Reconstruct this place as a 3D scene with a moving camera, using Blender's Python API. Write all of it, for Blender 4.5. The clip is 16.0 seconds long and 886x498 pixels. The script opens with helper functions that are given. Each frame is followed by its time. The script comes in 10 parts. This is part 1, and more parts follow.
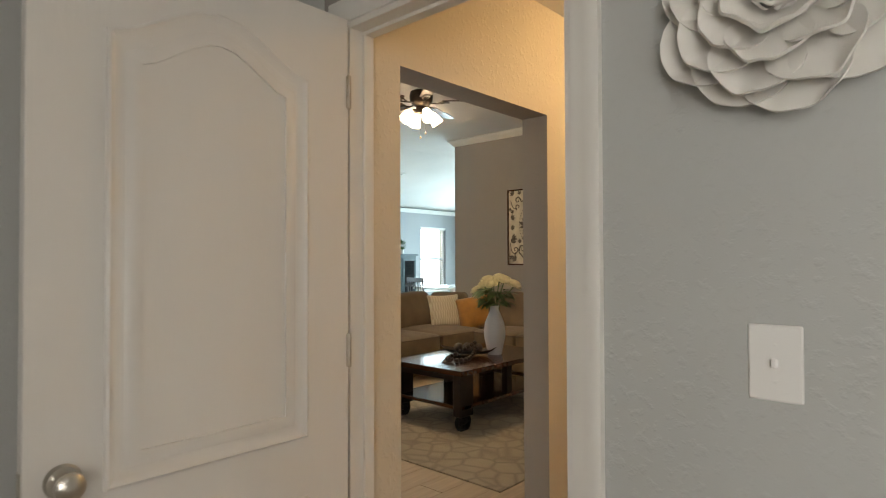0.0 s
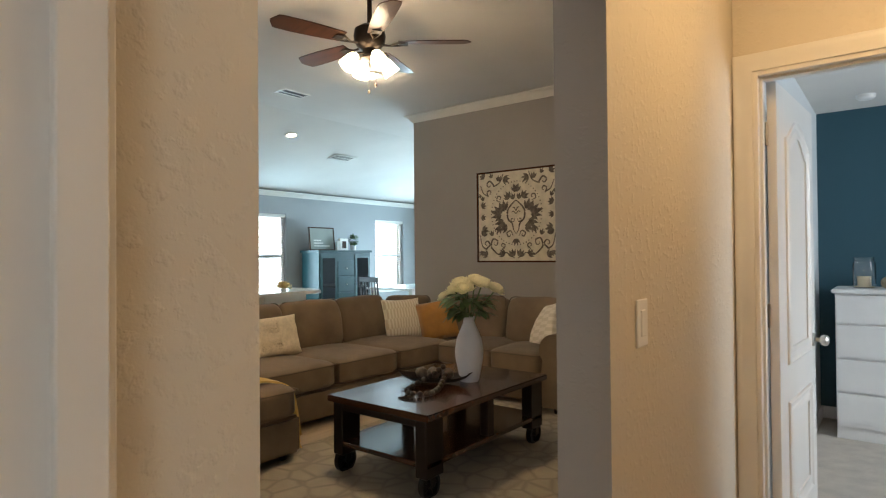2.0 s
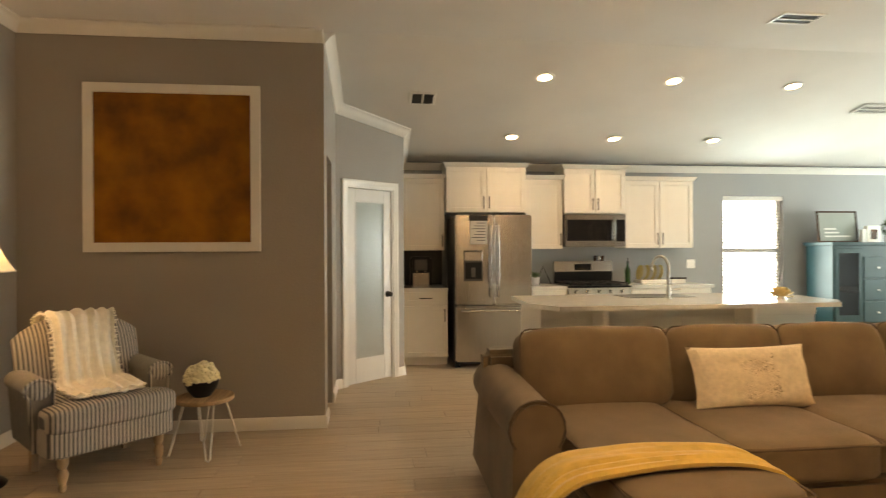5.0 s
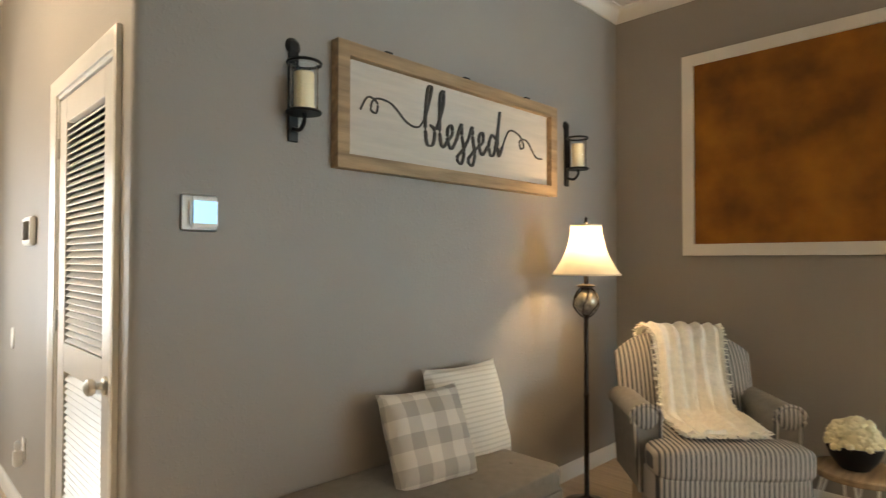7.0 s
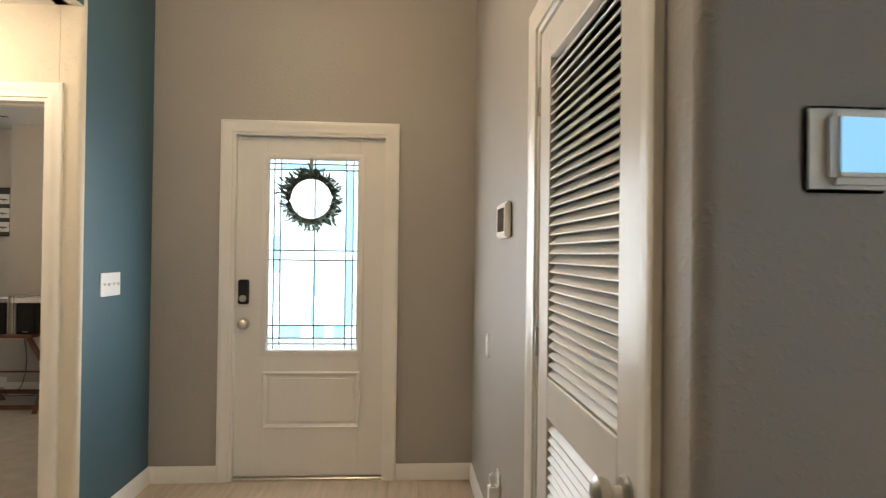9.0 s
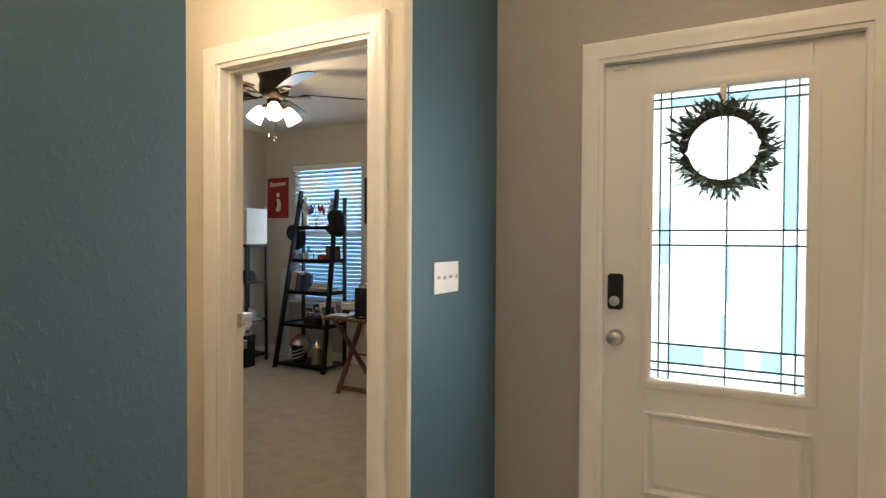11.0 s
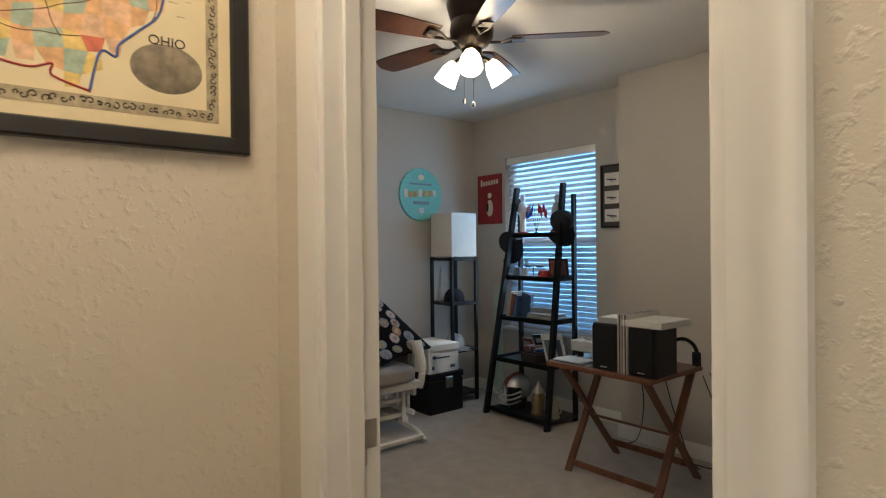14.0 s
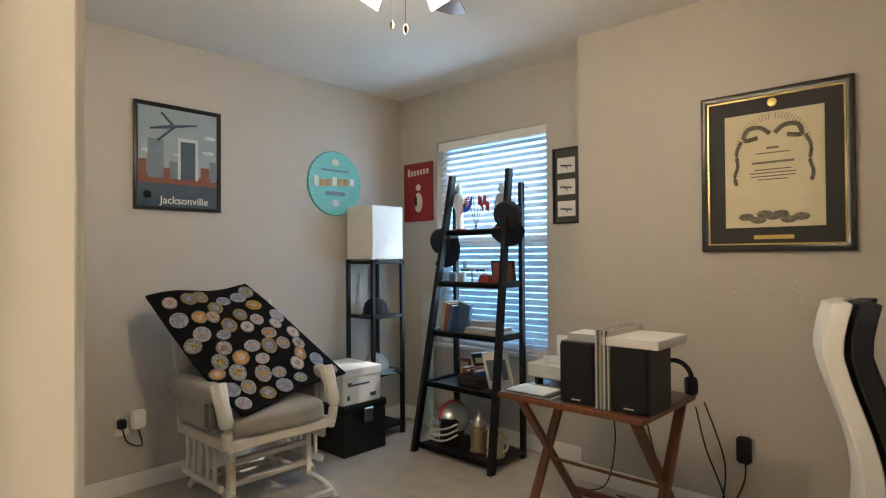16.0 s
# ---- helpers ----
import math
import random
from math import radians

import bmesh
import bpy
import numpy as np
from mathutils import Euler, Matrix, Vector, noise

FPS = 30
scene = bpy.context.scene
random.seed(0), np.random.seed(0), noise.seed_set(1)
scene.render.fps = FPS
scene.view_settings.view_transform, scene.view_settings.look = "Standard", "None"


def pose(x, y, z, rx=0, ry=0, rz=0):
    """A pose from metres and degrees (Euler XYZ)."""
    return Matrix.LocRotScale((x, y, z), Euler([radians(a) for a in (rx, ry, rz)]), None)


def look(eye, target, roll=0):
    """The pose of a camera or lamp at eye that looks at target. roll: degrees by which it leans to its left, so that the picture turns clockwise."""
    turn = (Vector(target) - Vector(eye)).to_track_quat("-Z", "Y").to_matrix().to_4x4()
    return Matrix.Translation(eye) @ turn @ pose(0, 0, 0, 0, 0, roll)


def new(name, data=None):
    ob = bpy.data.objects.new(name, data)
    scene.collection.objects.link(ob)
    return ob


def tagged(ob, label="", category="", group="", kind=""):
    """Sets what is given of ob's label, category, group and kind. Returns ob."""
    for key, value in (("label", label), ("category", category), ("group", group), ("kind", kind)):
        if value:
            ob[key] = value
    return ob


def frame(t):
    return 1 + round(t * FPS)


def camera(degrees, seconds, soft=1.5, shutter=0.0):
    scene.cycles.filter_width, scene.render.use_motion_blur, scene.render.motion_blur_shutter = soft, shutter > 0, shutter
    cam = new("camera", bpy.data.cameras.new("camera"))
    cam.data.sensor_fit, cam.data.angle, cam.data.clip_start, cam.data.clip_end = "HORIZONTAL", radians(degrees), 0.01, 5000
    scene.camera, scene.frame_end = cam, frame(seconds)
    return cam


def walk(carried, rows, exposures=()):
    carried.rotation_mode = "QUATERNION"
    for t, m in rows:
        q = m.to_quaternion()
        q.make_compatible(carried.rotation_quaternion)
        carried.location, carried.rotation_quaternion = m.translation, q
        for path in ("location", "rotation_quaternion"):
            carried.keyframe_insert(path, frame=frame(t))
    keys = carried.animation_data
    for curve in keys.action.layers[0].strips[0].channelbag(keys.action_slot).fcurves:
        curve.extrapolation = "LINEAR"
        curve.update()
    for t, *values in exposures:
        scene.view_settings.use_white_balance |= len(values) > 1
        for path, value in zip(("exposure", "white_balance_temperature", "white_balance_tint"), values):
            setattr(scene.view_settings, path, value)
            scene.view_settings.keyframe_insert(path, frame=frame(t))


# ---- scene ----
cam = camera(74.9, 16.0, soft=1.15, shutter=0.2)
PATH = [
    (0, (0.003, 0.049, 1.324), (-1.344, 1.527, 1.36), -0.2),
    (0.5, (-0.235, 0.297, 1.332), (-1.509, 1.838, 1.356), -0.5),
    (1, (-0.455, 0.541, 1.309), (-1.667, 2.131, 1.339), -0.4),
    (1.5, (-0.648, 0.796, 1.32), (-1.857, 2.389, 1.347), -0.4),
    (2, (-0.87, 1.01, 1.321), (-2.105, 2.583, 1.345), -0.5),
    (2.5, (-1.039, 1.169, 1.32), (-2.336, 2.691, 1.341), -0.4),
    (3, (-1.167, 1.401, 1.322), (-2.581, 2.814, 1.337), -0.5),
    (3.2, (-1.221, 1.463, 1.316), (-2.686, 2.824, 1.329), -0.6),
    (5.3, (-2.118, 1.784, 1.388), (-4.118, 1.739, 1.391), -0.1),
    (5.5, (-2.22, 1.725, 1.379), (-4.208, 1.499, 1.388), -0.0),
    (6, (-2.448, 1.52, 1.353), (-4.337, 0.864, 1.382), -0.1),
    (6.5, (-2.672, 1.332, 1.333), (-4.353, 0.249, 1.372), -0.1),
    (7, (-2.849, 1.14, 1.337), (-4.26, -0.277, 1.375), 0.1),
    (7.5, (-2.929, 0.853, 1.334), (-4.047, -0.805, 1.371), 0.3),
    (8, (-2.961, 0.559, 1.33), (-3.753, -1.277, 1.368), 0.5),
    (8.5, (-3.012, 0.234, 1.324), (-3.458, -1.715, 1.36), 0.8),
    (9, (-3.023, -0.058, 1.34), (-3.156, -2.053, 1.357), 0.7),
    (9.5, (-2.932, -0.341, 1.322), (-2.789, -2.336, 1.339), 0.8),
    (10, (-2.815, -0.621, 1.306), (-2.405, -2.578, 1.306), 0.9),
    (12.3, (-2.276, -1.718, 1.352), (-0.817, -3.086, 1.315), -0.6),
    (12.5, (-2.212, -1.8, 1.357), (-0.716, -3.127, 1.324), -0.6),
    (13, (-2.02, -1.944, 1.351), (-0.466, -3.202, 1.328), -0.6),
    (13.5, (-1.812, -2.079, 1.355), (-0.244, -3.321, 1.34), -0.6),
    (14, (-1.656, -2.238, 1.337), (-0.11, -3.507, 1.326), -0.6),
    (14.5, (-1.519, -2.436, 1.334), (-0.016, -3.755, 1.33), -0.7),
    (15, (-1.368, -2.552, 1.306), (0.077, -3.935, 1.313), -0.6),
    (15.5, (-1.186, -2.678, 1.284), (0.208, -4.112, 1.298), -0.6),
    (16, (-1.001, -2.793, 1.259), (0.359, -4.26, 1.285), -0.4),
]
EXPOSURES = [(0, 0.25, 7000, 11), (0.5, 0.15, 6900, 11), (1.0, 0.05, 6600, 11), (1.5, 0.1, 6500, 11), (2.5, 0.25, 6400, 11), (3.0, 0.42, 6700, 11), (3.2, 0.45, 6800, 11), (5.3, 0.75, 9900, 20), (5.5, 0.78, 9800, 20), (6.0, 1.05, 8000, 15),
             (6.5, 1.15, 7300, 13), (7.0, 1.0, 7000, 11), (7.5, 0.75, 6700, 11), (8.0, 0.55, 6500, 11), (8.5, 0.38, 6600, 11), (9.0, 0.28, 6800, 11), (9.5, 0.05, 7000, 12), (10, 0.05, 7100, 12), (12.5, 0.45, 7200, 12), (13.0, 0.3, 7000, 11), (14.0, 0.05, 6300, 10), (14.5, 0.1, 6200, 10), (15.5, 0.6, 6400, 10), (16, 0.85, 6800, 10)]
walk(cam, [(t, look(eye, target, roll)) for t, eye, target, roll in PATH], EXPOSURES)

# ---------- world, sun, lamps ----------
world = bpy.data.worlds.new("sky")
scene.world = world
world.use_nodes = True
wn = world.node_tree.nodes
sky = wn.new("ShaderNodeTexSky")
sky.sky_type, sky.sun_disc = "NISHITA", False
sky.sun_elevation, sky.sun_rotation = radians(50), radians(200)
world.node_tree.links.new(sky.outputs[0], wn["Background"].inputs[0])
wn["Background"].inputs[1].default_value = 0.14
sun = new("sun", bpy.data.lights.new("sun", "SUN"))
sun.data.energy, sun.data.angle, sun.data.color = 2.5, radians(0.5), (1.0, 0.95, 0.86)
sun.matrix_world = look((0, 0, 50), (50 * math.cos(radians(50)) * 0.35, 50 * math.cos(radians(50)) * 0.9, 12))


def lamp(name, kind, place, energy, color, size=0.1, target=None, size_y=None):
    """A lamp; an area lamp faces target."""
    d = bpy.data.lights.new(name, kind)
    d.energy, d.color = energy, color
    if kind == "AREA":
        d.size = size
        if size_y:
            d.shape, d.size_y = "RECTANGLE", size_y
    else:
        d.shadow_soft_size = size
    ob = new(name, d)
    ob.matrix_world = look(place, target) if target else pose(*place)
    return ob


WARM, COOL, DAY = (1.0, 0.72, 0.42), (0.75, 0.88, 1.0), (0.82, 0.92, 1.0)
# daylight in the window openings; patio, bedroom and start-room openings are unseen, added
for nm, place, target, w, h, e in (
        ("daylight_kitchen", (-9.28, 6.90, 1.35), (-8, 6.90, 1.3), 0.85, 1.4, 32),
        ("daylight_dining", (-9.28, 9.98, 1.35), (-8, 9.98, 1.3), 0.85, 1.4, 32),
        ("daylight_patio", (-7.2, 11.35, 1.3), (-6.4, 8.0, 1.0), 2.0, 1.9, 175),
        ("daylight_office", (1.5, -5.80, 1.4), (1.5, -4.5, 1.3), 0.9, 1.4, 10),
        ("daylight_front_door", (-2.48, -3.50, 1.32), (-2.48, -2, 1.2), 0.5, 1.15, 16),
        ("daylight_bedroom", (1.85, 5.1, 1.5), (0, 5.1, 1.2), 1.3, 1.3, 45),
        ("daylight_start_room", (1.35, -1.55, 1.5), (0.9, 1.0, 1.2), 1.2, 1.3, 21)):
    lamp(nm, "AREA", place, e, (1.0, 0.95, 0.90) if nm.endswith("start_room") else (0.52, 0.82, 1.0) if nm.endswith(("kitchen", "dining", "patio")) else (0.45, 0.72, 1.0) if nm.endswith("office") else DAY, w, target, h)
# electric lamps
lamp("fan_light_living", "POINT", (-3.56, 3.68, 2.42), 24, WARM, 0.12)
fan_down = lamp("fan_light_living_down", "SPOT", (-3.56, 3.68, 2.44), 32, WARM, 0.12)
fan_down.data.spot_size, fan_down.data.spot_blend = radians(170), 0.5
lamp("hall_light", "POINT", (-0.62, 2.66, 2.30), 20, (1.0, 0.66, 0.32), 0.14)
lamp("foyer_light", "POINT", (-2.50, -1.75, 2.80), 25, (1.0, 0.76, 0.5), 0.14)
# fill lamp without a fixture, added to brighten the vestibule walls
lamp("vestibule_fill", "POINT", (-1.00, -2.30, 2.18), 10, (1.0, 0.83, 0.62), 0.1)
lamp("fan_light_office", "POINT", (0.38, -4.10, 2.02), 19, (1.0, 0.84, 0.62), 0.1)
lamp("floor_lamp_bulb", "POINT", (-5.62, -0.52, 1.44), 8, (1.0, 0.70, 0.40), 0.05)

# ---------- materials ----------
def material(name, color=(0.5, 0.5, 0.5), rough=0.6, metal=0.0, vary=0.0, scale=4.0, bump=0.0, bump_scale=200.0, spec=0.5,
             detail=4.0, emit=None, strength=0.0, island=0.0, stretch=None, second=None, sheen=0.0, coat=0.0):
    """A principled material whose colour varies by noise and by piece, with fine relief."""
    m = bpy.data.materials.new(name)
    m.use_nodes = True
    nt = m.node_tree
    b = nt.nodes["Principled BSDF"]
    b.inputs["Roughness"].default_value, b.inputs["Metallic"].default_value = rough, metal
    b.inputs["Specular IOR Level"].default_value = spec
    b.inputs["Sheen Weight"].default_value = sheen
    b.inputs["Coat Weight"].default_value = coat
    b.inputs["Base Color"].default_value = (*color, 1)
    tc = nt.nodes.new("ShaderNodeTexCoord")
    src = tc.outputs["Object"]
    if stretch:
        mp = nt.nodes.new("ShaderNodeMapping")
        mp.inputs["Scale"].default_value = stretch
        nt.links.new(src, mp.inputs[0])
        src = mp.outputs[0]
    if vary or second:
        n = nt.nodes.new("ShaderNodeTexNoise")
        n.inputs["Scale"].default_value, n.inputs["Detail"].default_value = scale, detail
        nt.links.new(src, n.inputs["Vector"])
        mix = nt.nodes.new("ShaderNodeMix")
        mix.data_type = "RGBA"
        ramp = nt.nodes.new("ShaderNodeMapRange")
        ramp.inputs[1].default_value, ramp.inputs[2].default_value = 0.3, 0.7
        nt.links.new(n.outputs["Fac"], ramp.inputs[0])
        nt.links.new(ramp.outputs[0], mix.inputs[0])
        dark = second or tuple(c * (1 - vary) for c in color)
        lite = color if second else tuple(min(1, c * (1 + vary)) for c in color)
        mix.inputs[6].default_value, mix.inputs[7].default_value = (*dark, 1), (*lite, 1)
        out = mix.outputs[2]
        if island:
            oi = nt.nodes.new("ShaderNodeObjectInfo")
            hs = nt.nodes.new("ShaderNodeHueSaturation")
            mr = nt.nodes.new("ShaderNodeMapRange")
            mr.inputs[3].default_value, mr.inputs[4].default_value = 1 - island, 1 + island
            nt.links.new(oi.outputs["Random"], mr.inputs[0])
            nt.links.new(mr.outputs[0], hs.inputs["Value"])
            nt.links.new(out, hs.inputs["Color"])
            out = hs.outputs[0]
        nt.links.new(out, b.inputs["Base Color"])
    if bump:
        n2 = nt.nodes.new("ShaderNodeTexNoise")
        n2.inputs["Scale"].default_value, n2.inputs["Detail"].default_value = bump_scale, 3
        nt.links.new(src, n2.inputs["Vector"])
        bp = nt.nodes.new("ShaderNodeBump")
        bp.inputs["Strength"].default_value, bp.inputs["Distance"].default_value = min(1, bump), 0.004
        nt.links.new(n2.outputs["Fac"], bp.inputs["Height"])
        nt.links.new(bp.outputs[0], b.inputs["Normal"])
    if emit:
        b.inputs["Emission Color"].default_value = (*emit, 1)
        b.inputs["Emission Strength"].default_value = strength
    return m


def wall_paint(name, color, relief=0.28):
    """Satin paint over knockdown plaster: flat raised blotches and fine roller stipple."""
    m = material(name, color, 0.55, vary=0.03, scale=1.5)
    nt = m.node_tree
    b = nt.nodes["Principled BSDF"]
    tc = nt.nodes.new("ShaderNodeTexCoord")
    n = nt.nodes.new("ShaderNodeTexNoise")
    n.inputs["Scale"].default_value, n.inputs["Detail"].default_value, n.inputs["Roughness"].default_value = 52, 3, 0.55
    ramp = nt.nodes.new("ShaderNodeMapRange")
    ramp.inputs[1].default_value, ramp.inputs[2].default_value = 0.53, 0.68
    n2 = nt.nodes.new("ShaderNodeTexNoise")
    n2.inputs["Scale"].default_value = 320
    add = nt.nodes.new("ShaderNodeMath")
    add.operation = "MULTIPLY_ADD"
    add.inputs[1].default_value = 0.25
    bp = nt.nodes.new("ShaderNodeBump")
    bp.inputs["Strength"].default_value, bp.inputs["Distance"].default_value = relief, 0.0026
    for nn in (n, n2):
        nt.links.new(tc.outputs["Object"], nn.inputs["Vector"])
    nt.links.new(n.outputs["Fac"], ramp.inputs[0])
    nt.links.new(n2.outputs["Fac"], add.inputs[0])
    nt.links.new(ramp.outputs[0], add.inputs[2])
    nt.links.new(add.outputs[0], bp.inputs["Height"])
    nt.links.new(bp.outputs[0], b.inputs["Normal"])
    return m


def glass_material(name, color=(1, 1, 1), rough=0.0, alpha=None):
    m = bpy.data.materials.new(name)
    m.use_nodes = True
    b = m.node_tree.nodes["Principled BSDF"]
    b.inputs["Base Color"].default_value = (*color, 1)
    b.inputs["Transmission Weight"].default_value, b.inputs["Roughness"].default_value = 1.0, rough
    b.inputs["IOR"].default_value = 1.45
    return m


def striped(name, a, b_, axis=0, width=0.012, part_b=0.35, rough=0.85):
    """Woven stripes of two colours across one axis of the thing."""
    m = material(name, a, rough, bump=0.4, bump_scale=500)
    nt = m.node_tree
    b = nt.nodes["Principled BSDF"]
    tc = nt.nodes.new("ShaderNodeTexCoord")
    sep = nt.nodes.new("ShaderNodeSeparateXYZ")
    nt.links.new(tc.outputs["Object"], sep.inputs[0])
    dv = nt.nodes.new("ShaderNodeMath")
    dv.operation = "DIVIDE"
    dv.inputs[1].default_value = width
    fr = nt.nodes.new("ShaderNodeMath")
    fr.operation = "FRACT"
    ad = nt.nodes.new("ShaderNodeMath")
    ad.operation = "ADD"
    ad.inputs[1].default_value = 100
    gt = nt.nodes.new("ShaderNodeMath")
    gt.operation = "LESS_THAN"
    gt.inputs[1].default_value = part_b
    mix = nt.nodes.new("ShaderNodeMix")
    mix.data_type = "RGBA"
    mix.inputs[6].default_value, mix.inputs[7].default_value = (*a, 1), (*b_, 1)
    nt.links.new(sep.outputs[axis], dv.inputs[0])
    nt.links.new(dv.outputs[0], ad.inputs[0])
    nt.links.new(ad.outputs[0], fr.inputs[0])
    nt.links.new(fr.outputs[0], gt.inputs[0])
    nt.links.new(gt.outputs[0], mix.inputs[0])
    nt.links.new(mix.outputs[2], b.inputs["Base Color"])
    return m


M_GREIGE = wall_paint("greige_wall_paint", (0.33, 0.305, 0.28))
M_FOYER = wall_paint("taupe_wall_paint", (0.36, 0.335, 0.305))
M_CREAM = wall_paint("pale_hall_paint", (0.66, 0.60, 0.50), 0.50)
M_GREY = wall_paint("cool_grey_paint", (0.50, 0.51, 0.50))
M_TEAL = wall_paint("slate_blue_paint", (0.055, 0.115, 0.145), 0.22)
M_BEDTEAL = wall_paint("deep_blue_paint", (0.02, 0.075, 0.105))
M_OFFICE = wall_paint("office_beige_paint", (0.52, 0.48, 0.43))
M_BEDWALL = wall_paint("bedroom_white_paint", (0.62, 0.65, 0.66))
M_DIN = wall_paint("dining_grey_paint", (0.33, 0.34, 0.345))
M_CEIL = material("ceiling_paint", (0.70, 0.68, 0.65), 0.8, vary=0.03, scale=2, bump=0.25, bump_scale=60)
M_TRIM = material("white_trim_paint", (0.78, 0.76, 0.72), 0.3, vary=0.02, scale=6)
M_DOOR = material("white_door_paint", (0.74, 0.72, 0.69), 0.35, vary=0.025, scale=5, bump=0.12, bump_scale=90, stretch=(1, 1, 0.15))
M_CARPET = material("beige_carpet", (0.42, 0.37, 0.31), 0.95, vary=0.14, scale=9, bump=1.0, bump_scale=420, sheen=0.3)
M_PLANK = material("oak_look_plank", (0.46, 0.37, 0.275), 0.42, vary=0.13, scale=3.5, bump=0.08, bump_scale=60, island=0.06, stretch=(9, 0.7, 1))
M_SUB = material("floor_joint", (0.14, 0.105, 0.075), 0.8)
M_NICKEL = material("brushed_nickel", (0.55, 0.52, 0.47), 0.28, metal=1.0, vary=0.06, scale=40)
M_BLACKMETAL = material("black_iron", (0.018, 0.017, 0.016), 0.45, metal=0.6, vary=0.2, scale=30)
M_BRONZE = material("dark_bronze", (0.035, 0.026, 0.02), 0.35, metal=0.8, vary=0.2, scale=20)
M_WHITEPLASTIC = material("white_plastic", (0.84, 0.83, 0.81), 0.35, vary=0.01)
M_BLACKPLASTIC = material("black_plastic", (0.011, 0.011, 0.012), 0.45, vary=0.1, scale=20, spec=0.3)
M_DARKGLASS = material("black_glass", (0.01, 0.01, 0.012), 0.06, spec=0.6)
M_GLASS = glass_material("clear_glass")
M_MIRRORGLASS = glass_material("etched_pantry_glass", (0.85, 0.93, 0.92), 0.24)
M_SOFA = material("brown_microfibre", (0.165, 0.118, 0.072), 0.9, vary=0.18, scale=5, bump=0.4, bump_scale=260, sheen=0.15)
M_SOFA2 = material("brown_microfibre_piping", (0.11, 0.08, 0.055), 0.9, vary=0.1, scale=8)
M_TABLE = material("dark_walnut", (0.055, 0.021, 0.010), 0.22, vary=0.45, scale=4, stretch=(1, 8, 8), coat=0.3)
M_TABLELEG = material("espresso_wood", (0.012, 0.007, 0.005), 0.42, vary=0.3, scale=6, spec=0.3)
M_WHITECAB = material("white_cabinet_paint", (0.74, 0.71, 0.65), 0.35, vary=0.02, scale=5)
M_QUARTZ = material("white_quartz", (0.76, 0.74, 0.70), 0.12, vary=0.04, scale=18, spec=0.6)
M_STEEL = material("stainless_steel", (0.52, 0.50, 0.475), 0.24, metal=1.0, vary=0.07, scale=3, stretch=(30, 30, 0.6))
M_STEELDARK = material("grey_appliance_side", (0.07, 0.068, 0.065), 0.5, vary=0.1)
M_BULB = material("lit_glass_shade", (0.9, 0.85, 0.75), 0.4, emit=(1.0, 0.80, 0.52), strength=9.0)
M_CAN = material("lit_downlight", (0.9, 0.85, 0.75), 0.4, emit=(1.0, 0.84, 0.62), strength=14.0)
M_LAMPSHADE = material("lit_linen_shade", (0.85, 0.75, 0.55), 0.8, emit=(1.0, 0.74, 0.44), strength=0.10, vary=0.05, scale=20)
M_OUTSIDE = material("bright_daylight", (0.8, 0.85, 0.9), 1.0, emit=(0.86, 0.95, 1.0), strength=4.0)
M_OUTBLUE = material("shaded_blue_daylight", (0.3, 0.5, 0.7), 1.0, emit=(0.20, 0.54, 1.0), strength=3.2)
M_OUTFRONT = material("front_garden_daylight", (0.8, 0.85, 0.9), 1.0, emit=(0.80, 0.95, 1.0), strength=1.7, vary=0.2, scale=3)
M_BLIND = material("white_blind_slat", (0.66, 0.70, 0.74), 0.4, vary=0.02)
def backlit(m, color, share):
    """Lets a thin thing pass part of the light that falls on its far side."""
    nt = m.node_tree
    tl, ms = nt.nodes.new("ShaderNodeBsdfTranslucent"), nt.nodes.new("ShaderNodeMixShader")
    tl.inputs["Color"].default_value, ms.inputs[0].default_value = (*color, 1), share
    nt.links.new(nt.nodes["Principled BSDF"].outputs[0], ms.inputs[1])
    nt.links.new(tl.outputs[0], ms.inputs[2])
    nt.links.new(ms.outputs[0], nt.nodes["Material Output"].inputs[0])


backlit(M_LAMPSHADE, (0.85, 0.78, 0.62), 0.25)
backlit(M_BLIND, (0.75, 0.78, 0.80), 0.55)
M_CREAMKNIT = material("cream_plush", (0.84, 0.80, 0.70), 0.95, vary=0.08, scale=30, bump=0.8, bump_scale=90, sheen=0.5)
M_CREAMCLOTH = material("cream_woven_cotton", (0.70, 0.61, 0.47), 0.95, vary=0.1, scale=40, bump=0.7, bump_scale=220)
M_MUSTARD = material("mustard_velvet", (0.36, 0.165, 0.025), 0.8, vary=0.2, scale=7, bump=0.3, bump_scale=200, sheen=0.6)
M_YELLOW = material("yellow_knit_throw", (0.66, 0.45, 0.12), 0.95, vary=0.12, scale=18, bump=0.8, bump_scale=120, sheen=0.4)
M_GREYBENCH = material("grey_linen", (0.24, 0.225, 0.205), 0.9, vary=0.08, scale=25, bump=0.5, bump_scale=350)
M_RUST = material("rust_canvas", (0.38, 0.150, 0.012), 0.85, second=(0.14, 0.048, 0.006), scale=3.6, detail=7, bump=0.2, bump_scale=200)
M_OAKFRAME = material("weathered_oak", (0.36, 0.245, 0.14), 0.7, vary=0.3, scale=5, stretch=(0.6, 7, 7), bump=0.4, bump_scale=60)
M_RAWWOOD = material("turned_pine", (0.42, 0.30, 0.19), 0.6, vary=0.2, scale=6, stretch=(5, 5, 0.7))
M_LEAF = material("green_leaf", (0.055, 0.115, 0.03), 0.5, vary=0.35, scale=25)
M_PETAL = material("cream_petal", (0.88, 0.82, 0.58), 0.7, vary=0.08, scale=40)
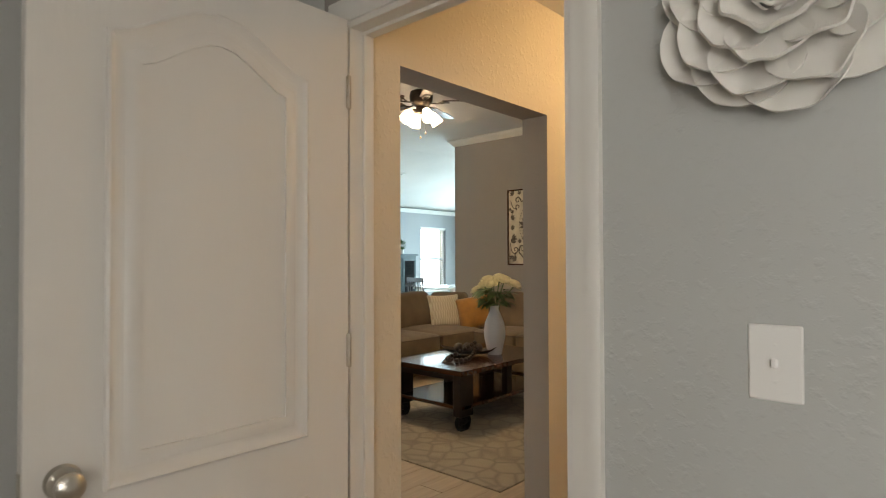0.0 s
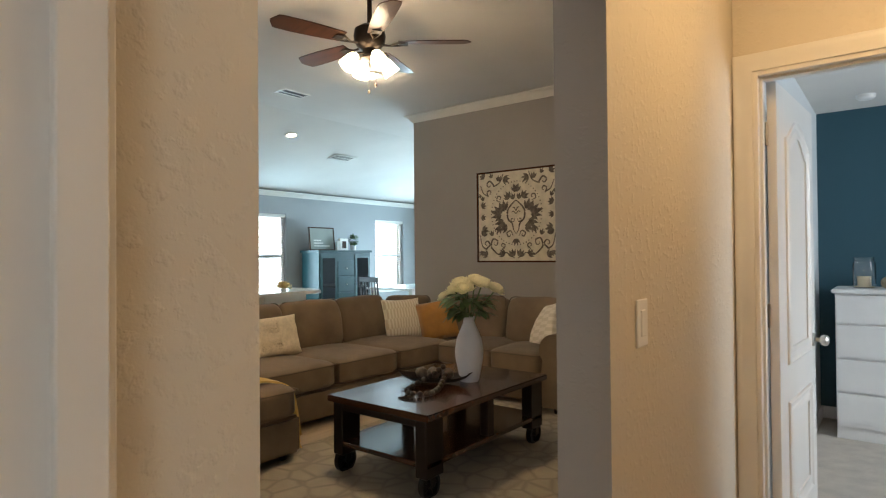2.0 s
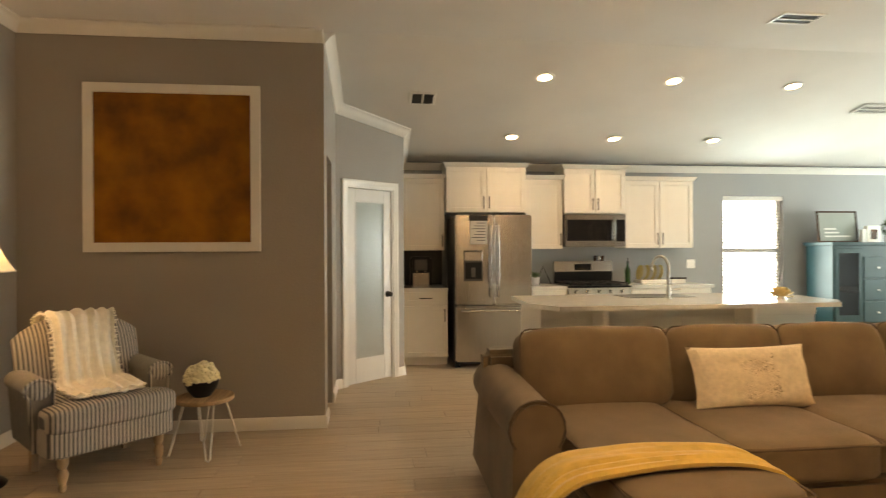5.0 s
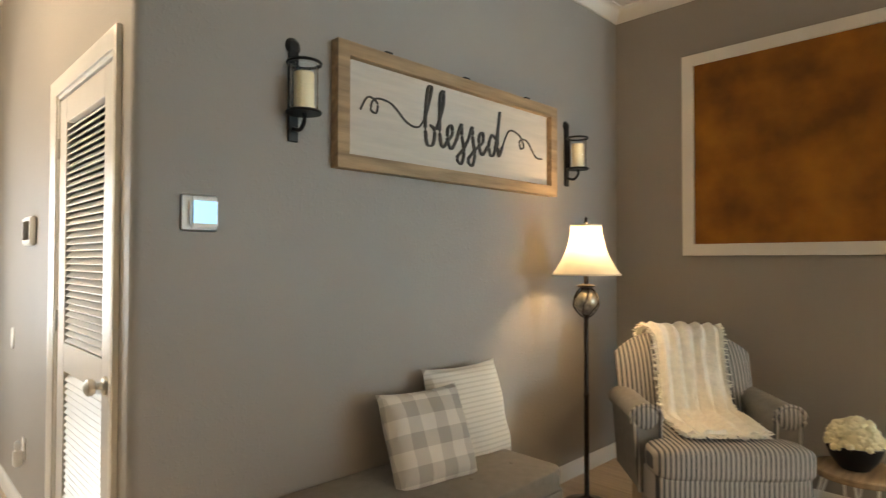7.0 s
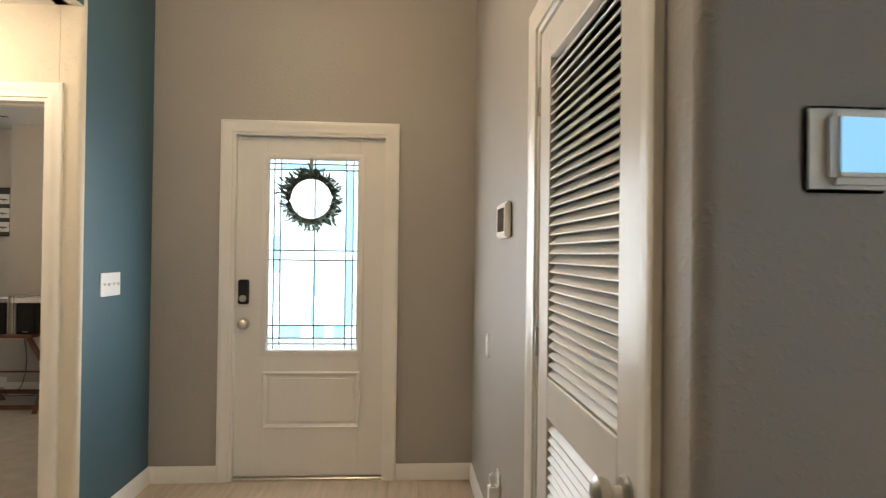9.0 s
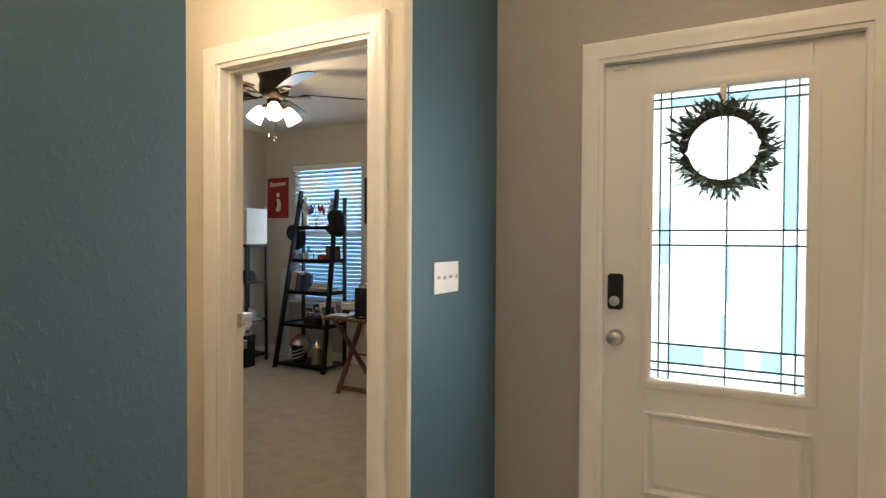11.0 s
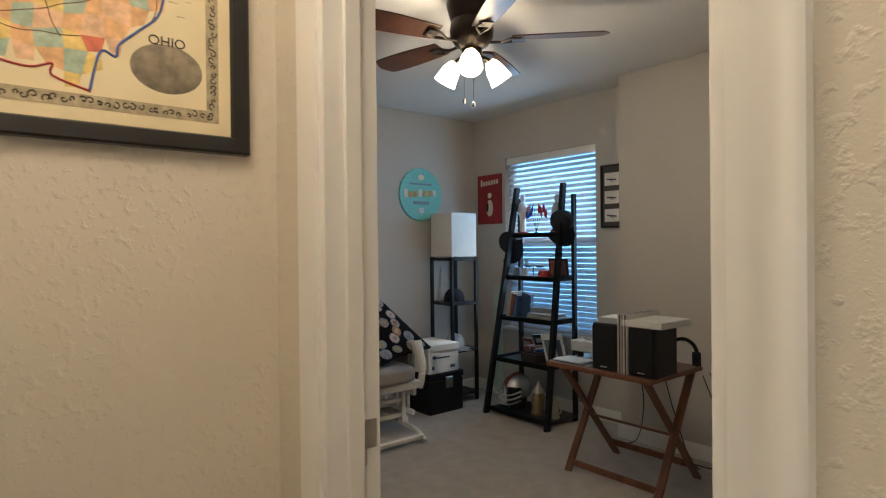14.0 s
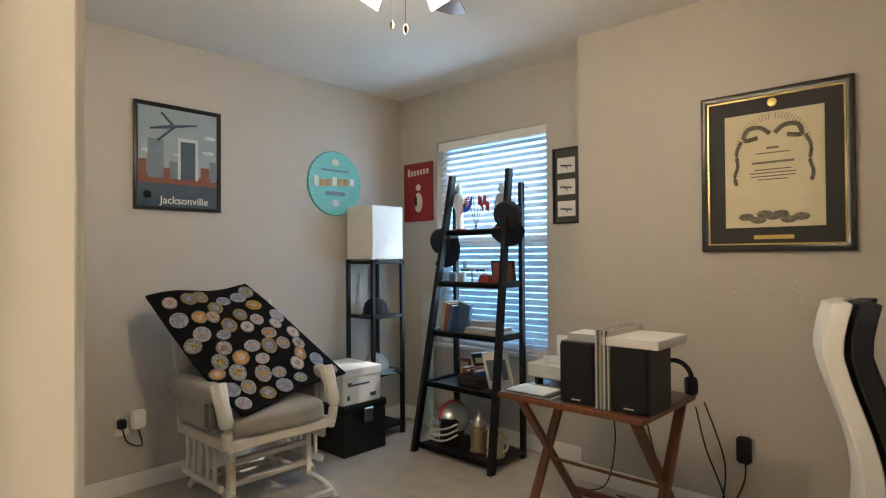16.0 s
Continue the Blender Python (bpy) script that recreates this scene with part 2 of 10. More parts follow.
M_BLACKPAINT = material("black_lacquer", (0.009, 0.009, 0.010), 0.42, vary=0.15, scale=12, spec=0.25)
M_REDWOOD = material("reddish_tray_wood", (0.15, 0.055, 0.025), 0.4, vary=0.35, scale=6, stretch=(8, 1, 1))
M_PAPER = material("old_paper", (0.72, 0.62, 0.40), 0.8, vary=0.06, scale=6)
M_WHITEPAPER = material("white_paper", (0.78, 0.76, 0.72), 0.8, vary=0.02)
M_DARKTEAL = material("dark_teal_paint", (0.008, 0.045, 0.05), 0.35, vary=0.12, scale=6)
M_CERAMIC = material("matte_white_ceramic", (0.70, 0.70, 0.72), 0.5, vary=0.03, scale=10)
M_PLASTER = material("white_cast_resin", (0.82, 0.80, 0.76), 0.5, vary=0.04, scale=12)

# ---------- shape helpers ----------
def bm_new():
    return bmesh.new()


def box(bm, x0, y0, z0, x1, y1, z1, bevel=0.0, segs=1):
    """Adds a box between two corners, its edges rounded by bevel."""
    vs = [bm.verts.new((x, y, z)) for x in (x0, x1) for y in (y0, y1) for z in (z0, z1)]
    fs = [bm.faces.new([vs[i] for i in f]) for f in ((0, 1, 3, 2), (4, 6, 7, 5), (0, 4, 5, 1), (2, 3, 7, 6), (0, 2, 6, 4), (1, 5, 7, 3))]
    if bevel:
        es = list({e for f in fs for e in f.edges})
        bmesh.ops.bevel(bm, geom=es, offset=bevel, segments=segs, affect="EDGES", clamp_overlap=True)
    return bm


def bx(x0, y0, z0, x1, y1, z1, bevel=0.0, segs=1):
    return box(bm_new(), x0, y0, z0, x1, y1, z1, bevel, segs)


def lathe(bm, profile, segs=20, m=None):
    """Turns (radius, height) pairs round the z axis."""
    rings = []
    for r, z in profile:
        ring = []
        for i in range(segs):
            a = 2 * math.pi * i / segs
            p = Vector((max(r, 1e-5) * math.cos(a), max(r, 1e-5) * math.sin(a), z))
            ring.append(bm.verts.new(m @ p if m else p))
        rings.append(ring)
    for a, b in zip(rings, rings[1:]):
        for i in range(segs):
            j = (i + 1) % segs
            bm.faces.new((a[i], a[j], b[j], b[i]))
    if profile[0][0] > 1e-4:
        bm.faces.new(list(reversed(rings[0])))
    if profile[-1][0] > 1e-4:
        bm.faces.new(rings[-1])
    return bm


def tube(bm, pts, r, segs=8, closed=False, taper=None):
    """A round bar along points."""
    pts = [Vector(p) for p in pts]
    n = len(pts)
    rings = []
    up = Vector((0.013, 0.021, 1))
    for i, p in enumerate(pts):
        a = pts[(i - 1) % n] if (closed or i) else p
        b = pts[(i + 1) % n] if (closed or i < n - 1) else p
        d = (b - a).normalized()
        u = d.cross(up)
        if u.length < 0.05:
            u = d.cross(Vector((1, 0.1, 0)))
        u.normalize()
        v = d.cross(u)
        rr = r * (taper[i] if taper else 1)
        rings.append([bm.verts.new(p + rr * (math.cos(2 * math.pi * k / segs) * u + math.sin(2 * math.pi * k / segs) * v)) for k in range(segs)])
    pairs = list(zip(rings, rings[1:])) + ([(rings[-1], rings[0])] if closed else [])
    for a, b in pairs:
        for k in range(segs):
            bm.faces.new((a[k], a[(k + 1) % segs], b[(k + 1) % segs], b[k]))
    if not closed:
        bm.faces.new(list(reversed(rings[0])))
        bm.faces.new(rings[-1])
    return bm


def pillow(bm, sx, sy, sz, m=None, nx=14, ny=14, pinch=0.55, noise_amp=0.0, seed=0.0, corner=0.0):
    """A soft cushion: sx by sy, sz thick in the middle, thin at the rim; corner > 0 draws the corners out."""
    def side(s):
        rows = []
        for i in range(nx + 1):
            row = []
            for j in range(ny + 1):
                u, v = 2 * i / nx - 1, 2 * j / ny - 1
                h = ((1 - u ** 4) * (1 - v ** 4)) ** pinch
                k = 1 - 0.07 * corner * ((1 - u * u) * abs(v) ** 3)
                l = 1 - 0.07 * corner * ((1 - v * v) * abs(u) ** 3)
                p = Vector((u * sx / 2 * l, v * sy / 2 * k, s * h * sz / 2))
                if noise_amp:
                    p += Vector((0, 0, s * h * noise_amp * noise.noise(Vector((u * 2.1 + seed, v * 2.1, seed * 3.7 + s)))))
                row.append(p)
            rows.append(row)
        return rows
    top, bot = side(1), side(-1)
    vt = [[bm.verts.new(m @ p if m else p) for p in r] for r in top]
    vb = [[None] * (ny + 1) for _ in range(nx + 1)]
    for i in range(nx + 1):
        for j in range(ny + 1):
            rim = i in (0, nx) or j in (0, ny)
            vb[i][j] = vt[i][j] if rim else bm.verts.new(m @ bot[i][j] if m else bot[i][j])
    for i in range(nx):
        for j in range(ny):
            bm.faces.new((vt[i][j], vt[i + 1][j], vt[i + 1][j + 1], vt[i][j + 1]))
            bm.faces.new((vb[i][j], vb[i][j + 1], vb[i + 1][j + 1], vb[i + 1][j]))
    return bm


def cushion(bm, sx, sy, sz, m=None, power=5.0, puff=0.12, amp=0.006, seed=0.0, n=14):
    """A firm upholstered block: a box with full rounded edges and a slightly domed, uneven skin."""
    def skin(p):
        q = Vector(p)
        s = (abs(q.x) ** power + abs(q.y) ** power + abs(q.z) ** power) ** (1 / power)
        q /= s
        q.z += puff * (1 if q.z > 0 else -0.2) * (1 - min(1, q.x * q.x)) * (1 - min(1, q.y * q.y)) * abs(q.z)
        q = Vector((q.x * sx / 2, q.y * sy / 2, q.z * sz / 2))
        q += q.normalized() * amp * noise.noise(q * 5 + Vector((seed, seed * 1.7, 0)))
        return m @ q if m else q
    cache = {}

    def v(p):
        k = tuple(round(c, 5) for c in p)
        if k not in cache:
            cache[k] = bm.verts.new(skin(p))
        return cache[k]
    for ax in range(3):
        for s in (-1, 1):
            for i in range(n):
                for j in range(n):
                    quad = []
                    for a, b in ((i, j), (i + 1, j), (i + 1, j + 1), (i, j + 1)):
                        c = [0, 0, 0]
                        c[ax], c[(ax + 1) % 3], c[(ax + 2) % 3] = s, math.tan((2 * a / n - 1) * math.pi / 4), math.tan((2 * b / n - 1) * math.pi / 4)
                        quad.append(v(c))
                    bm.faces.new(quad if s > 0 else quad[::-1])
    return bm


def sweep(bm, path, profile, place, closed=False):
    """Sweeps profile (offset to the left of the path in its plane, height off the plane) along a plane path with mitred corners.
    place turns (a, b, height) into a point of the world."""
    n = len(path)
    rings = []
    for i in range(n):
        p = Vector(path[i])
        d0 = (p - Vector(path[i - 1])).normalized() if (i or closed) else None
        d1 = (Vector(path[(i + 1) % n]) - p).normalized() if (i < n - 1 or closed) else None
        d0, d1 = d0 or d1, d1 or d0
        n0, n1 = Vector((-d0.y, d0.x)), Vector((-d1.y, d1.x))
        mit = (n0 + n1) / max(0.2, 1 + n0.dot(n1))
        rings.append([bm.verts.new(place(*(p + mit * o), h)) for o, h in profile])
    k = len(profile)
    for a, b in list(zip(rings, rings[1:])) + ([(rings[-1], rings[0])] if closed else []):
        for i in range(k):
            bm.faces.new((a[i], a[(i + 1) % k], b[(i + 1) % k], b[i]))
    if not closed:
        bm.faces.new(rings[0])
        bm.faces.new(list(reversed(rings[-1])))
    return bm


def finish(name, bm, mats, angle=35):
    bmesh.ops.recalc_face_normals(bm, faces=bm.faces)
    me = bpy.data.meshes.new(name)
    bm.to_mesh(me)
    bm.free()
    for mt in (mats if isinstance(mats, (list, tuple)) else [mats]):
        me.materials.append(mt)
    me.polygons.foreach_set("use_smooth", [True] * len(me.polygons))
    me.set_sharp_from_angle(angle=radians(angle))
    return me


def thing(name, label, category, place=None, group=""):
    """An empty at a thing's base, to which its parts belong."""
    ob = new(name)
    ob.empty_display_size = 0.1
    if place is not None:
        ob.matrix_world = place
    return tagged(ob, label, category, group)


def part(name, bm, mat, parent, label="", angle=35):
    ob = new(name, finish(name, bm, mat, angle))
    ob.parent = parent
    if label:
        ob["label"] = label
    return ob


def solo(name, bm, mat, label, category, place=None, group="", angle=35):
    """A thing that is one mesh."""
    ob = new(name, finish(name, bm, mat, angle))
    if place is not None:
        ob.matrix_world = place
    return tagged(ob, label, category, group)


def structure(name, bm, mats, label="", angle=35):
    return tagged(new(name, finish(name, bm, mats, angle)), label, kind="structure")


# ---------- walls, floors, ceilings ----------
def wall(name, axis, p0, p1, a0, a1, z0, z1, mats, openings=(), label="painted plaster wall"):
    """A wall across axis ('x': it runs along y between x = p0 and p1). mats: paint of the low side, of the high side, of the reveals."""
    bm = bm_new()
    av = sorted({a0, a1, *[v for o in openings for v in o[:2]]})
    zv = sorted({z0, z1, *[v for o in openings for v in o[2:]]})
    av, zv = [v for v in av if a0 <= v <= a1], [v for v in zv if z0 <= v <= z1]

    def solid(i, j):
        if not (0 <= i < len(av) - 1 and 0 <= j < len(zv) - 1):
            return False
        ca, cz = (av[i] + av[i + 1]) / 2, (zv[j] + zv[j + 1]) / 2
        return not any(o[0] < ca < o[1] and o[2] < cz < o[3] for o in openings)

    def pt(a, p, z):
        return bm.verts.new((p, a, z) if axis == "x" else (a, p, z))

    def quad(pts, mi):
        f = bm.faces.new([pt(*q) for q in pts])
        f.material_index = mi
    for i in range(len(av) - 1):
        for j in range(len(zv) - 1):
            if not solid(i, j):
                continue
            a, b, c, d = av[i], av[i + 1], zv[j], zv[j + 1]
            quad([(a, p0, c), (b, p0, c), (b, p0, d), (a, p0, d)], 0)
            quad([(a, p1, c), (b, p1, c), (b, p1, d), (a, p1, d)], 1)
            if not solid(i - 1, j):
                quad([(a, p0, c), (a, p1, c), (a, p1, d), (a, p0, d)], 2)
            if not solid(i + 1, j):
                quad([(b, p0, c), (b, p1, c), (b, p1, d), (b, p0, d)], 2)
            if not solid(i, j - 1):
                quad([(a, p0, c), (b, p0, c), (b, p1, c), (a, p1, c)], 2)
            if not solid(i, j + 1):
                quad([(a, p0, d), (b, p0, d), (b, p1, d), (a, p1, d)], 2)
    bmesh.ops.remove_doubles(bm, verts=bm.verts, dist=1e-4)
    return structure(name, bm, mats, label)


XH0, XH1 = -1.50, -1.37          # wall between living room and hall
YD0, YD1 = 1.11, 1.195           # wall with the first doorway
YB0, YB1 = 3.50, 3.615           # wall with the bedroom doorway
XT0, XT1 = -1.565, -1.45          # slate-blue foyer wall
YO0, YO1 = -2.88, -2.765         # wall with the office doorway
YF = -3.505                      # front wall, inner face
XC = -3.44                       # closet wall, foyer face
YS = -0.845                      # wall of the lettered sign
XN = -6.52                       # nook wall
XK = -9.35                       # kitchen wall
YP = 6.44                        # wall of the carved panel
XE = 2.38                        # office far side wall
YW, YJ, XJ = -5.95, -5.72, 0.66  # office window wall, jutting wall and its corner
HC, HS, HK = 3.06, 2.44, 2.47    # ceilings: living room, small rooms, kitchen wall
DOOR_H = 2.02
Q0, Q1 = (-7.745, 1.37), (-8.32, 2.065)  # pantry wall

wall("wall_hall_living", "x", XH0, XH1, YD0, 3.56, 0, HC, [M_GREIGE, M_CREAM, M_GREIGE], [(1.35, 2.24, 0, 1.96)])
wall("wall_bedroom_living", "x", XH0, XH1, 3.562, 6.67, 0, HC, [M_GREIGE, M_BEDWALL, M_BEDWALL])
wall("wall_start_room_west", "x", XT0, XT1, -1.92, 1.108, 0, HC, [M_TEAL, M_GREY, M_CREAM])
wall("wall_first_doorway", "y", YD0, YD1, XH1 + 0.002, 2.2, 0, HC, [M_GREY, M_CREAM, M_CREAM], [(-1.345, -0.60, 0, DOOR_H)])
wall("wall_bedroom_doorway", "y", YB0, YB1, XH1 + 0.002, 2.0, 0, HC, [M_CREAM, M_BEDWALL, M_CREAM], [(-1.30, -0.54, 0, DOOR_H)])
wall("wall_hall_end", "x", 1.0, 1.1, YD1, YB0, 0, HC, [M_CREAM, M_CREAM, M_CREAM])
wall("wall_bedroom_north", "y", 6.55, 6.67, XH1, 2.0, 0, HC, [M_BEDTEAL, M_BEDTEAL, M_BEDTEAL])
wall("wall_bedroom_east", "x", 2.0, 2.12, YB0, 6.67, 0, HC, [M_BEDWALL] * 3, [(4.4, 5.8, 0.8, 2.1)])
wall("wall_start_room_south", "y", -1.75, -1.63, XT1, 2.2, 0, HC, [M_GREY] * 3, [(0.75, 1.95, 0.85, 2.15)])
wall("wall_start_room_east", "x", 2.2, 2.32, -1.75, YD1, 0, HC, [M_GREY] * 3)
wall("wall_map", "x", -0.44, -0.32, YO1, -1.80, 0, HC, [M_CREAM] * 3)
wall("wall_vestibule_north", "y", -1.918, -1.80, XT0 + 0.002, -0.44, 0, HC, [M_CREAM, M_GREY, M_TEAL])
wall("wall_vestibule_header", "x", XT0, XT1, YO1 + 0.001, -1.921, 2.44, HC, [M_TEAL, M_CREAM, M_CREAM])
wall("wall_office_doorway", "y", YO0, YO1, XT0 + 0.102, XE, 0, HC, [M_OFFICE, M_CREAM, M_CREAM], [(-1.42, -0.645, 0, DOOR_H)])
wall("wall_foyer_blue", "x", XT0, XT1, YF, YO1 - 0.030, 0, HC, [M_TEAL, M_OFFICE, M_TEAL])
wall("wall_office_west", "x", XT0, XT1, -6.08, YF - 0.001, 0, HC, [M_OFFICE] * 3)
wall("wall_front", "y", YF - 0.13, YF, -3.6, XT0 - 0.001, 0, HC, [M_FOYER] * 3, [(-2.920, -2.017, 0, 2.042)])
wall("wall_closet", "x", -3.60, XC, YF, YS - 0.03, 0, HC, [M_FOYER, M_FOYER, M_GREIGE], [(-1.859, -1.034, 0, 2.055)])
wall("wall_sign", "y", YS - 0.13, YS, XN - 0.13, -3.600, 0, HC, [M_FOYER, M_GREIGE, M_GREIGE])


def round_corner(name, x0, x1, y0, y1, r, side, mat):
    """The end of a wall, its corner at (x1 or x0, y1) rounded by r; side: +1 rounds the high x side."""
    bm = bm_new()
    xe, xb = (x1, x0) if side > 0 else (x0, x1)
    arc = [(xb, y0), (xe, y0)] + [(xe - side * r + side * r * math.cos(radians(a)), y1 - r + r * math.sin(radians(a))) for a in range(0, 91, 15)] + [(xb, y1)]
    if abs(y1 - r - y0) < 1e-6:
        del arc[1]
    lo, hi = [bm.verts.new((x, y, 0)) for x, y in arc], [bm.verts.new((x, y, HC)) for x, y in arc]
    for k in range(len(arc)):
        bm.faces.new((lo[k], lo[(k + 1) % len(arc)], hi[(k + 1) % len(arc)], hi[k]))
    bm.faces.new(lo[::-1])
    bm.faces.new(hi)
    return structure(name, bm, mat, "rounded painted wall corner")


round_corner("wall_closet_corner", -3.60, XC, YS - 0.03, YS, 0.03, 1, M_GREIGE)
round_corner("wall_foyer_corner", XT0, XT0 + 0.10, YO1 - 0.029, YO1 + 0.0005, 0.025, -1, M_CREAM)
wall("wall_closet_back", "x", -4.35, -4.25, YF, YS - 0.13, 0, HC, [M_FOYER] * 3)
wall("wall_closet_side", "y", YF - 0.13, YF, -4.35, -3.602, 0, HC, [M_FOYER] * 3)
wall("wall_nook", "x", XN - 0.13, XN, YS, 1.37, 0, HC, [M_GREIGE] * 3)
wall("wall_return", "y", 1.24, 1.37, -7.745, XN - 0.132, 0, HC, [M_GREIGE] * 3, [(-7.25, -6.75, 0, 2.15)])
wall("wall_passage", "y", 0.2, 0.3, -7.9, XN - 0.13, 0, HC, [M_GREIGE] * 3)
wall("wall_passage_side", "x", -7.9, -7.8, 0.3, 1.24, 0, HC, [M_GREIGE] * 3)
wall("wall_pantry_side", "y", 1.935, 2.065, XK, -8.32, 0, HC, [M_GREIGE, M_GREIGE, M_GREIGE])
wall("wall_kitchen", "x", XK - 0.14, XK, 1.3, 11.5, 0, HC, [M_DIN] * 3, [(6.45, 7.33, 0.6, 2.08), (9.55, 10.41, 0.6, 2.08)])
wall("wall_panel", "y", YP, YP + 0.13, -5.58, XH0 - 0.001, 0, HC, [M_GREIGE, M_DIN, M_GREIGE])
wall("wall_dining_north", "y", 11.4, 11.5, XK, -4.9, 0, HC, [M_DIN] * 3, [(-8.3, -6.1, 0.05, 2.1)])
wall("wall_dining_east", "x", -5.0, -4.9, YP + 0.13, 11.4, 0, HC, [M_DIN] * 3)
wall("wall_office_window", "y", YW - 0.14, YW, XJ, XE + 0.12, 0, HC, [M_OFFICE] * 3, [(1.02, 1.98, 0.62, 2.11)])
wall("wall_office_jut", "y", YJ - 0.37, YJ, XT1, XJ, 0, HC, [M_OFFICE] * 3)
wall("wall_office_east", "x", XE, XE + 0.12, YW, YO1, 0, HC, [M_OFFICE] * 3)
# the pantry wall stands at a slant, its doorway cut through
dq = Vector((Q1[0] - Q0[0], Q1[1] - Q0[1], 0))
LQ = dq.length
PANTRY = Matrix.Translation((Q0[0], Q0[1], 0)) @ pose(0, 0, 0, 0, 0, math.degrees(math.atan2(dq.y, dq.x)))
PD0, PD1 = 0.135, 0.745
pw = wall("wall_pantry", "y", 0, 0.11, 0, LQ, 0, HC, [M_GREIGE] * 3, [(PD0, PD1, 0, DOOR_H)])
pw.matrix_world = PANTRY
wall("wall_pantry_back", "x", XK, XK + 0.1, 1.3, 1.935, 0, HC, [M_TRIM] * 3)

structure("floor", bx(XK - 0.2, YW - 0.3, -0.12, 2.6, 11.6, -0.012), M_SUB, "sub-floor under the planks and carpets")
for nm, c in (("carpet_start_room", (XT1, -1.63, 2.2, YD0 + 0.05)), ("carpet_bedroom", (XH1, YB0 + 0.06, 2.0, 6.55)), ("carpet_office", (XT1, YW, XE, YO0 + 0.06))):
    structure(nm, bx(c[0], c[1], -0.012, c[2], c[3], 0.002), M_CARPET, "beige cut-pile carpet")


def slab(name, x0, y0, x1, y1, z0, z1=None):
    """A ceiling; z0 at the low x end, z1 at the high x end."""
    z1 = z0 if z1 is None else z1
    bm = box(bm_new(), x0, y0, z0, x1, y1, z0 + 0.1)
    for v in bm.verts:
        if v.co.x > (x0 + x1) / 2:
            v.co.z += z1 - z0
    return structure(name, bm, M_CEIL, "lightly textured pale ceiling")


slab("ceiling_living", XN, YF - 0.13, XH0, 11.5, HC)
slab("ceiling_kitchen", XK - 0.14, -1.0, XN, 11.5, HK, HC)
slab("ceiling_hall", XH0 + 0.06, YD0, 2.3, YB0 + 0.05, HS)
slab("ceiling_start_room", XT1, -1.75, 2.3, YD0, HS + 0.001)
slab("ceiling_bedroom", XH0 + 0.06, YB0 + 0.05, 2.1, 6.67, HS)
slab("ceiling_vestibule", XT0 + 0.06, YO1, -0.44, -1.918, HS)
slab("ceiling_office", XT1, -6.1, XE + 0.1, YO1 - 0.05, 2.50)

# ---------- trim ----------
BASE = [(0, 0), (0.016, 0), (0.016, 0.075), (0.010, 0.088), (0.006, 0.095), (0, 0.095)]
CROWN = [(0, -0.085), (0.012, -0.085), (0.020, -0.070), (0.050, -0.035), (0.068, -0.018), (0.085, -0.012), (0.085, 0), (0, 0)]
CASING = [(0, 0), (0, 0.011), (0.010, 0.013), (0.030, 0.014), (0.040, 0.019), (0.058, 0.021), (0.066, 0.017), (0.066, 0)]


def baseboard(path, name="baseboard"):
    """Runs with the wall on its right hand; left is the room."""
    bm = bm_new()
    sweep(bm, path, BASE, lambda a, b, h: Vector((a, b, h)))
    return structure(name, bm, M_TRIM, "white painted baseboard")


def crown(path, z, name="crown_trim", slope=None):
    bm = bm_new()
    sweep(bm, path, CROWN, lambda a, b, h: Vector((a, b, h + (slope(a) if slope else z))))
    return structure(name, bm, M_TRIM, "white painted crown moulding")


def casing(name, axis, face, sign, a0, a1, top, m=None):
    """The casing round a doorway on one face of its wall."""
    bm = bm_new()
    path = [(a0, 0), (a0, top), (a1, top), (a1, 0)]

    def at(a, b, h):
        p = Vector((face + sign * h, a, b)) if axis == "x" else Vector((a, face + sign * h, b))
        return m @ p if m else p
    sweep(bm, path, CASING, at)
    return structure(name, bm, M_TRIM, "white moulded door casing")


def jambs(name, axis, p0, p1, a0, a1, top, stop=None, m=None):
    """Lining of a doorway, with a door stop; p0 to p1 across the wall."""
    bm = bm_new()
    t = 0.018

    def b(lo, hi, z0, z1, q0, q1):
        c = (q0, lo, z0, q1, hi, z1) if axis == "x" else (lo, q0, z0, hi, q1, z1)
        box(bm, *c, bevel=0.0015)
    b(a0 - 0.001, a0 + t, 0, top, p0, p1)
    b(a1 - t, a1 + 0.001, 0, top, p0, p1)
    b(a0 + t, a1 - t, top - t, top + 0.001, p0, p1)
    if stop:
        if m:
            bm.transform(m)
        structure(name, bm, M_TRIM, "white painted door lining")
        name, bm = name.replace("jamb", "door_stop"), bm_new()
        s0, s1 = stop
        b(a0 + t, a0 + t + 0.011, 0, top - t, s0, s1)
        b(a1 - t - 0.011, a1 - t, 0, top - t, s0, s1)
        b(a0 + t + 0.011, a1 - t - 0.011, top - t - 0.011, top - t, s0, s1)
    if m:
        bm.transform(m)
    return structure(name, bm, M_TRIM, "white painted door lining")


def slope_z(x):
    return HC + 0.0 if x > XN else HC + (x - XN) * (HC - HK) / (XN - XK)


# first doorway
casing("casing_first_room", "y", YD0, -1, -1.345, -0.60, DOOR_H)
jambs("jamb_first", "y", YD0 - 0.002, YD1 + 0.004, -1.345, -0.60, DOOR_H, (YD0 + 0.045, YD0 + 0.08))
# bedroom doorway
casing("casing_bedroom_hall", "y", YB0, -1, -1.30, -0.54, DOOR_H)
jambs("jamb_bedroom", "y", YB0 - 0.003, YB1 + 0.003, -1.30, -0.54, DOOR_H, (YB0 + 0.03, YB0 + 0.065))
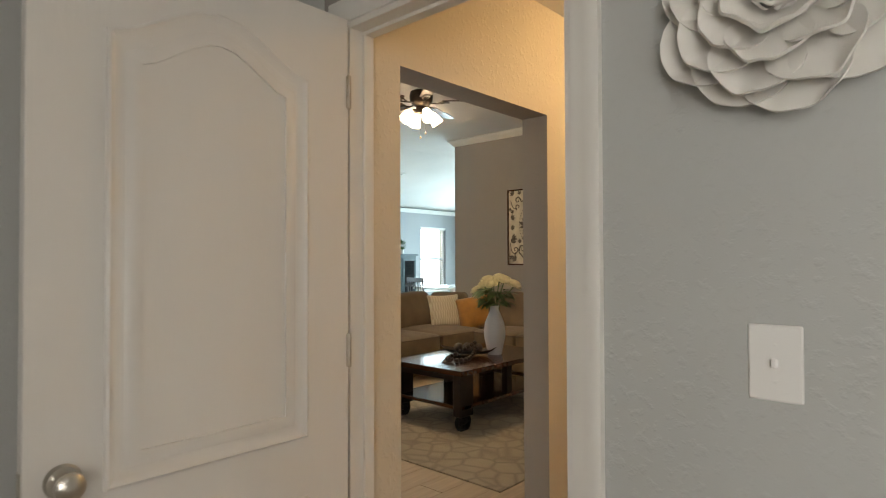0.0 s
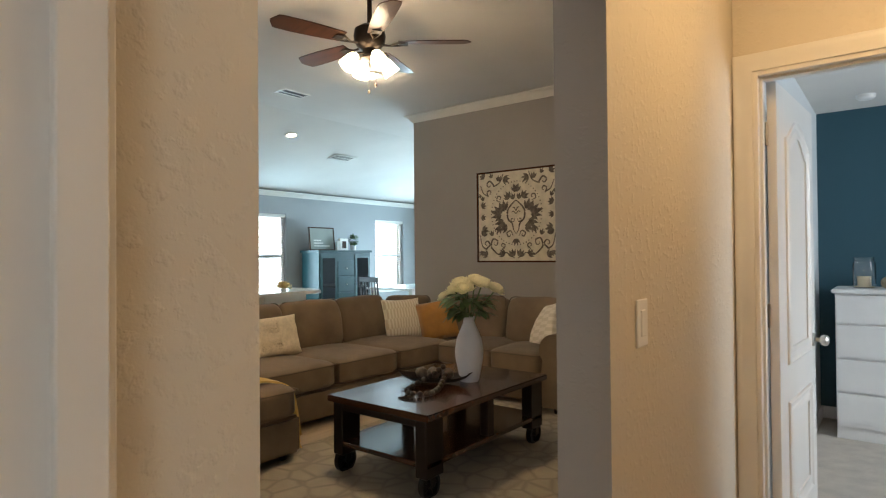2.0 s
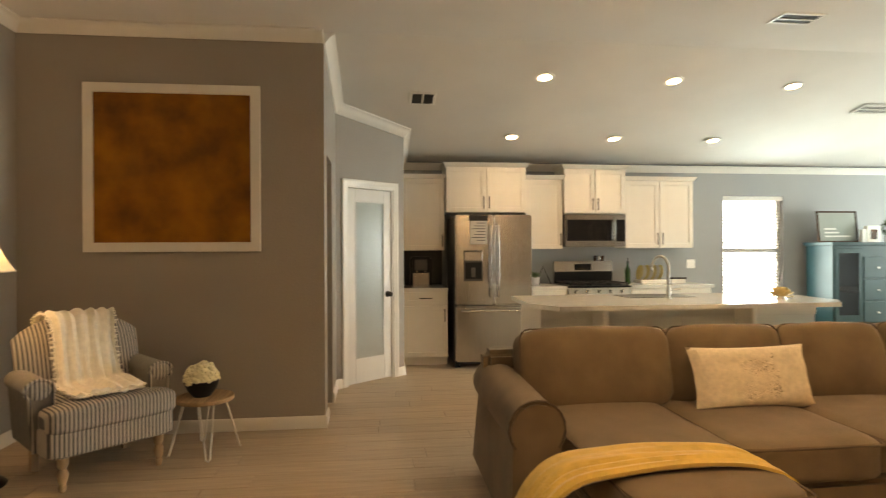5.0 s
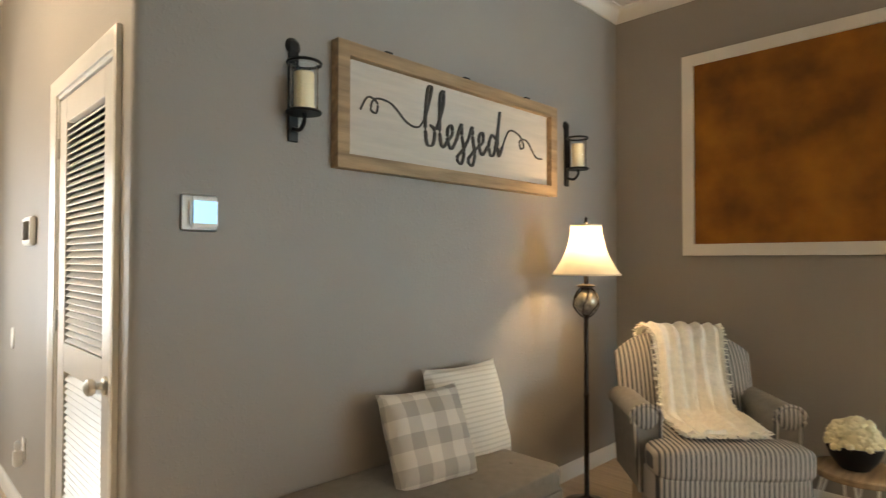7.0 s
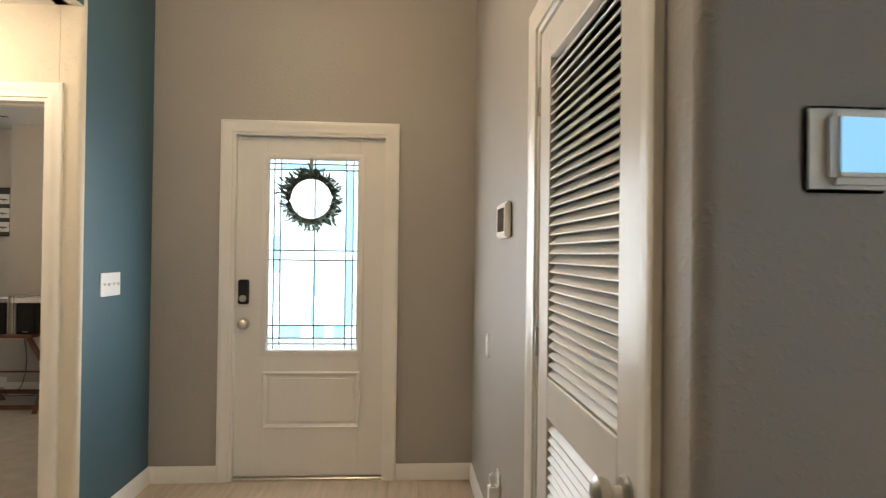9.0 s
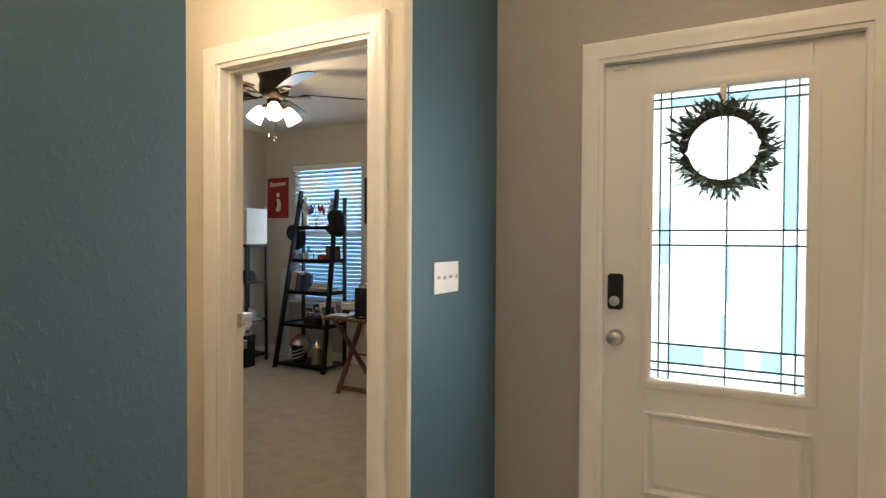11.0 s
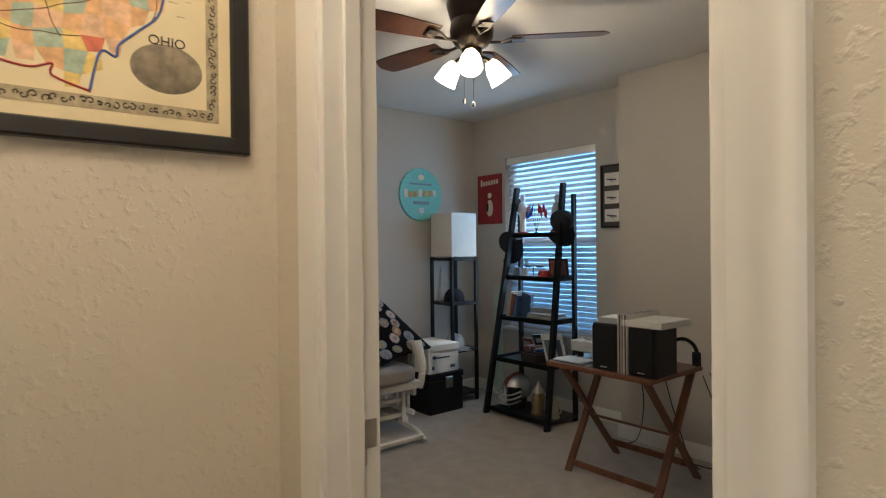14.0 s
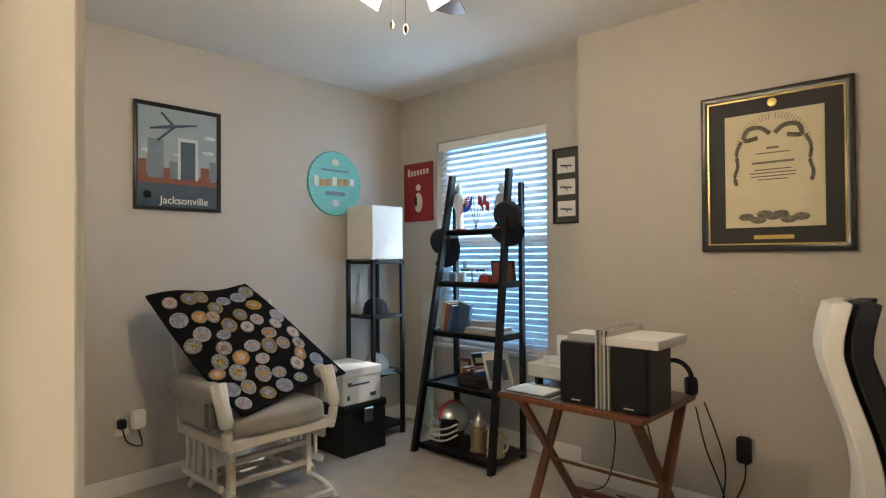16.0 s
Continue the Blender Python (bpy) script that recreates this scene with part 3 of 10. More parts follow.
# office doorway
casing("casing_office_hall", "y", YO1, 1, -1.42, -0.645, DOOR_H)
casing("casing_office_room", "y", YO0, -1, -1.42, -0.645, DOOR_H)
structure("strike_plate", bx(-0.6642, YO0 + 0.006, 0.932, -0.6625, YO0 + 0.036, 0.990, 0.0005), M_NICKEL, "nickel strike plate in the door lining")
jambs("jamb_office", "y", YO0 - 0.003, YO1 + 0.003, -1.42, -0.645, DOOR_H, (YO0 + 0.04, YO0 + 0.075))
# front door, closet, pantry
casing("casing_front", "y", YF, 1, -2.920, -2.017, 2.042)
jambs("jamb_front", "y", YF - 0.13, YF + 0.003, -2.920, -2.017, 2.042)
casing("casing_closet", "x", XC, 1, -1.859, -1.034, 2.055)
jambs("jamb_closet", "x", -3.60, XC + 0.003, -1.859, -1.034, 2.055)
casing("casing_pantry", "y", 0.0, -1, PD0, PD1, DOOR_H, PANTRY)
jambs("jamb_pantry", "y", -0.003, 0.11, PD0, PD1, DOOR_H, None, PANTRY)

baseboard([(2.2, YD0), (-0.60 + 0.067, YD0)])
baseboard([(XH1, YD1 + 0.002), (XH1, 1.35)][::-1])
baseboard([(XH1, YB0 - 0.025), (XH1, 2.24)])
baseboard([(XH0, 2.24), (XH0, YP), (-5.58, YP), (-5.58, YP + 0.13)])
baseboard([(2.0, 6.55), (XH1, 6.55), (XH1, YB1 + 0.02)])
baseboard([(XC, -1.034 + 0.068), (XC, YS), (XN, YS), (XN, 1.37), (-6.75, 1.37)][::-1])
baseboard([(-7.25, 1.37), Q0, (Q0[0] + (Q1[0] - Q0[0]) * (PD0 - 0.068) / LQ, Q0[1] + (Q1[1] - Q0[1]) * (PD0 - 0.068) / LQ)][::-1])
baseboard([(Q0[0] + (Q1[0] - Q0[0]) * (PD1 + 0.068) / LQ, Q0[1] + (Q1[1] - Q0[1]) * (PD1 + 0.068) / LQ), Q1, (-8.72, 2.065)][::-1])
for pts in ([(XC, -1.927), (XC, YF), (-2.988, YF)], [(-1.949, YF), (XT0, YF), (XT0, YO1)], [(XT0, -1.918), (XT0, 1.10)],
            [(-0.577, YO1), (-0.44, YO1), (-0.44, -1.918), (XT0, -1.918)]):
    baseboard(pts)
baseboard([(-0.577, YO0), (XE, YO0), (XE, YW), (XJ, YW), (XJ, YJ), (XT1, YJ), (XT1, YO0), (-1.4495, YO0 - 0.03)][::-1])
crown([(XH0, 2.24), (XH0, YP), (-5.58, YP), (-5.58, YP + 0.13)], HC)
crown([(XT0, 1.1), (XT0, YF)][::-1], HC)
crown([(XN, 1.37), (XN, YS), (XC, YS)], HC)
crown([(XC, YS), (XC, YF), (XT0, YF)], HC)
crown([(XK, 2.065), Q1, Q0, (XN, 1.37)], 0, slope=slope_z)
crown([(XK, 11.4), (XK, 2.065)], HK)


# ---------- doors ----------
def knob(parent, place, name="knob", mat=None, r=0.027):
    """A turned knob on its rosette; z of place points out of the door."""
    bm = lathe(bm_new(), [(0.0, 0), (0.032, 0), (0.033, 0.004), (0.028, 0.010), (0.013, 0.013), (0.011, 0.030), (r * 0.8, 0.036), (r, 0.048), (r * 0.96, 0.058), (r * 0.6, 0.066), (0, 0.068)], 24, place)
    return part(name, bm, mat or M_NICKEL, parent, "satin nickel knob")


def hinge(parent, place, mat=None):
    bm = box(bm_new(), -0.004, -0.002, -0.045, 0.010, 0.002, 0.045, 0.001)
    lathe(bm, [(0.0065, -0.047), (0.0065, 0.047)], 10)
    bm.transform(place)
    return part("hinge", bm, mat or M_NICKEL, parent, "satin nickel hinge")


def panel_ring(w0, w1, z0, z1, arch=0.0, n=10):
    pts = [(w0, z0), (w1, z0), (w1, z1)]
    if arch:
        for i in range(1, n):
            u = i / n
            s = math.sin(math.pi * u)
            pts.append((w1 + (w0 - w1) * u, z1 + arch * (s ** 1.6)))
    pts.append((w0, z1))
    return pts


def panel_door(name, label, width, m, height=2.0, knob_z=0.915, both=(1, -1)):
    """A two-panel hollow door with an arched upper panel. It stands from x = 0 (hinges) to width, 35 mm thick along y."""
    d = thing(name, label, "door", m)
    part("slab", bx(0, -0.0175, 0.008, width, 0.0175, 0.008 + height, 0.002), M_DOOR, d)
    for s in both:
        for z0, z1, arch in ((0.22, 0.70, 0.0), (0.86, 1.80, 0.10)):
            ring = panel_ring(0.14, width - 0.14, z0, z1, arch)
            bm = bm_new()
            sweep(bm, ring, [(-0.004, 0), (-0.002, 0.008), (0.004, 0.011), (0.010, 0.007), (0.018, 0.002), (0.026, 0.0005), (0.028, 0)],
                  lambda a, b, h, s=s: Vector((a, s * (0.0172 + h), b)), closed=True)
            part("panel_moulding", bm, M_DOOR, d)
            inner = panel_ring(0.14 + 0.045, width - 0.14 - 0.045, z0 + 0.045, z1 - 0.045, arch * 0.92)
            bm = bm_new()
            sweep(bm, inner, [(-0.012, 0), (0, 0.006), (0.012, 0.0075), (0.02, 0.0075), (0.02, 0)], lambda a, b, h, s=s: Vector((a, s * (0.0172 + h), b)), closed=True)
            part("raised_panel", bm, M_DOOR, d)
        knob(d, pose(width - 0.065, s * 0.0175, knob_z, -90 * s))
    part("latch", bx(width - 0.001, -0.011, knob_z - 0.028, width + 0.0025, 0.011, knob_z + 0.028, 0.001), M_NICKEL, d, "nickel latch plate")
    for z in (0.25, 1.07, 1.80):
        hinge(d, pose(-0.002, 0.0185, z) if both[0] > 0 else pose(-0.002, -0.0185, z))
    return d


# door of the first room, standing open at right angles against the jamb
tagged(panel_door("door_1", "white two-panel arched interior door, standing open", 0.76, pose(-1.315, 1.078, 0, 0, 0, -90), knob_z=0.90), kind="structure")
# bedroom door, open into the bedroom
tagged(panel_door("door_2", "white two-panel arched bedroom door, standing wide open", 0.755, pose(-1.258, 3.640, 0, 0, 0, 86.5), knob_z=0.90), kind="structure")
# strike plate of the office doorway
solo("strike_plate", bx(-0.666, YO0 + 0.03, 0.90, -0.6625, YO0 + 0.062, 0.958, 0.001), M_NICKEL, "satin nickel strike plate on the white door lining", "strike plate")

# front door
fd = tagged(thing("door_3", "white front door with a leaded glass light, closed", "door", pose(-2.912, YF - 0.062, 0)), kind="structure")
FDW, FDH = 0.887, 2.022
GX0, GX1, GZ0, GZ1 = 0.160, 0.704, 0.752, 1.902
bm = bm_new()
box(bm, 0, -0.022, 0.015, GX0, 0.022, FDH, 0.002)
box(bm, GX1, -0.022, 0.015, FDW, 0.022, FDH, 0.002)
box(bm, GX0, -0.022, GZ1, GX1, 0.022, FDH)
box(bm, GX0, -0.022, 0.015, GX1, 0.022, GZ0)
part("slab", bm, M_DOOR, fd)
bm = bm_new()
sweep(bm, panel_ring(GX0, GX1, GZ0, GZ1), [(-0.028, 0), (-0.026, 0.008), (-0.012, 0.013), (0.002, 0.011), (0.012, 0.004), (0.012, -0.02), (-0.028, -0.02)], lambda a, b, h: Vector((a, 0.022 + h, b)), closed=True)
part("glass_surround", bm, M_DOOR, fd)
bm = bm_new()
sweep(bm, panel_ring(0.145, 0.715, 0.30, 0.63), [(-0.002, 0), (0, 0.014), (0.006, 0.018), (0.014, 0.012), (0.022, 0.003), (0.022, 0)], lambda a, b, h: Vector((a, 0.0218 + h, b)), closed=True)
part("panel_moulding", bm, M_DOOR, fd)
part("raised_panel", bx(0.18, 0.0215, 0.335, 0.68, 0.029, 0.595, 0.006), M_DOOR, fd)
M_CAME = material("leaded_came", (0.13, 0.21, 0.28), 0.4, metal=0.2, vary=0.1)
M_FROST = glass_material("obscured_glass", (0.93, 0.98, 1.0), 0.18)
M_BLUEGLASS = glass_material("pale_blue_glass", (0.45, 0.75, 0.92), 0.12)
pane = part("glass", bx(GX0 + 0.005, -0.004, GZ0 + 0.005, GX1 - 0.005, 0.004, GZ1 - 0.005), M_FROST, fd, "obscured leaded glass")
pane.visible_shadow = False
gw, gh = GX1 - GX0, GZ1 - GZ0
for u in (0.07, 0.15, 0.49, 0.86, 0.93):
    part("came", bx(GX0 + gw * u - 0.0034, -0.006, GZ0 + 0.01, GX0 + gw * u + 0.0034, 0.007, GZ1 - 0.01, 0.001), M_CAME, fd)
for v in (0.035, 0.065, 0.13, 0.47, 0.52, 0.94, 0.97):
    part("came", bx(GX0 + 0.01, -0.006, GZ0 + gh * v - 0.0034, GX1 - 0.01, 0.007, GZ0 + gh * v + 0.0034, 0.001), M_CAME, fd)
for u0, u1, v0, v1 in ((0.07, 0.15, 0.13, 0.47), (0.07, 0.15, 0.52, 0.94), (0.15, 0.49, 0.94, 0.97), (0.49, 0.86, 0.94, 0.97), (0.46, 0.49, 0.28, 0.47), (0.86, 0.93, 0.40, 0.60),
                       (0.15, 0.28, 0.065, 0.13), (0.36, 0.49, 0.065, 0.13), (0.62, 0.86, 0.065, 0.13), (0.49, 0.53, 0.13, 0.24)):
    o = part("coloured_pane", bx(GX0 + gw * u0 + 0.003, 0.0045, GZ0 + gh * v0 + 0.003, GX0 + gw * u1 - 0.003, 0.0065, GZ0 + gh * v1 - 0.003), M_BLUEGLASS, fd, "pale blue glass piece")
    o.visible_shadow = False
knob(fd, pose(FDW - 0.06, 0.022, 0.915, -90), r=0.029)
lk = part("keypad_lock", bx(FDW - 0.088, 0.022, 1.03, FDW - 0.028, 0.05, 1.175, 0.006, 2), M_BLACKPLASTIC, fd, "black keypad deadbolt")
part("thumb_turn", lathe(bm_new(), [(0, 0), (0.02, 0), (0.02, 0.012), (0.008, 0.016), (0.008, 0.028), (0, 0.028)], 18, pose(FDW - 0.058, 0.05, 1.065, -90)), M_NICKEL, lk)
for z in (0.27, 1.02, 1.80):
    part("hinge", bx(-0.006, 0.018, z - 0.055, 0.004, 0.03, z + 0.055, 0.002), M_NICKEL, fd, "satin nickel hinge")
part("threshold", bx(-0.004, -0.05, -0.01, FDW + 0.004, 0.06, 0.014, 0.004), M_NICKEL, fd, "metal threshold")
part("alarm_contact", bx(FDW - 0.10, 0.022, FDH - 0.022, FDW - 0.04, 0.034, FDH - 0.006, 0.002), M_WHITEPLASTIC, fd)

# wreath on the front door
wr = thing("wreath", "round evergreen wreath hanging on the front door glass", "wreath", pose(-2.470, YF - 0.010, 1.655))
bm = bm_new()
tube(bm, [(0.135 * math.cos(a), 0, 0.135 * math.sin(a)) for a in [2 * math.pi * i / 28 for i in range(28)]], 0.017, 8, closed=True)
part("ring", bm, material("dark_twig", (0.035, 0.03, 0.025), 0.9, vary=0.3, scale=40), wr)
bm = bm_new()
rr = random.Random(3)
for i in range(520):
    a, s = rr.uniform(0, 2 * math.pi), rr.uniform(0.035, 0.065)
    r0 = 0.135 + rr.gauss(0, 0.014)
    d = Vector((math.cos(a + rr.uniform(-1, 1)), rr.uniform(-0.2, 0.8), math.sin(a + rr.uniform(-1, 1)))).normalized()
    p = Vector((r0 * math.cos(a), rr.uniform(-0.01, 0.03), r0 * math.sin(a)))
    w = d.cross(Vector((rr.random(), rr.random(), rr.random()))).normalized() * s * 0.11
    v = [bm.verts.new(q) for q in (p, p + d * s * 0.5 + w, p + d * s, p + d * s * 0.5 - w)]
    bm.faces.new(v)
part("needles", bm, material("wreath_needles", (0.055, 0.095, 0.075), 0.7, vary=0.5, scale=60), wr, "dark evergreen sprigs")
part("hanger", bx(-0.012, 0.0, 0.14, 0.012, 0.004, 0.24, 0.001), M_NICKEL, wr)

# closet door with louvres
cd = tagged(thing("door_4", "white louvred closet door, closed", "door", pose(XC - 0.020, -1.840, 0, 0, 0, 90)), kind="structure")
CW, CH = 0.787, 2.030
bm = bm_new()
for a0, a1, z0, z1 in ((0, 0.115, 0.01, CH), (CW - 0.115, CW, 0.01, CH), (0.115, CW - 0.115, CH - 0.11, CH), (0.115, CW - 0.115, 0.865, 0.985), (0.115, CW - 0.115, 0.01, 0.2)):
    box(bm, a0, -0.0175, z0, a1, 0.0175, z1, 0.0025)
part("frame", bm, M_DOOR, cd)
lm = finish("louvre", box(bm_new(), 0.112, -0.019, -0.003, CW - 0.112, 0.019, 0.003, 0.002), M_DOOR)
z = 0.215
zs = []
while z < CH - 0.12:
    if not 0.855 < z < 0.995:
        zs.append(z)
    z += 0.0272
for z in zs:
    o = new("louvre", lm)
    o.parent, o.matrix_basis = cd, pose(0, 0, z, 47)
knob(cd, pose(CW - 0.06, -0.0175, 0.90, 90), r=0.03)
for z in (0.25, 1.07, 1.82):
    part("hinge", bx(-0.012, -0.026, z - 0.045, 0.004, -0.014, z + 0.045, 0.003), M_NICKEL, cd, "satin nickel hinge")

# pantry door with an etched glass light
pd = tagged(thing("door_5", "white pantry door with a tall etched glass pane, closed", "door", PANTRY @ pose(PD0 + 0.02, 0.03, 0)), kind="structure")
PW = PD1 - PD0 - 0.04
bm = bm_new()
for a0, a1, z0, z1 in ((0, 0.095, 0.01, 1.995), (PW - 0.095, PW, 0.01, 1.995), (0.095, PW - 0.095, 1.87, 1.995), (0.095, PW - 0.095, 0.01, 0.25)):
    box(bm, a0, -0.0175, z0, a1, 0.0175, z1, 0.002)
part("frame", bm, M_DOOR, pd)
o = part("glass", bx(0.09, -0.004, 0.245, PW - 0.09, 0.004, 1.875), M_MIRRORGLASS, pd, "etched glass pane")
bm = bm_new()
sweep(bm, panel_ring(0.095, PW - 0.095, 0.25, 1.87), [(0, 0), (0, 0.006), (0.010, 0.003), (0.010, 0)], lambda a, b, h: Vector((a, -0.0175 - h, b)), closed=True)
part("glazing_bead", bm, M_DOOR, pd)
knob(pd, pose(PW - 0.05, -0.0175, 0.90, 90), mat=M_BLACKMETAL)
for z in (0.28, 1.02, 1.76):
    part("hinge", bx(-0.01, -0.026, z - 0.045, 0.004, -0.014, z + 0.045, 0.003), M_BLACKMETAL, pd, "black hinge")


# ---------- wall plates ----------
def switch_plate(m, gangs, label, w=None, toggle=True, kind="light_switch", h=0.117):
    s = thing(kind, label, "light switch", m)
    w = w or 0.073 + 0.046 * (gangs - 1)
    bm = bx(-w / 2, 0, -h / 2, w / 2, 0.006, h / 2, 0.0025, 1)
    part("plate", bm, M_WHITEPLASTIC, s, angle=20)
    for i in range(gangs):
        x = (i - (gangs - 1) / 2) * 0.046
        if toggle:
            part("toggle", bx(x - 0.0045, 0.004, -0.007 + 0.004 * (i % 2), x + 0.0045, 0.018, 0.008, 0.002), M_WHITEPLASTIC, s)
            part("slot", bx(x - 0.006, 0.005, -0.013, x + 0.006, 0.0065, 0.013), M_WHITEPLASTIC, s)
        else:
            part("rocker", bx(x - 0.016, 0.004, -0.033, x + 0.016, 0.009, 0.033, 0.003), M_WHITEPLASTIC, s)
        for z in (-0.03, 0.03):
            part("screw", lathe(bm_new(), [(0.003, 0.0055), (0.003, 0.0068), (0, 0.0074)], 8, pose(x, 0, z, -90) @ pose(0, 0, 0)), M_WHITEPLASTIC, s)
    return s


switch_plate(pose(-0.233, YD0, 1.154, 0, 0, 180), 1, "white toggle light switch on the cool grey wall", w=0.080, h=0.124)
switch_plate(pose(XH1, 2.433, 1.152, 0, 0, -90), 1, "white rocker light switch on the pale hall wall", toggle=False)
switch_plate(pose(XT0, -3.036, 1.169, 0, 0, 90), 4, "white four-gang toggle switch plate on the slate-blue wall", w=0.19)


def outlet(m, label):
    s = thing("wall_outlet", label, "wall outlet", m)
    part("plate", bx(-0.036, 0, -0.058, 0.036, 0.006, 0.058, 0.004, 2), M_WHITEPLASTIC, s)
    for z in (-0.02, 0.02):
        part("socket", bx(-0.014, 0.005, z - 0.013, 0.014, 0.008, z + 0.013, 0.003), M_TRIM, s)
    return s


outlet(pose(XC, -2.515, 0.36, 0, 0, -90), "white wall outlet low on the taupe foyer wall")
nl = thing("night_light", "small white plug-in night light in the foyer outlet", "night light", pose(XC + 0.009, -2.515, 0.33, 0, 0, -90))
part("body", bx(-0.022, 0, -0.055, 0.022, 0.04, 0.03, 0.008, 2), M_WHITEPLASTIC, nl)
part("lens", bx(-0.015, 0.01, 0.03, 0.015, 0.034, 0.075, 0.006, 2), M_WHITEPLASTIC, nl)
th = thing("thermostat", "white wall thermostat with a dark screen", "thermostat", pose(XC, -2.39, 1.478, 0, 0, -90))
part("body", bx(-0.105, 0, -0.072, 0.105, 0.028, 0.072, 0.008, 2), M_WHITEPLASTIC, th)
part("screen", bx(-0.075, 0.027, -0.045, 0.075, 0.0295, 0.05, 0.002), M_DARKGLASS, th, "dark screen")
part("side_shadow_gap", bx(-0.098, -0.002, -0.066, 0.098, 0.004, 0.066), M_BLACKPLASTIC, th)
bm = lathe(bm_new(), [(0.062, 0), (0.06, 0.006), (0.05, 0.010), (0, 0.011)], 28, pose(0, 0, 0, -90) @ Matrix.Diagonal((0.62, 1, 1, 1)))
solo("chime_cover", bm, M_WHITEPLASTIC, "small oval white cover on the taupe wall", "wall cover", pose(XC, -2.878, 0.895, 0, 0, -90))
tb = thing("weather_tablet", "white wall-mounted square display with a lit blue screen", "wall display", pose(-3.648, YS, 1.495))
part("back_plate", bx(-0.063, 0, -0.062, 0.063, 0.010, 0.062, 0.010, 2), M_WHITEPLASTIC, tb)
part("case", bx(-0.058, 0.008, -0.052, 0.038, 0.034, 0.052, 0.010, 2), M_WHITEPLASTIC, tb)
part("screen", bx(-0.050, 0.033, -0.036, 0.030, 0.0355, 0.040, 0.002), material("lit_blue_screen", (0.1, 0.3, 0.5), 0.2, emit=(0.25, 0.55, 0.85), strength=0.9), tb, "lit pale blue screen")

# ---------- living room ----------
def catmull(pts, n=6, closed=False):
    """A smooth line through points."""
    pts = [Vector(p) for p in pts]
    out = []
    k = len(pts)
    for i in range(k if closed else k - 1):
        p0 = pts[(i - 1) % k] if (closed or i) else pts[0]
        p1, p2 = pts[i], pts[(i + 1) % k]
        p3 = pts[(i + 2) % k] if (closed or i + 2 < k) else pts[-1]
        for j in range(n):
            t = j / n
            out.append(0.5 * (2 * p1 + (p2 - p0) * t + (2 * p0 - 5 * p1 + 4 * p2 - p3) * t * t + (3 * p1 - p0 - 3 * p2 + p3) * t ** 3))
    if not closed:
        out.append(pts[-1])
    return out


def cloth_strip(bm, line, width, thick=0.012, across=(0, 1, 0), ripple=0.012, nw=16, seed=0.0, freq=9.0):
    """A folded throw: a strip of cloth that follows a line, rippled across its width."""
    line = [Vector(p) for p in line]
    ac = Vector(across)
    top, bot = [], []
    for i, p in enumerate(line):
        d = (line[min(i + 1, len(line) - 1)] - line[max(i - 1, 0)]).normalized()
        nrm = ac.cross(d).normalized()
        if nrm.length < 0.1:
            nrm = Vector((0, 0, 1))
        rt, rb = [], []
        for j in range(nw + 1):
            u = j / nw - 0.5
            w = width(i / (len(line) - 1)) if callable(width) else width
            r = ripple * (noise.noise(Vector((u * freq, i * 0.11, seed))) + 0.5 * math.sin(u * 34 + seed + i * 0.05))
            q = p + ac * (u * w) + nrm * (r + thick / 2)
            rt.append(bm.verts.new(q))
            rb.append(bm.verts.new(q - nrm * thick))
        top.append(rt)
        bot.append(rb)
    for i in range(len(line) - 1):
        for j in range(nw):
            bm.faces.new((top[i][j], top[i][j + 1], top[i + 1][j + 1], top[i + 1][j]))
            bm.faces.new((bot[i][j], bot[i + 1][j], bot[i + 1][j + 1], bot[i][j + 1]))
        for j in (0, nw):
            bm.faces.new((top[i][j], top[i + 1][j], bot[i + 1][j], bot[i][j]))
    for i in (0, -1):
        for j in range(nw):
            bm.faces.new((top[i][j], top[i][j + 1], bot[i][j + 1], bot[i][j]))
    return bm


def piping(bm, sx, sy, z, r=0.006, rad=0.05, m=None):
    """A cord round the rim of a cushion."""
    pts = []
    for cx, cy, a0 in ((1, 1, 0), (-1, 1, 90), (-1, -1, 180), (1, -1, 270)):
        for k in range(5):
            a = radians(a0 + 22.5 * k)
            pts.append(Vector((cx * (sx / 2 - rad) + rad * math.cos(a), cy * (sy / 2 - rad) + rad * math.sin(a), z)))
    return tube(bm, [m @ p if m else p for p in pts], r, 6, closed=True)


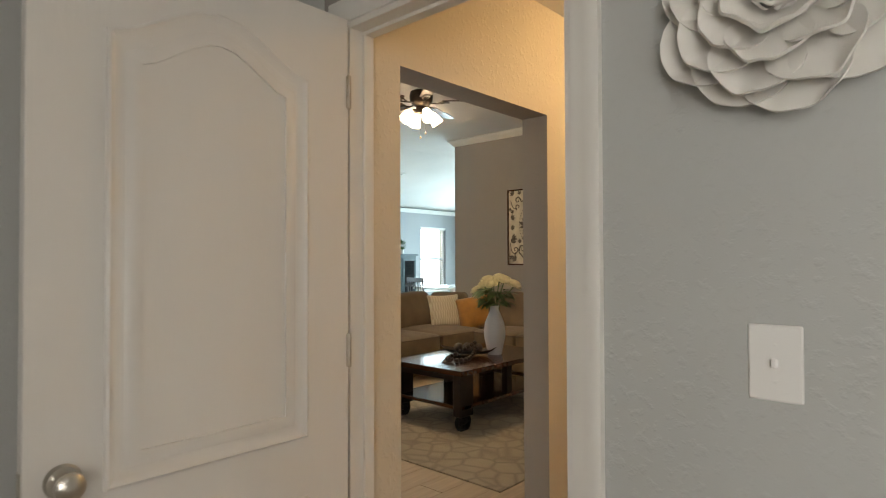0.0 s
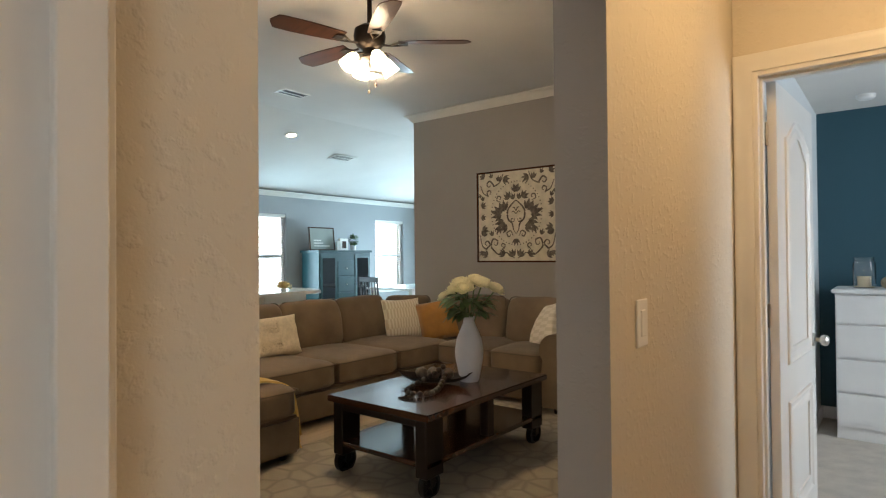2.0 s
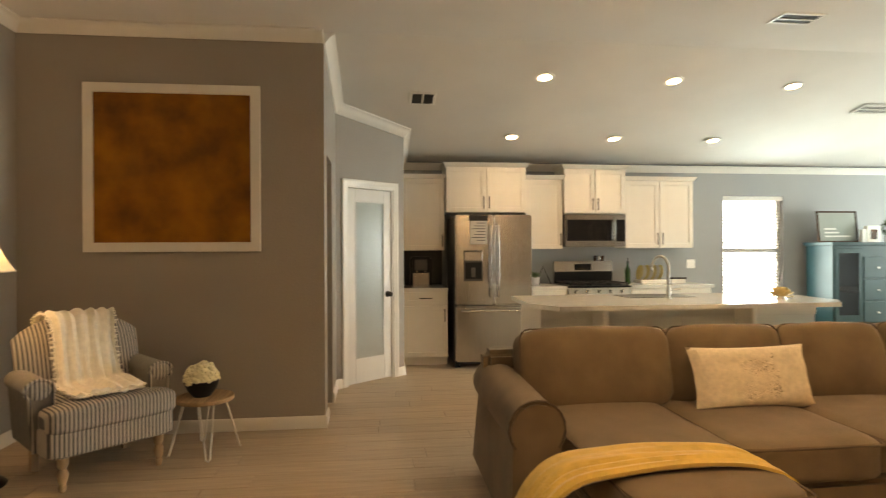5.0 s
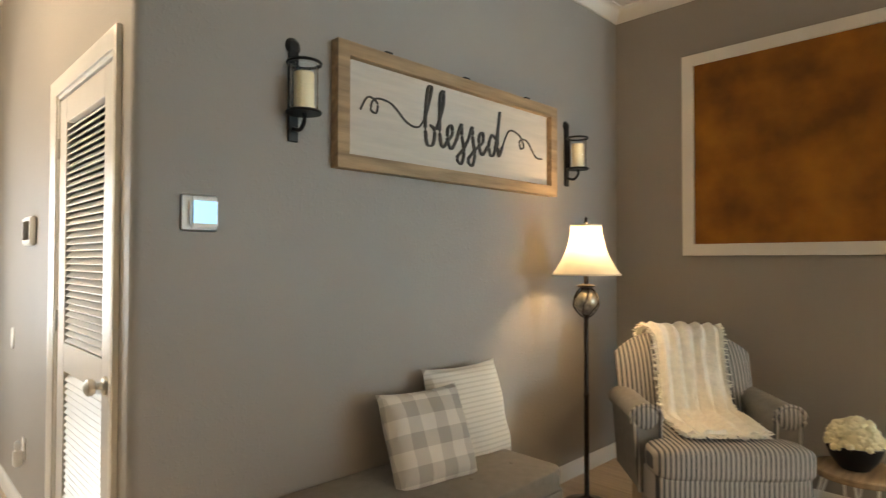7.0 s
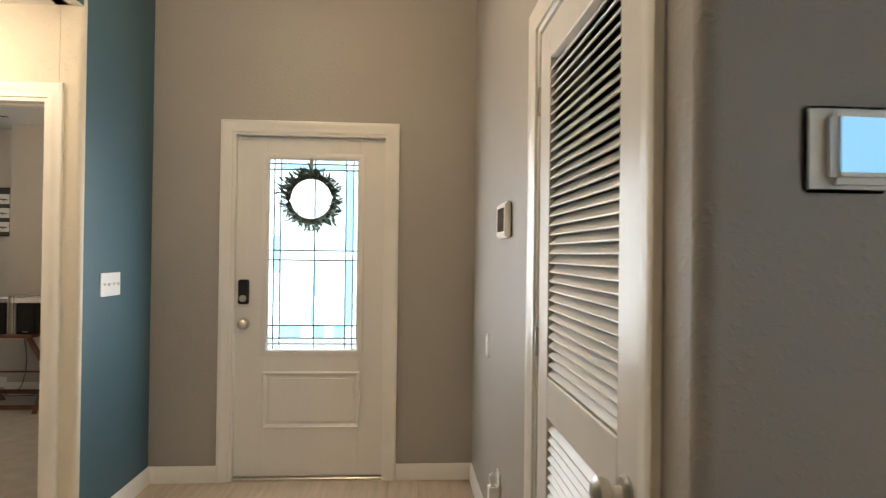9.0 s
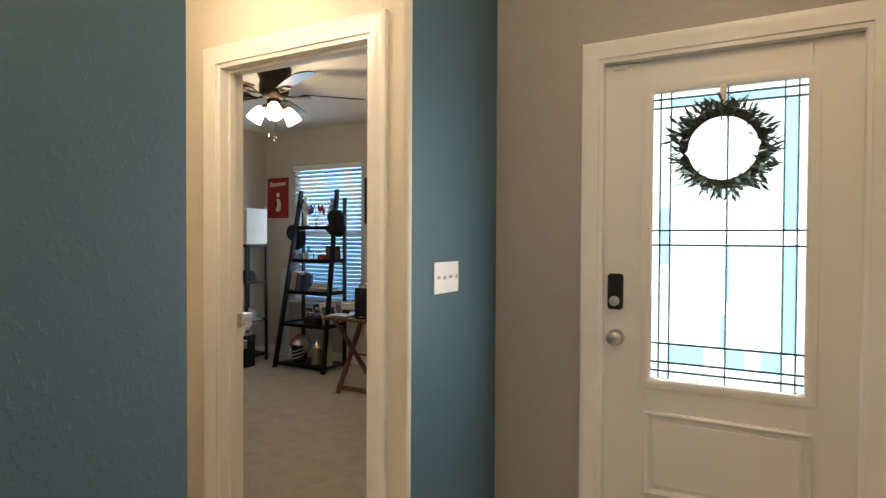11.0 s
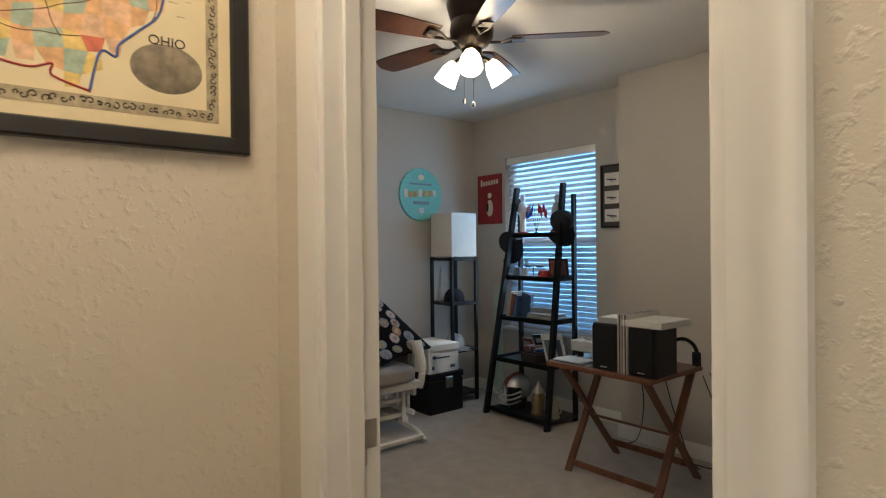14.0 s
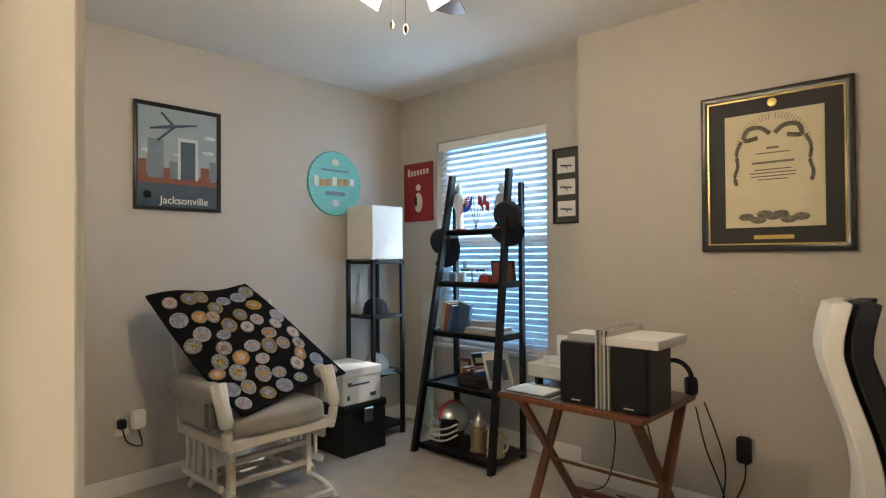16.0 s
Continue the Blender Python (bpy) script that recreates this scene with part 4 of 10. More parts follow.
def rolled_arm(parent, x0, x1, y0, y1, z, out):
    """A rolled sofa arm from x0 (back) to x1 (front); out: the side to which the roll swells."""
    yc = (y0 + y1) / 2
    prof = []
    for k in range(15):
        a = radians(-40 + 260 * k / 14)
        prof.append((yc + out * 0.01 + 0.135 * math.cos(a), z - 0.135 + 0.135 * math.sin(a)))
    prof = [(y1 - 0.03, 0.07)] + prof + [(y0 + 0.03, 0.07)]
    bm = bm_new()
    rings = [[bm.verts.new((x, p[0] + (0.008 if 0 < i < 16 else 0) * 0, p[1] - 0.015 * (f - 0.5))) for i, p in enumerate(prof)] for x, f in ((x0, 0), (x0 + (x1 - x0) * 0.3, 0.3), (x0 + (x1 - x0) * 0.7, 0.7), (x1, 1))]
    k = len(prof)
    for a, b in zip(rings, rings[1:]):
        for i in range(k):
            bm.faces.new((a[i], a[(i + 1) % k], b[(i + 1) % k], b[i]))
    bm.faces.new(rings[0])
    bm.faces.new(rings[-1][::-1])
    bmesh.ops.bevel(bm, geom=[e for e in bm.edges if all(abs(v.co.x - x1) < 1e-4 for v in e.verts)], offset=0.012, segments=2, affect="EDGES")
    arm = part("arm", bm, M_SOFA, parent)
    part("arm_piping", tube(bm_new(), [Vector((x1 + 0.001, p[0], p[1])) for p in prof[1:-1]], 0.006, 6), M_SOFA2, arm)
    return arm


sofa = thing("sectional_sofa", "large brown microfibre sectional sofa with a chaise and rolled arms", "sofa", pose(0, 0, 0))
rolled_arm(sofa, -5.58, -4.58, 2.34, 2.70, 0.675, -1)
part("chaise_base", bx(-5.5, 2.66, 0.06, -3.93, 3.40, 0.30, 0.02, 2), M_SOFA, sofa)
part("base", bx(-5.5, 3.402, 0.06, -4.42, 5.40, 0.29, 0.02, 2), M_SOFA, sofa)
part("base", bx(-5.5, 5.402, 0.06, -3.26, 6.30, 0.29, 0.02, 2), M_SOFA, sofa)
for i, c in enumerate(((-5.44, 2.74), (-4.02, 2.74), (-4.02, 3.32), (-4.5, 4.4), (-4.5, 5.3), (-5.44, 6.2), (-3.1, 5.36), (-3.1, 6.2), (-4.0, 5.5))):
    part("foot", lathe(bm_new(), [(0.022, 0), (0.032, 0.062)], 10, pose(c[0], c[1], 0.0)), M_TABLELEG, sofa, "dark wooden foot")


def seat(name, cx, cy, sx, sy, z0=0.285, h=0.20, seed=0.0):
    m = Matrix.Translation((cx, cy, z0 + h / 2))
    ob = part(name, cushion(bm_new(), sx, sy, h, m, 9.0, 0.22, 0.008, seed, 16), M_SOFA, sofa)
    part("piping", piping(bm_new(), sx - 0.012, sy - 0.012, z0 + h - 0.028, 0.0055, 0.05, Matrix.Translation((cx, cy, 0))), M_SOFA2, ob)
    return ob


seat("chaise_cushion", -4.62, 3.04, 1.42, 0.72, 0.29, 0.20, 1.0)
seat("seat_cushion", -4.83, 3.78, 0.86, 0.74, seed=2.0)
seat("seat_cushion", -4.83, 4.52, 0.86, 0.73, seed=3.0)
seat("seat_cushion", -4.86, 5.27, 0.92, 0.76, seed=4.0)
seat("seat_cushion", -4.10, 5.80, 0.62, 0.86, seed=5.0)
seat("seat_cushion", -3.53, 5.80, 0.52, 0.88, seed=6.0)
part("back_frame", bx(-5.60, 2.42, 0.06, -5.42, 6.34, 0.76, 0.04, 3), M_SOFA, sofa)
part("back_frame", bx(-5.42, 6.16, 0.06, -3.0, 6.34, 0.76, 0.04, 3), M_SOFA, sofa)


def back_cushion(cx, cy, cz, w, h, t, yaw, lean, seed):
    m = Matrix.Translation((cx, cy, cz)) @ pose(0, 0, 0, 0, 0, yaw) @ pose(0, 0, 0, 90 - lean) 
    ob = part("back_cushion", cushion(bm_new(), w, h, t, m, 6.0, 0.35, 0.012, seed, 16), M_SOFA, sofa)
    part("piping", piping(bm_new(), w - 0.02, h - 0.02, t * 0.30, 0.005, 0.06, m), M_SOFA2, ob)
    return ob


for i, (cy, w) in enumerate(((3.05, 0.92), (3.86, 0.74), (4.56, 0.70), (5.22, 0.66))):
    back_cushion(-5.30, cy, 0.665, w, 0.48, 0.24, 90, 14, i * 1.3 + 0.2)
back_cushion(-5.22, 5.90, 0.65, 0.52, 0.46, 0.22, 45, 10, 7.1)
back_cushion(-4.40, 6.04, 0.665, 0.84, 0.48, 0.24, 0, 12, 8.2)
back_cushion(-3.56, 6.04, 0.665, 0.80, 0.48, 0.24, 0, 12, 9.4)
bm = bm_new()
prof = [(-3.24, 0.07)] + [(-3.07 + 0.14 * math.cos(radians(220 - 260 * k / 14)), 0.54 + 0.135 * math.sin(radians(220 - 260 * k / 14))) for k in range(15)] + [(-2.93, 0.07)]
rings = [[bm.verts.new((p[0], y, p[1])) for p in prof] for y in (5.26, 5.6, 6.0, 6.30)]
for a, b in zip(rings, rings[1:]):
    for i in range(len(prof)):
        bm.faces.new((a[i], a[(i + 1) % len(prof)], b[(i + 1) % len(prof)], b[i]))
bm.faces.new(rings[0])
bm.faces.new(rings[-1][::-1])
part("arm", bm, M_SOFA, sofa)


def throw_pillow(label, place, w, h, t, mat, seed, name="throw_pillow"):
    p = thing(name, label, "pillow", place, "pillows on the sofa")
    part("cover", pillow(bm_new(), w, h, t, None, 18, 18, 0.5, 0.02, seed, 1.0), mat, p)
    return p


def patterned(name, a, b_, rows, axis=0, rough=0.9):
    """Cloth with woven bands of dots: a fine two-way pattern in object space."""
    m = material(name, a, rough, bump=0.5, bump_scale=300)
    nt = m.node_tree
    b = nt.nodes["Principled BSDF"]
    tc = nt.nodes.new("ShaderNodeTexCoord")
    ck = nt.nodes.new("ShaderNodeTexChecker")
    mp = nt.nodes.new("ShaderNodeMapping")
    mp.inputs["Scale"].default_value = rows
    nt.links.new(tc.outputs["Object"], mp.inputs[0])
    nt.links.new(mp.outputs[0], ck.inputs["Vector"])
    ck.inputs["Scale"].default_value = 1.0
    ck.inputs[1].default_value, ck.inputs[2].default_value = (*a, 1), (*b_, 1)
    nt.links.new(ck.outputs[0], b.inputs["Base Color"])
    return m


def gingham(name, a, b_, width):
    """Woven check: stripes both ways, darkest where they cross."""
    m = striped(name, a, b_, 0, width, 0.5)
    nt = m.node_tree
    mix = next(n for n in nt.nodes if n.bl_idname == "ShaderNodeMix" and n.inputs[0].is_linked and n.inputs[0].links[0].from_node.bl_idname == "ShaderNodeMath" and n.inputs[0].links[0].from_node.operation == "LESS_THAN")
    first = mix.inputs[0].links[0].from_socket
    tc = nt.nodes.new("ShaderNodeTexCoord")
    sep = nt.nodes.new("ShaderNodeSeparateXYZ")
    nt.links.new(tc.outputs["Object"], sep.inputs[0])
    last = sep.outputs[1]
    for op, val in (("DIVIDE", width), ("ADD", 100.3), ("FRACT", 0), ("LESS_THAN", 0.5)):
        nd = nt.nodes.new("ShaderNodeMath")
        nd.operation = op
        nd.inputs[1].default_value = val
        nt.links.new(last, nd.inputs[0])
        last = nd.outputs[0]
    both = nt.nodes.new("ShaderNodeMath")
    both.operation = "ADD"
    nt.links.new(first, both.inputs[0])
    nt.links.new(last, both.inputs[1])
    half = nt.nodes.new("ShaderNodeMath")
    half.operation = "MULTIPLY"
    half.inputs[1].default_value = 0.5
    nt.links.new(both.outputs[0], half.inputs[0])
    nt.links.new(half.outputs[0], mix.inputs[0])
    return m


M_DOTTED = patterned("dotted_cotton", (0.72, 0.66, 0.54), (0.58, 0.50, 0.37), (60, 9.5, 0.01))
M_SCRIPTED = patterned("scripted_cotton", (0.74, 0.68, 0.58), (0.63, 0.57, 0.46), (9, 30, 0.01))
lum = throw_pillow("long cream lumbar pillow with a shaggy middle panel", pose(-5.03, 3.88, 0.645, 0, 0, 92) @ pose(0, 0, 0, 72), 0.74, 0.36, 0.16, M_CREAMCLOTH, 1.0)
bm = bm_new()
rr = random.Random(5)
for i in range(900):
    x, y = rr.uniform(-0.11, 0.11), rr.uniform(-0.135, 0.135)
    z = 0.075 * ((1 - (x / 0.31) ** 4) * (1 - (y / 0.15) ** 4)) ** 0.5
    d = Vector((rr.gauss(0, 0.5), rr.gauss(0, 0.5) - 0.4, 1)).normalized() * rr.uniform(0.012, 0.024)
    w = Vector((rr.gauss(0, 1), rr.gauss(0, 1), 0)).normalized() * 0.004
    p = Vector((x, y, z - 0.003))
    bm.faces.new([bm.verts.new(q) for q in (p - w, p + w, p + d + w * 0.6, p + d - w * 0.6)])
part("shaggy_panel", bm, M_CREAMCLOTH, lum, "shaggy tufted panel")
throw_pillow("cream pillow with rows of woven dots", pose(-4.98, 5.55, 0.66, 0, 0, 72) @ pose(0, 0, 0, 72, 0, 0), 0.46, 0.44, 0.15, M_DOTTED, 2.0)
throw_pillow("mustard velvet pillow leaning on its corner", pose(-4.70, 5.80, 0.645, 0, 0, 40) @ pose(0, 0, 0, 70, 0, 0) @ pose(0, 0, 0, 0, 0, 12), 0.44, 0.44, 0.16, M_MUSTARD, 3.0)
throw_pillow("cream pillow with faint lettering leaning on the sofa arm", pose(-3.42, 5.83, 0.67, 0, 0, -38) @ pose(0, 0, 0, 64, 0, 0) @ pose(0, 0, 0, 0, 0, 14), 0.46, 0.44, 0.15, M_SCRIPTED, 4.0)

th_ = thing("yellow_throw", "yellow knitted throw draped across the chaise", "throw")
line = catmull([(-4.22, 2.34, 0.06), (-4.22, 2.36, 0.30), (-4.22, 2.50, 0.475), (-4.24, 2.75, 0.515), (-4.25, 3.05, 0.522), (-4.24, 3.30, 0.505), (-4.20, 3.42, 0.44), (-4.17, 3.445, 0.30), (-4.14, 3.455, 0.13)], 5)
part("cloth", cloth_strip(bm_new(), line, lambda f: 0.34 - 0.10 * f, 0.014, (1, 0, 0), 0.012, 18, 2.0), M_YELLOW, th_)
bm = bm_new()
rr = random.Random(8)
for i in range(60):
    x = -4.14 + (i / 59 - 0.5) * 0.24
    tube(bm, [(x, 3.455, 0.135), (x + rr.uniform(-0.01, 0.01), 3.46, 0.09), (x + rr.uniform(-0.02, 0.02), 3.462, 0.05)], 0.0035, 4)
part("fringe", bm, M_YELLOW, th_, "knotted fringe")

# coffee table on iron wheels
ct = thing("coffee_table", "dark walnut coffee table on black iron wheels, with a lower shelf", "coffee table", pose(-3.23, 4.025, 0))
part("tabletop", bx(-0.40, -0.665, 0.44, 0.40, 0.665, 0.478, 0.006, 2), M_TABLE, ct)
part("shelf", bx(-0.37, -0.635, 0.175, 0.37, 0.635, 0.205, 0.004), M_TABLE, ct)
for sx in (-1, 1):
    for sy in (-1, 1):
        part("leg", bx(min(sx * 0.37, sx * 0.29), min(sy * 0.64, sy * 0.49), 0.12, max(sx * 0.37, sx * 0.29), max(sy * 0.64, sy * 0.49), 0.44, 0.004), M_TABLELEG, ct)
        w = part("wheel", lathe(bm_new(), [(0.060, -0.018), (0.075, -0.018), (0.075, 0.018), (0.060, 0.018), (0.060, -0.018)], 24, pose(sx * 0.335, sy * 0.575, 0.075, 0, 90, 0)), M_BLACKMETAL, ct, "black iron wheel")
        bm = lathe(bm_new(), [(0.018, -0.024), (0.018, 0.024)], 12, pose(sx * 0.335, sy * 0.575, 0.075, 0, 90, 0))
        for k in range(5):
            a = 2 * math.pi * k / 5
            tube(bm, [(sx * 0.335, sy * 0.575, 0.075), (sx * 0.335, sy * 0.575 + 0.065 * math.cos(a), 0.075 + 0.065 * math.sin(a))], 0.009, 6)
        part("spokes", bm, M_BLACKMETAL, w)
        bm = bx(sx * 0.335 - 0.032, sy * 0.575 - 0.02, 0.07, sx * 0.335 - 0.024, sy * 0.575 + 0.02, 0.14, 0.002)
        box(bm, sx * 0.335 + 0.024, sy * 0.575 - 0.02, 0.07, sx * 0.335 + 0.032, sy * 0.575 + 0.02, 0.14, 0.002)
        box(bm, sx * 0.335 - 0.035, sy * 0.575 - 0.035, 0.135, sx * 0.335 + 0.035, sy * 0.575 + 0.035, 0.145, 0.002)
        part("wheel_bracket", bm, M_BLACKMETAL, ct)
for sx in (-1, 1):
    part("post", bx(min(sx * 0.36, sx * 0.30), -0.035, 0.205, max(sx * 0.36, sx * 0.30), 0.035, 0.44, 0.003), M_TABLELEG, ct)
part("end_rail", bx(-0.36, -0.63, 0.39, 0.36, -0.61, 0.44, 0.002), M_TABLELEG, ct)
part("end_rail", bx(-0.36, 0.61, 0.39, 0.36, 0.63, 0.44, 0.002), M_TABLELEG, ct)

# vase of white flowers
vz = thing("flower_vase", "pale grey ceramic vase holding a bunch of white flowers", "vase", pose(-3.15, 4.19, 0.478) @ Matrix.Scale(1.12, 4))
part("vase", lathe(bm_new(), [(0.052, 0), (0.056, 0.004), (0.066, 0.05), (0.082, 0.13), (0.086, 0.18), (0.076, 0.25), (0.052, 0.31), (0.036, 0.345), (0.033, 0.365), (0.04, 0.385), (0.036, 0.385), (0.029, 0.365)], 32), M_CERAMIC, vz)


def leaf(bm, p, d, w, n=4, droop=0.3):
    """One pointed leaf from p along d, with a folded middle."""
    d = Vector(d)
    side = d.cross(Vector((0, 0, 1)))
    side = side.normalized() if side.length > 1e-4 else Vector((1, 0, 0))
    up = side.cross(d).normalized()
    prev = None
    for i in range(n + 1):
        t = i / n
        c = Vector(p) + d * t - Vector((0, 0, 1)) * (droop * t * t * d.length)
        hw = w * math.sin(math.pi * (0.08 + 0.92 * t)) ** 0.8 if t < 1 else 0.0005
        row = (bm.verts.new(c + side * hw + up * hw * 0.25), bm.verts.new(c), bm.verts.new(c - side * hw + up * hw * 0.25))
        if prev:
            bm.faces.new((prev[0], prev[1], row[1], row[0]))
            bm.faces.new((prev[1], prev[2], row[2], row[1]))
        prev = row


def bloom(bm, c, r, axis, rng, petals=46):
    """A many-petalled flower head: cupped petals in turned rings."""
    q = Vector((0, 0, 1)).rotation_difference(Vector(axis).normalized()).to_matrix()
    for k in range(petals):
        f = k / petals
        a = k * 2.39996
        el = radians(82 - 92 * f)
        ln = r * (0.55 + 0.5 * f)
        d = Vector((math.cos(a) * math.cos(el), math.sin(a) * math.cos(el), math.sin(el)))
        side = Vector((-math.sin(a), math.cos(a), 0))
        up = d.cross(side) * -1
        base = Vector((0, 0, -r * 0.25)) + d * r * 0.1
        w = r * (0.20 + 0.17 * f) * rng.uniform(0.85, 1.15)
        rows = []
        for t, ww, b in ((0, 0.35, 0), (0.5, 1.0, 0.16), (0.85, 0.9, 0.05), (1.0, 0.45, -0.12)):
            p = base + d * ln * t + up * b * r * 0.8
            rows.append([bm.verts.new(Vector(c) + q @ (p + side * w * ww * s + up * abs(s) * -w * 0.25)) for s in (-1, 0, 1)])
        for x, y in zip(rows, rows[1:]):
            for j in (0, 1):
                bm.faces.new((x[j], x[j + 1], y[j + 1], y[j]))


rr = random.Random(11)
for i, (x, y, z, r) in enumerate(((-0.13, 0.02, 0.54, 0.075), (-0.03, -0.06, 0.585, 0.075), (0.09, 0.03, 0.585, 0.08), (0.17, 0.08, 0.55, 0.07), (0.05, -0.12, 0.56, 0.065), (-0.10, 0.12, 0.57, 0.07), (0.0, 0.08, 0.60, 0.07), (-0.17, -0.05, 0.50, 0.06))):
    bm = bm_new()
    x, y, z = x * 0.88, y * 0.88, z + 0.01
    bloom(bm, (x, y, z), r * 0.86, (x * 2, y * 2, 0.6), rr)
    part("flower_head", bm, M_PETAL, vz, "creamy white flower head")
    part("stem", tube(bm_new(), catmull([(x * 0.1, y * 0.1, 0.30), (x * 0.35, y * 0.35, 0.42), (x * 0.95, y * 0.95, z - r * 0.3)], 4), 0.004, 6), M_LEAF, vz)
bm = bm_new()
for i in range(70):
    a, rad, z = rr.uniform(0, 6.28), rr.uniform(0.02, 0.12), rr.uniform(0.39, 0.51)
    leaf(bm, (rad * math.cos(a), rad * math.sin(a), z), Vector((math.cos(a), math.sin(a), rr.uniform(-0.3, 0.5))) * rr.uniform(0.07, 0.12), rr.uniform(0.018, 0.030), droop=0.4)
part("leaves", bm, M_LEAF, vz, "dark green leaves")

# tray with beads
M_TRAY = material("dark_carved_wood", (0.03, 0.018, 0.012), 0.45, vary=0.3, scale=20)
tr = thing("carved_bowl", "dark carved wooden leaf-shaped bowl on the coffee table", "bowl", pose(-3.30, 4.0, 0.478, 0, 0, 25))
bm = bm_new()
rows = []
for i in range(13):
    u = i / 12 * 2 - 1
    w = 0.115 * (1 - abs(u) ** 2.4) + 0.004
    row = []
    for j in range(9):
        v = j / 8 * 2 - 1
        row.append(bm.verts.new((u * 0.26, v * w, 0.006 + 0.045 * (v * v) * (1 - abs(u) ** 3) + 0.075 * abs(u) ** 4)))
    rows.append(row)
for a, b in zip(rows, rows[1:]):
    for j in range(8):
        bm.faces.new((a[j], a[j + 1], b[j + 1], b[j]))
bmesh.ops.solidify(bm, geom=bm.faces, thickness=0.008)
part("bowl", bm, M_TRAY, tr)
M_SHELLBALL = material("woven_ball", (0.08, 0.06, 0.045), 0.5, vary=0.5, scale=40, bump=0.6, bump_scale=80)
for i, (x, y, r) in enumerate(((-0.09, 0.01, 0.040), (0.0, -0.025, 0.044), (0.09, 0.01, 0.040), (0.03, 0.045, 0.034))):
    bm = bm_new()
    bmesh.ops.create_icosphere(bm, subdivisions=3, radius=r, matrix=Matrix.Translation((x, y, 0.022 + r)))
    for v in bm.verts:
        v.co += v.normal * 0.004 * noise.noise(v.co * 60)
    solo("decor_ball", bm, M_SHELLBALL, "dark woven ball lying in the carved bowl", "decor ball", tr.matrix_world, "balls in the bowl")
bd = thing("bead_garland", "string of dark wooden beads spilling over the bowl", "beads", pose(-3.14, 3.80, 0.478))
path = catmull([(-0.10, 0.22, 0.11), (-0.13, 0.10, 0.06), (-0.16, -0.02, 0.018), (-0.10, -0.14, 0.018), (0.0, -0.17, 0.018), (0.05, -0.08, 0.018), (0.02, 0.03, 0.03), (-0.02, 0.14, 0.08)], 8)
sph = bm_new()
bmesh.ops.create_icosphere(sph, subdivisions=2, radius=0.019)
bead = finish("bead", sph, M_TRAY)
acc, last = 1.0, path[0]
for p in path:
    acc += (p - last).length
    last = p
    if acc > 0.036:
        o = new("bead", bead)
        o.parent, o.matrix_basis, acc = bd, Matrix.Translation(p), 0.0
bm = bm_new()
for i in range(26):
    a = rr.uniform(-0.5, 0.5)
    tube(bm, [(0.0, -0.185, 0.015), (0.04 * math.sin(a * 2), -0.22, 0.012), (0.09 * math.sin(a * 2), -0.27 + abs(a) * 0.04, 0.004)], 0.0025, 4)
part("tassel", bm, M_TRAY, bd, "dark tassel")

# rug
bm = bx(-4.15, 2.70, 0.0, -1.98, 5.50, 0.012, 0.004)
rugm = material("medallion_rug", (0.40, 0.36, 0.29), 0.95, bump=1.0, bump_scale=350)
nt = rugm.node_tree
tc, vo = nt.nodes.new("ShaderNodeTexCoord"), nt.nodes.new("ShaderNodeTexVoronoi")
vo.feature, vo.inputs["Scale"].default_value = "DISTANCE_TO_EDGE", 6.5
ns = nt.nodes.new("ShaderNodeTexNoise")
ns.inputs["Scale"].default_value = 7
mr = nt.nodes.new("ShaderNodeMapRange")
mr.inputs[1].default_value, mr.inputs[2].default_value = 0.015, 0.13
mx, mx2 = nt.nodes.new("ShaderNodeMix"), nt.nodes.new("ShaderNodeMix")
mx.data_type = mx2.data_type = "RGBA"
mx.inputs[6].default_value, mx.inputs[7].default_value = (0.27, 0.245, 0.21, 1), (0.46, 0.41, 0.33, 1)
mx2.inputs[7].default_value = (0.33, 0.29, 0.23, 1)
nt.links.new(tc.outputs["Object"], vo.inputs["Vector"])
nt.links.new(tc.outputs["Object"], ns.inputs["Vector"])
nt.links.new(vo.outputs["Distance"], mr.inputs[0])
nt.links.new(mr.outputs[0], mx.inputs[0])
nt.links.new(ns.outputs["Fac"], mx2.inputs[0])
nt.links.new(mx.outputs[2], mx2.inputs[6])
nt.links.new(mx2.outputs[2], nt.nodes["Principled BSDF"].inputs["Base Color"])
solo("area_rug", bm, rugm, "cream and grey patterned area rug under the coffee table", "rug")


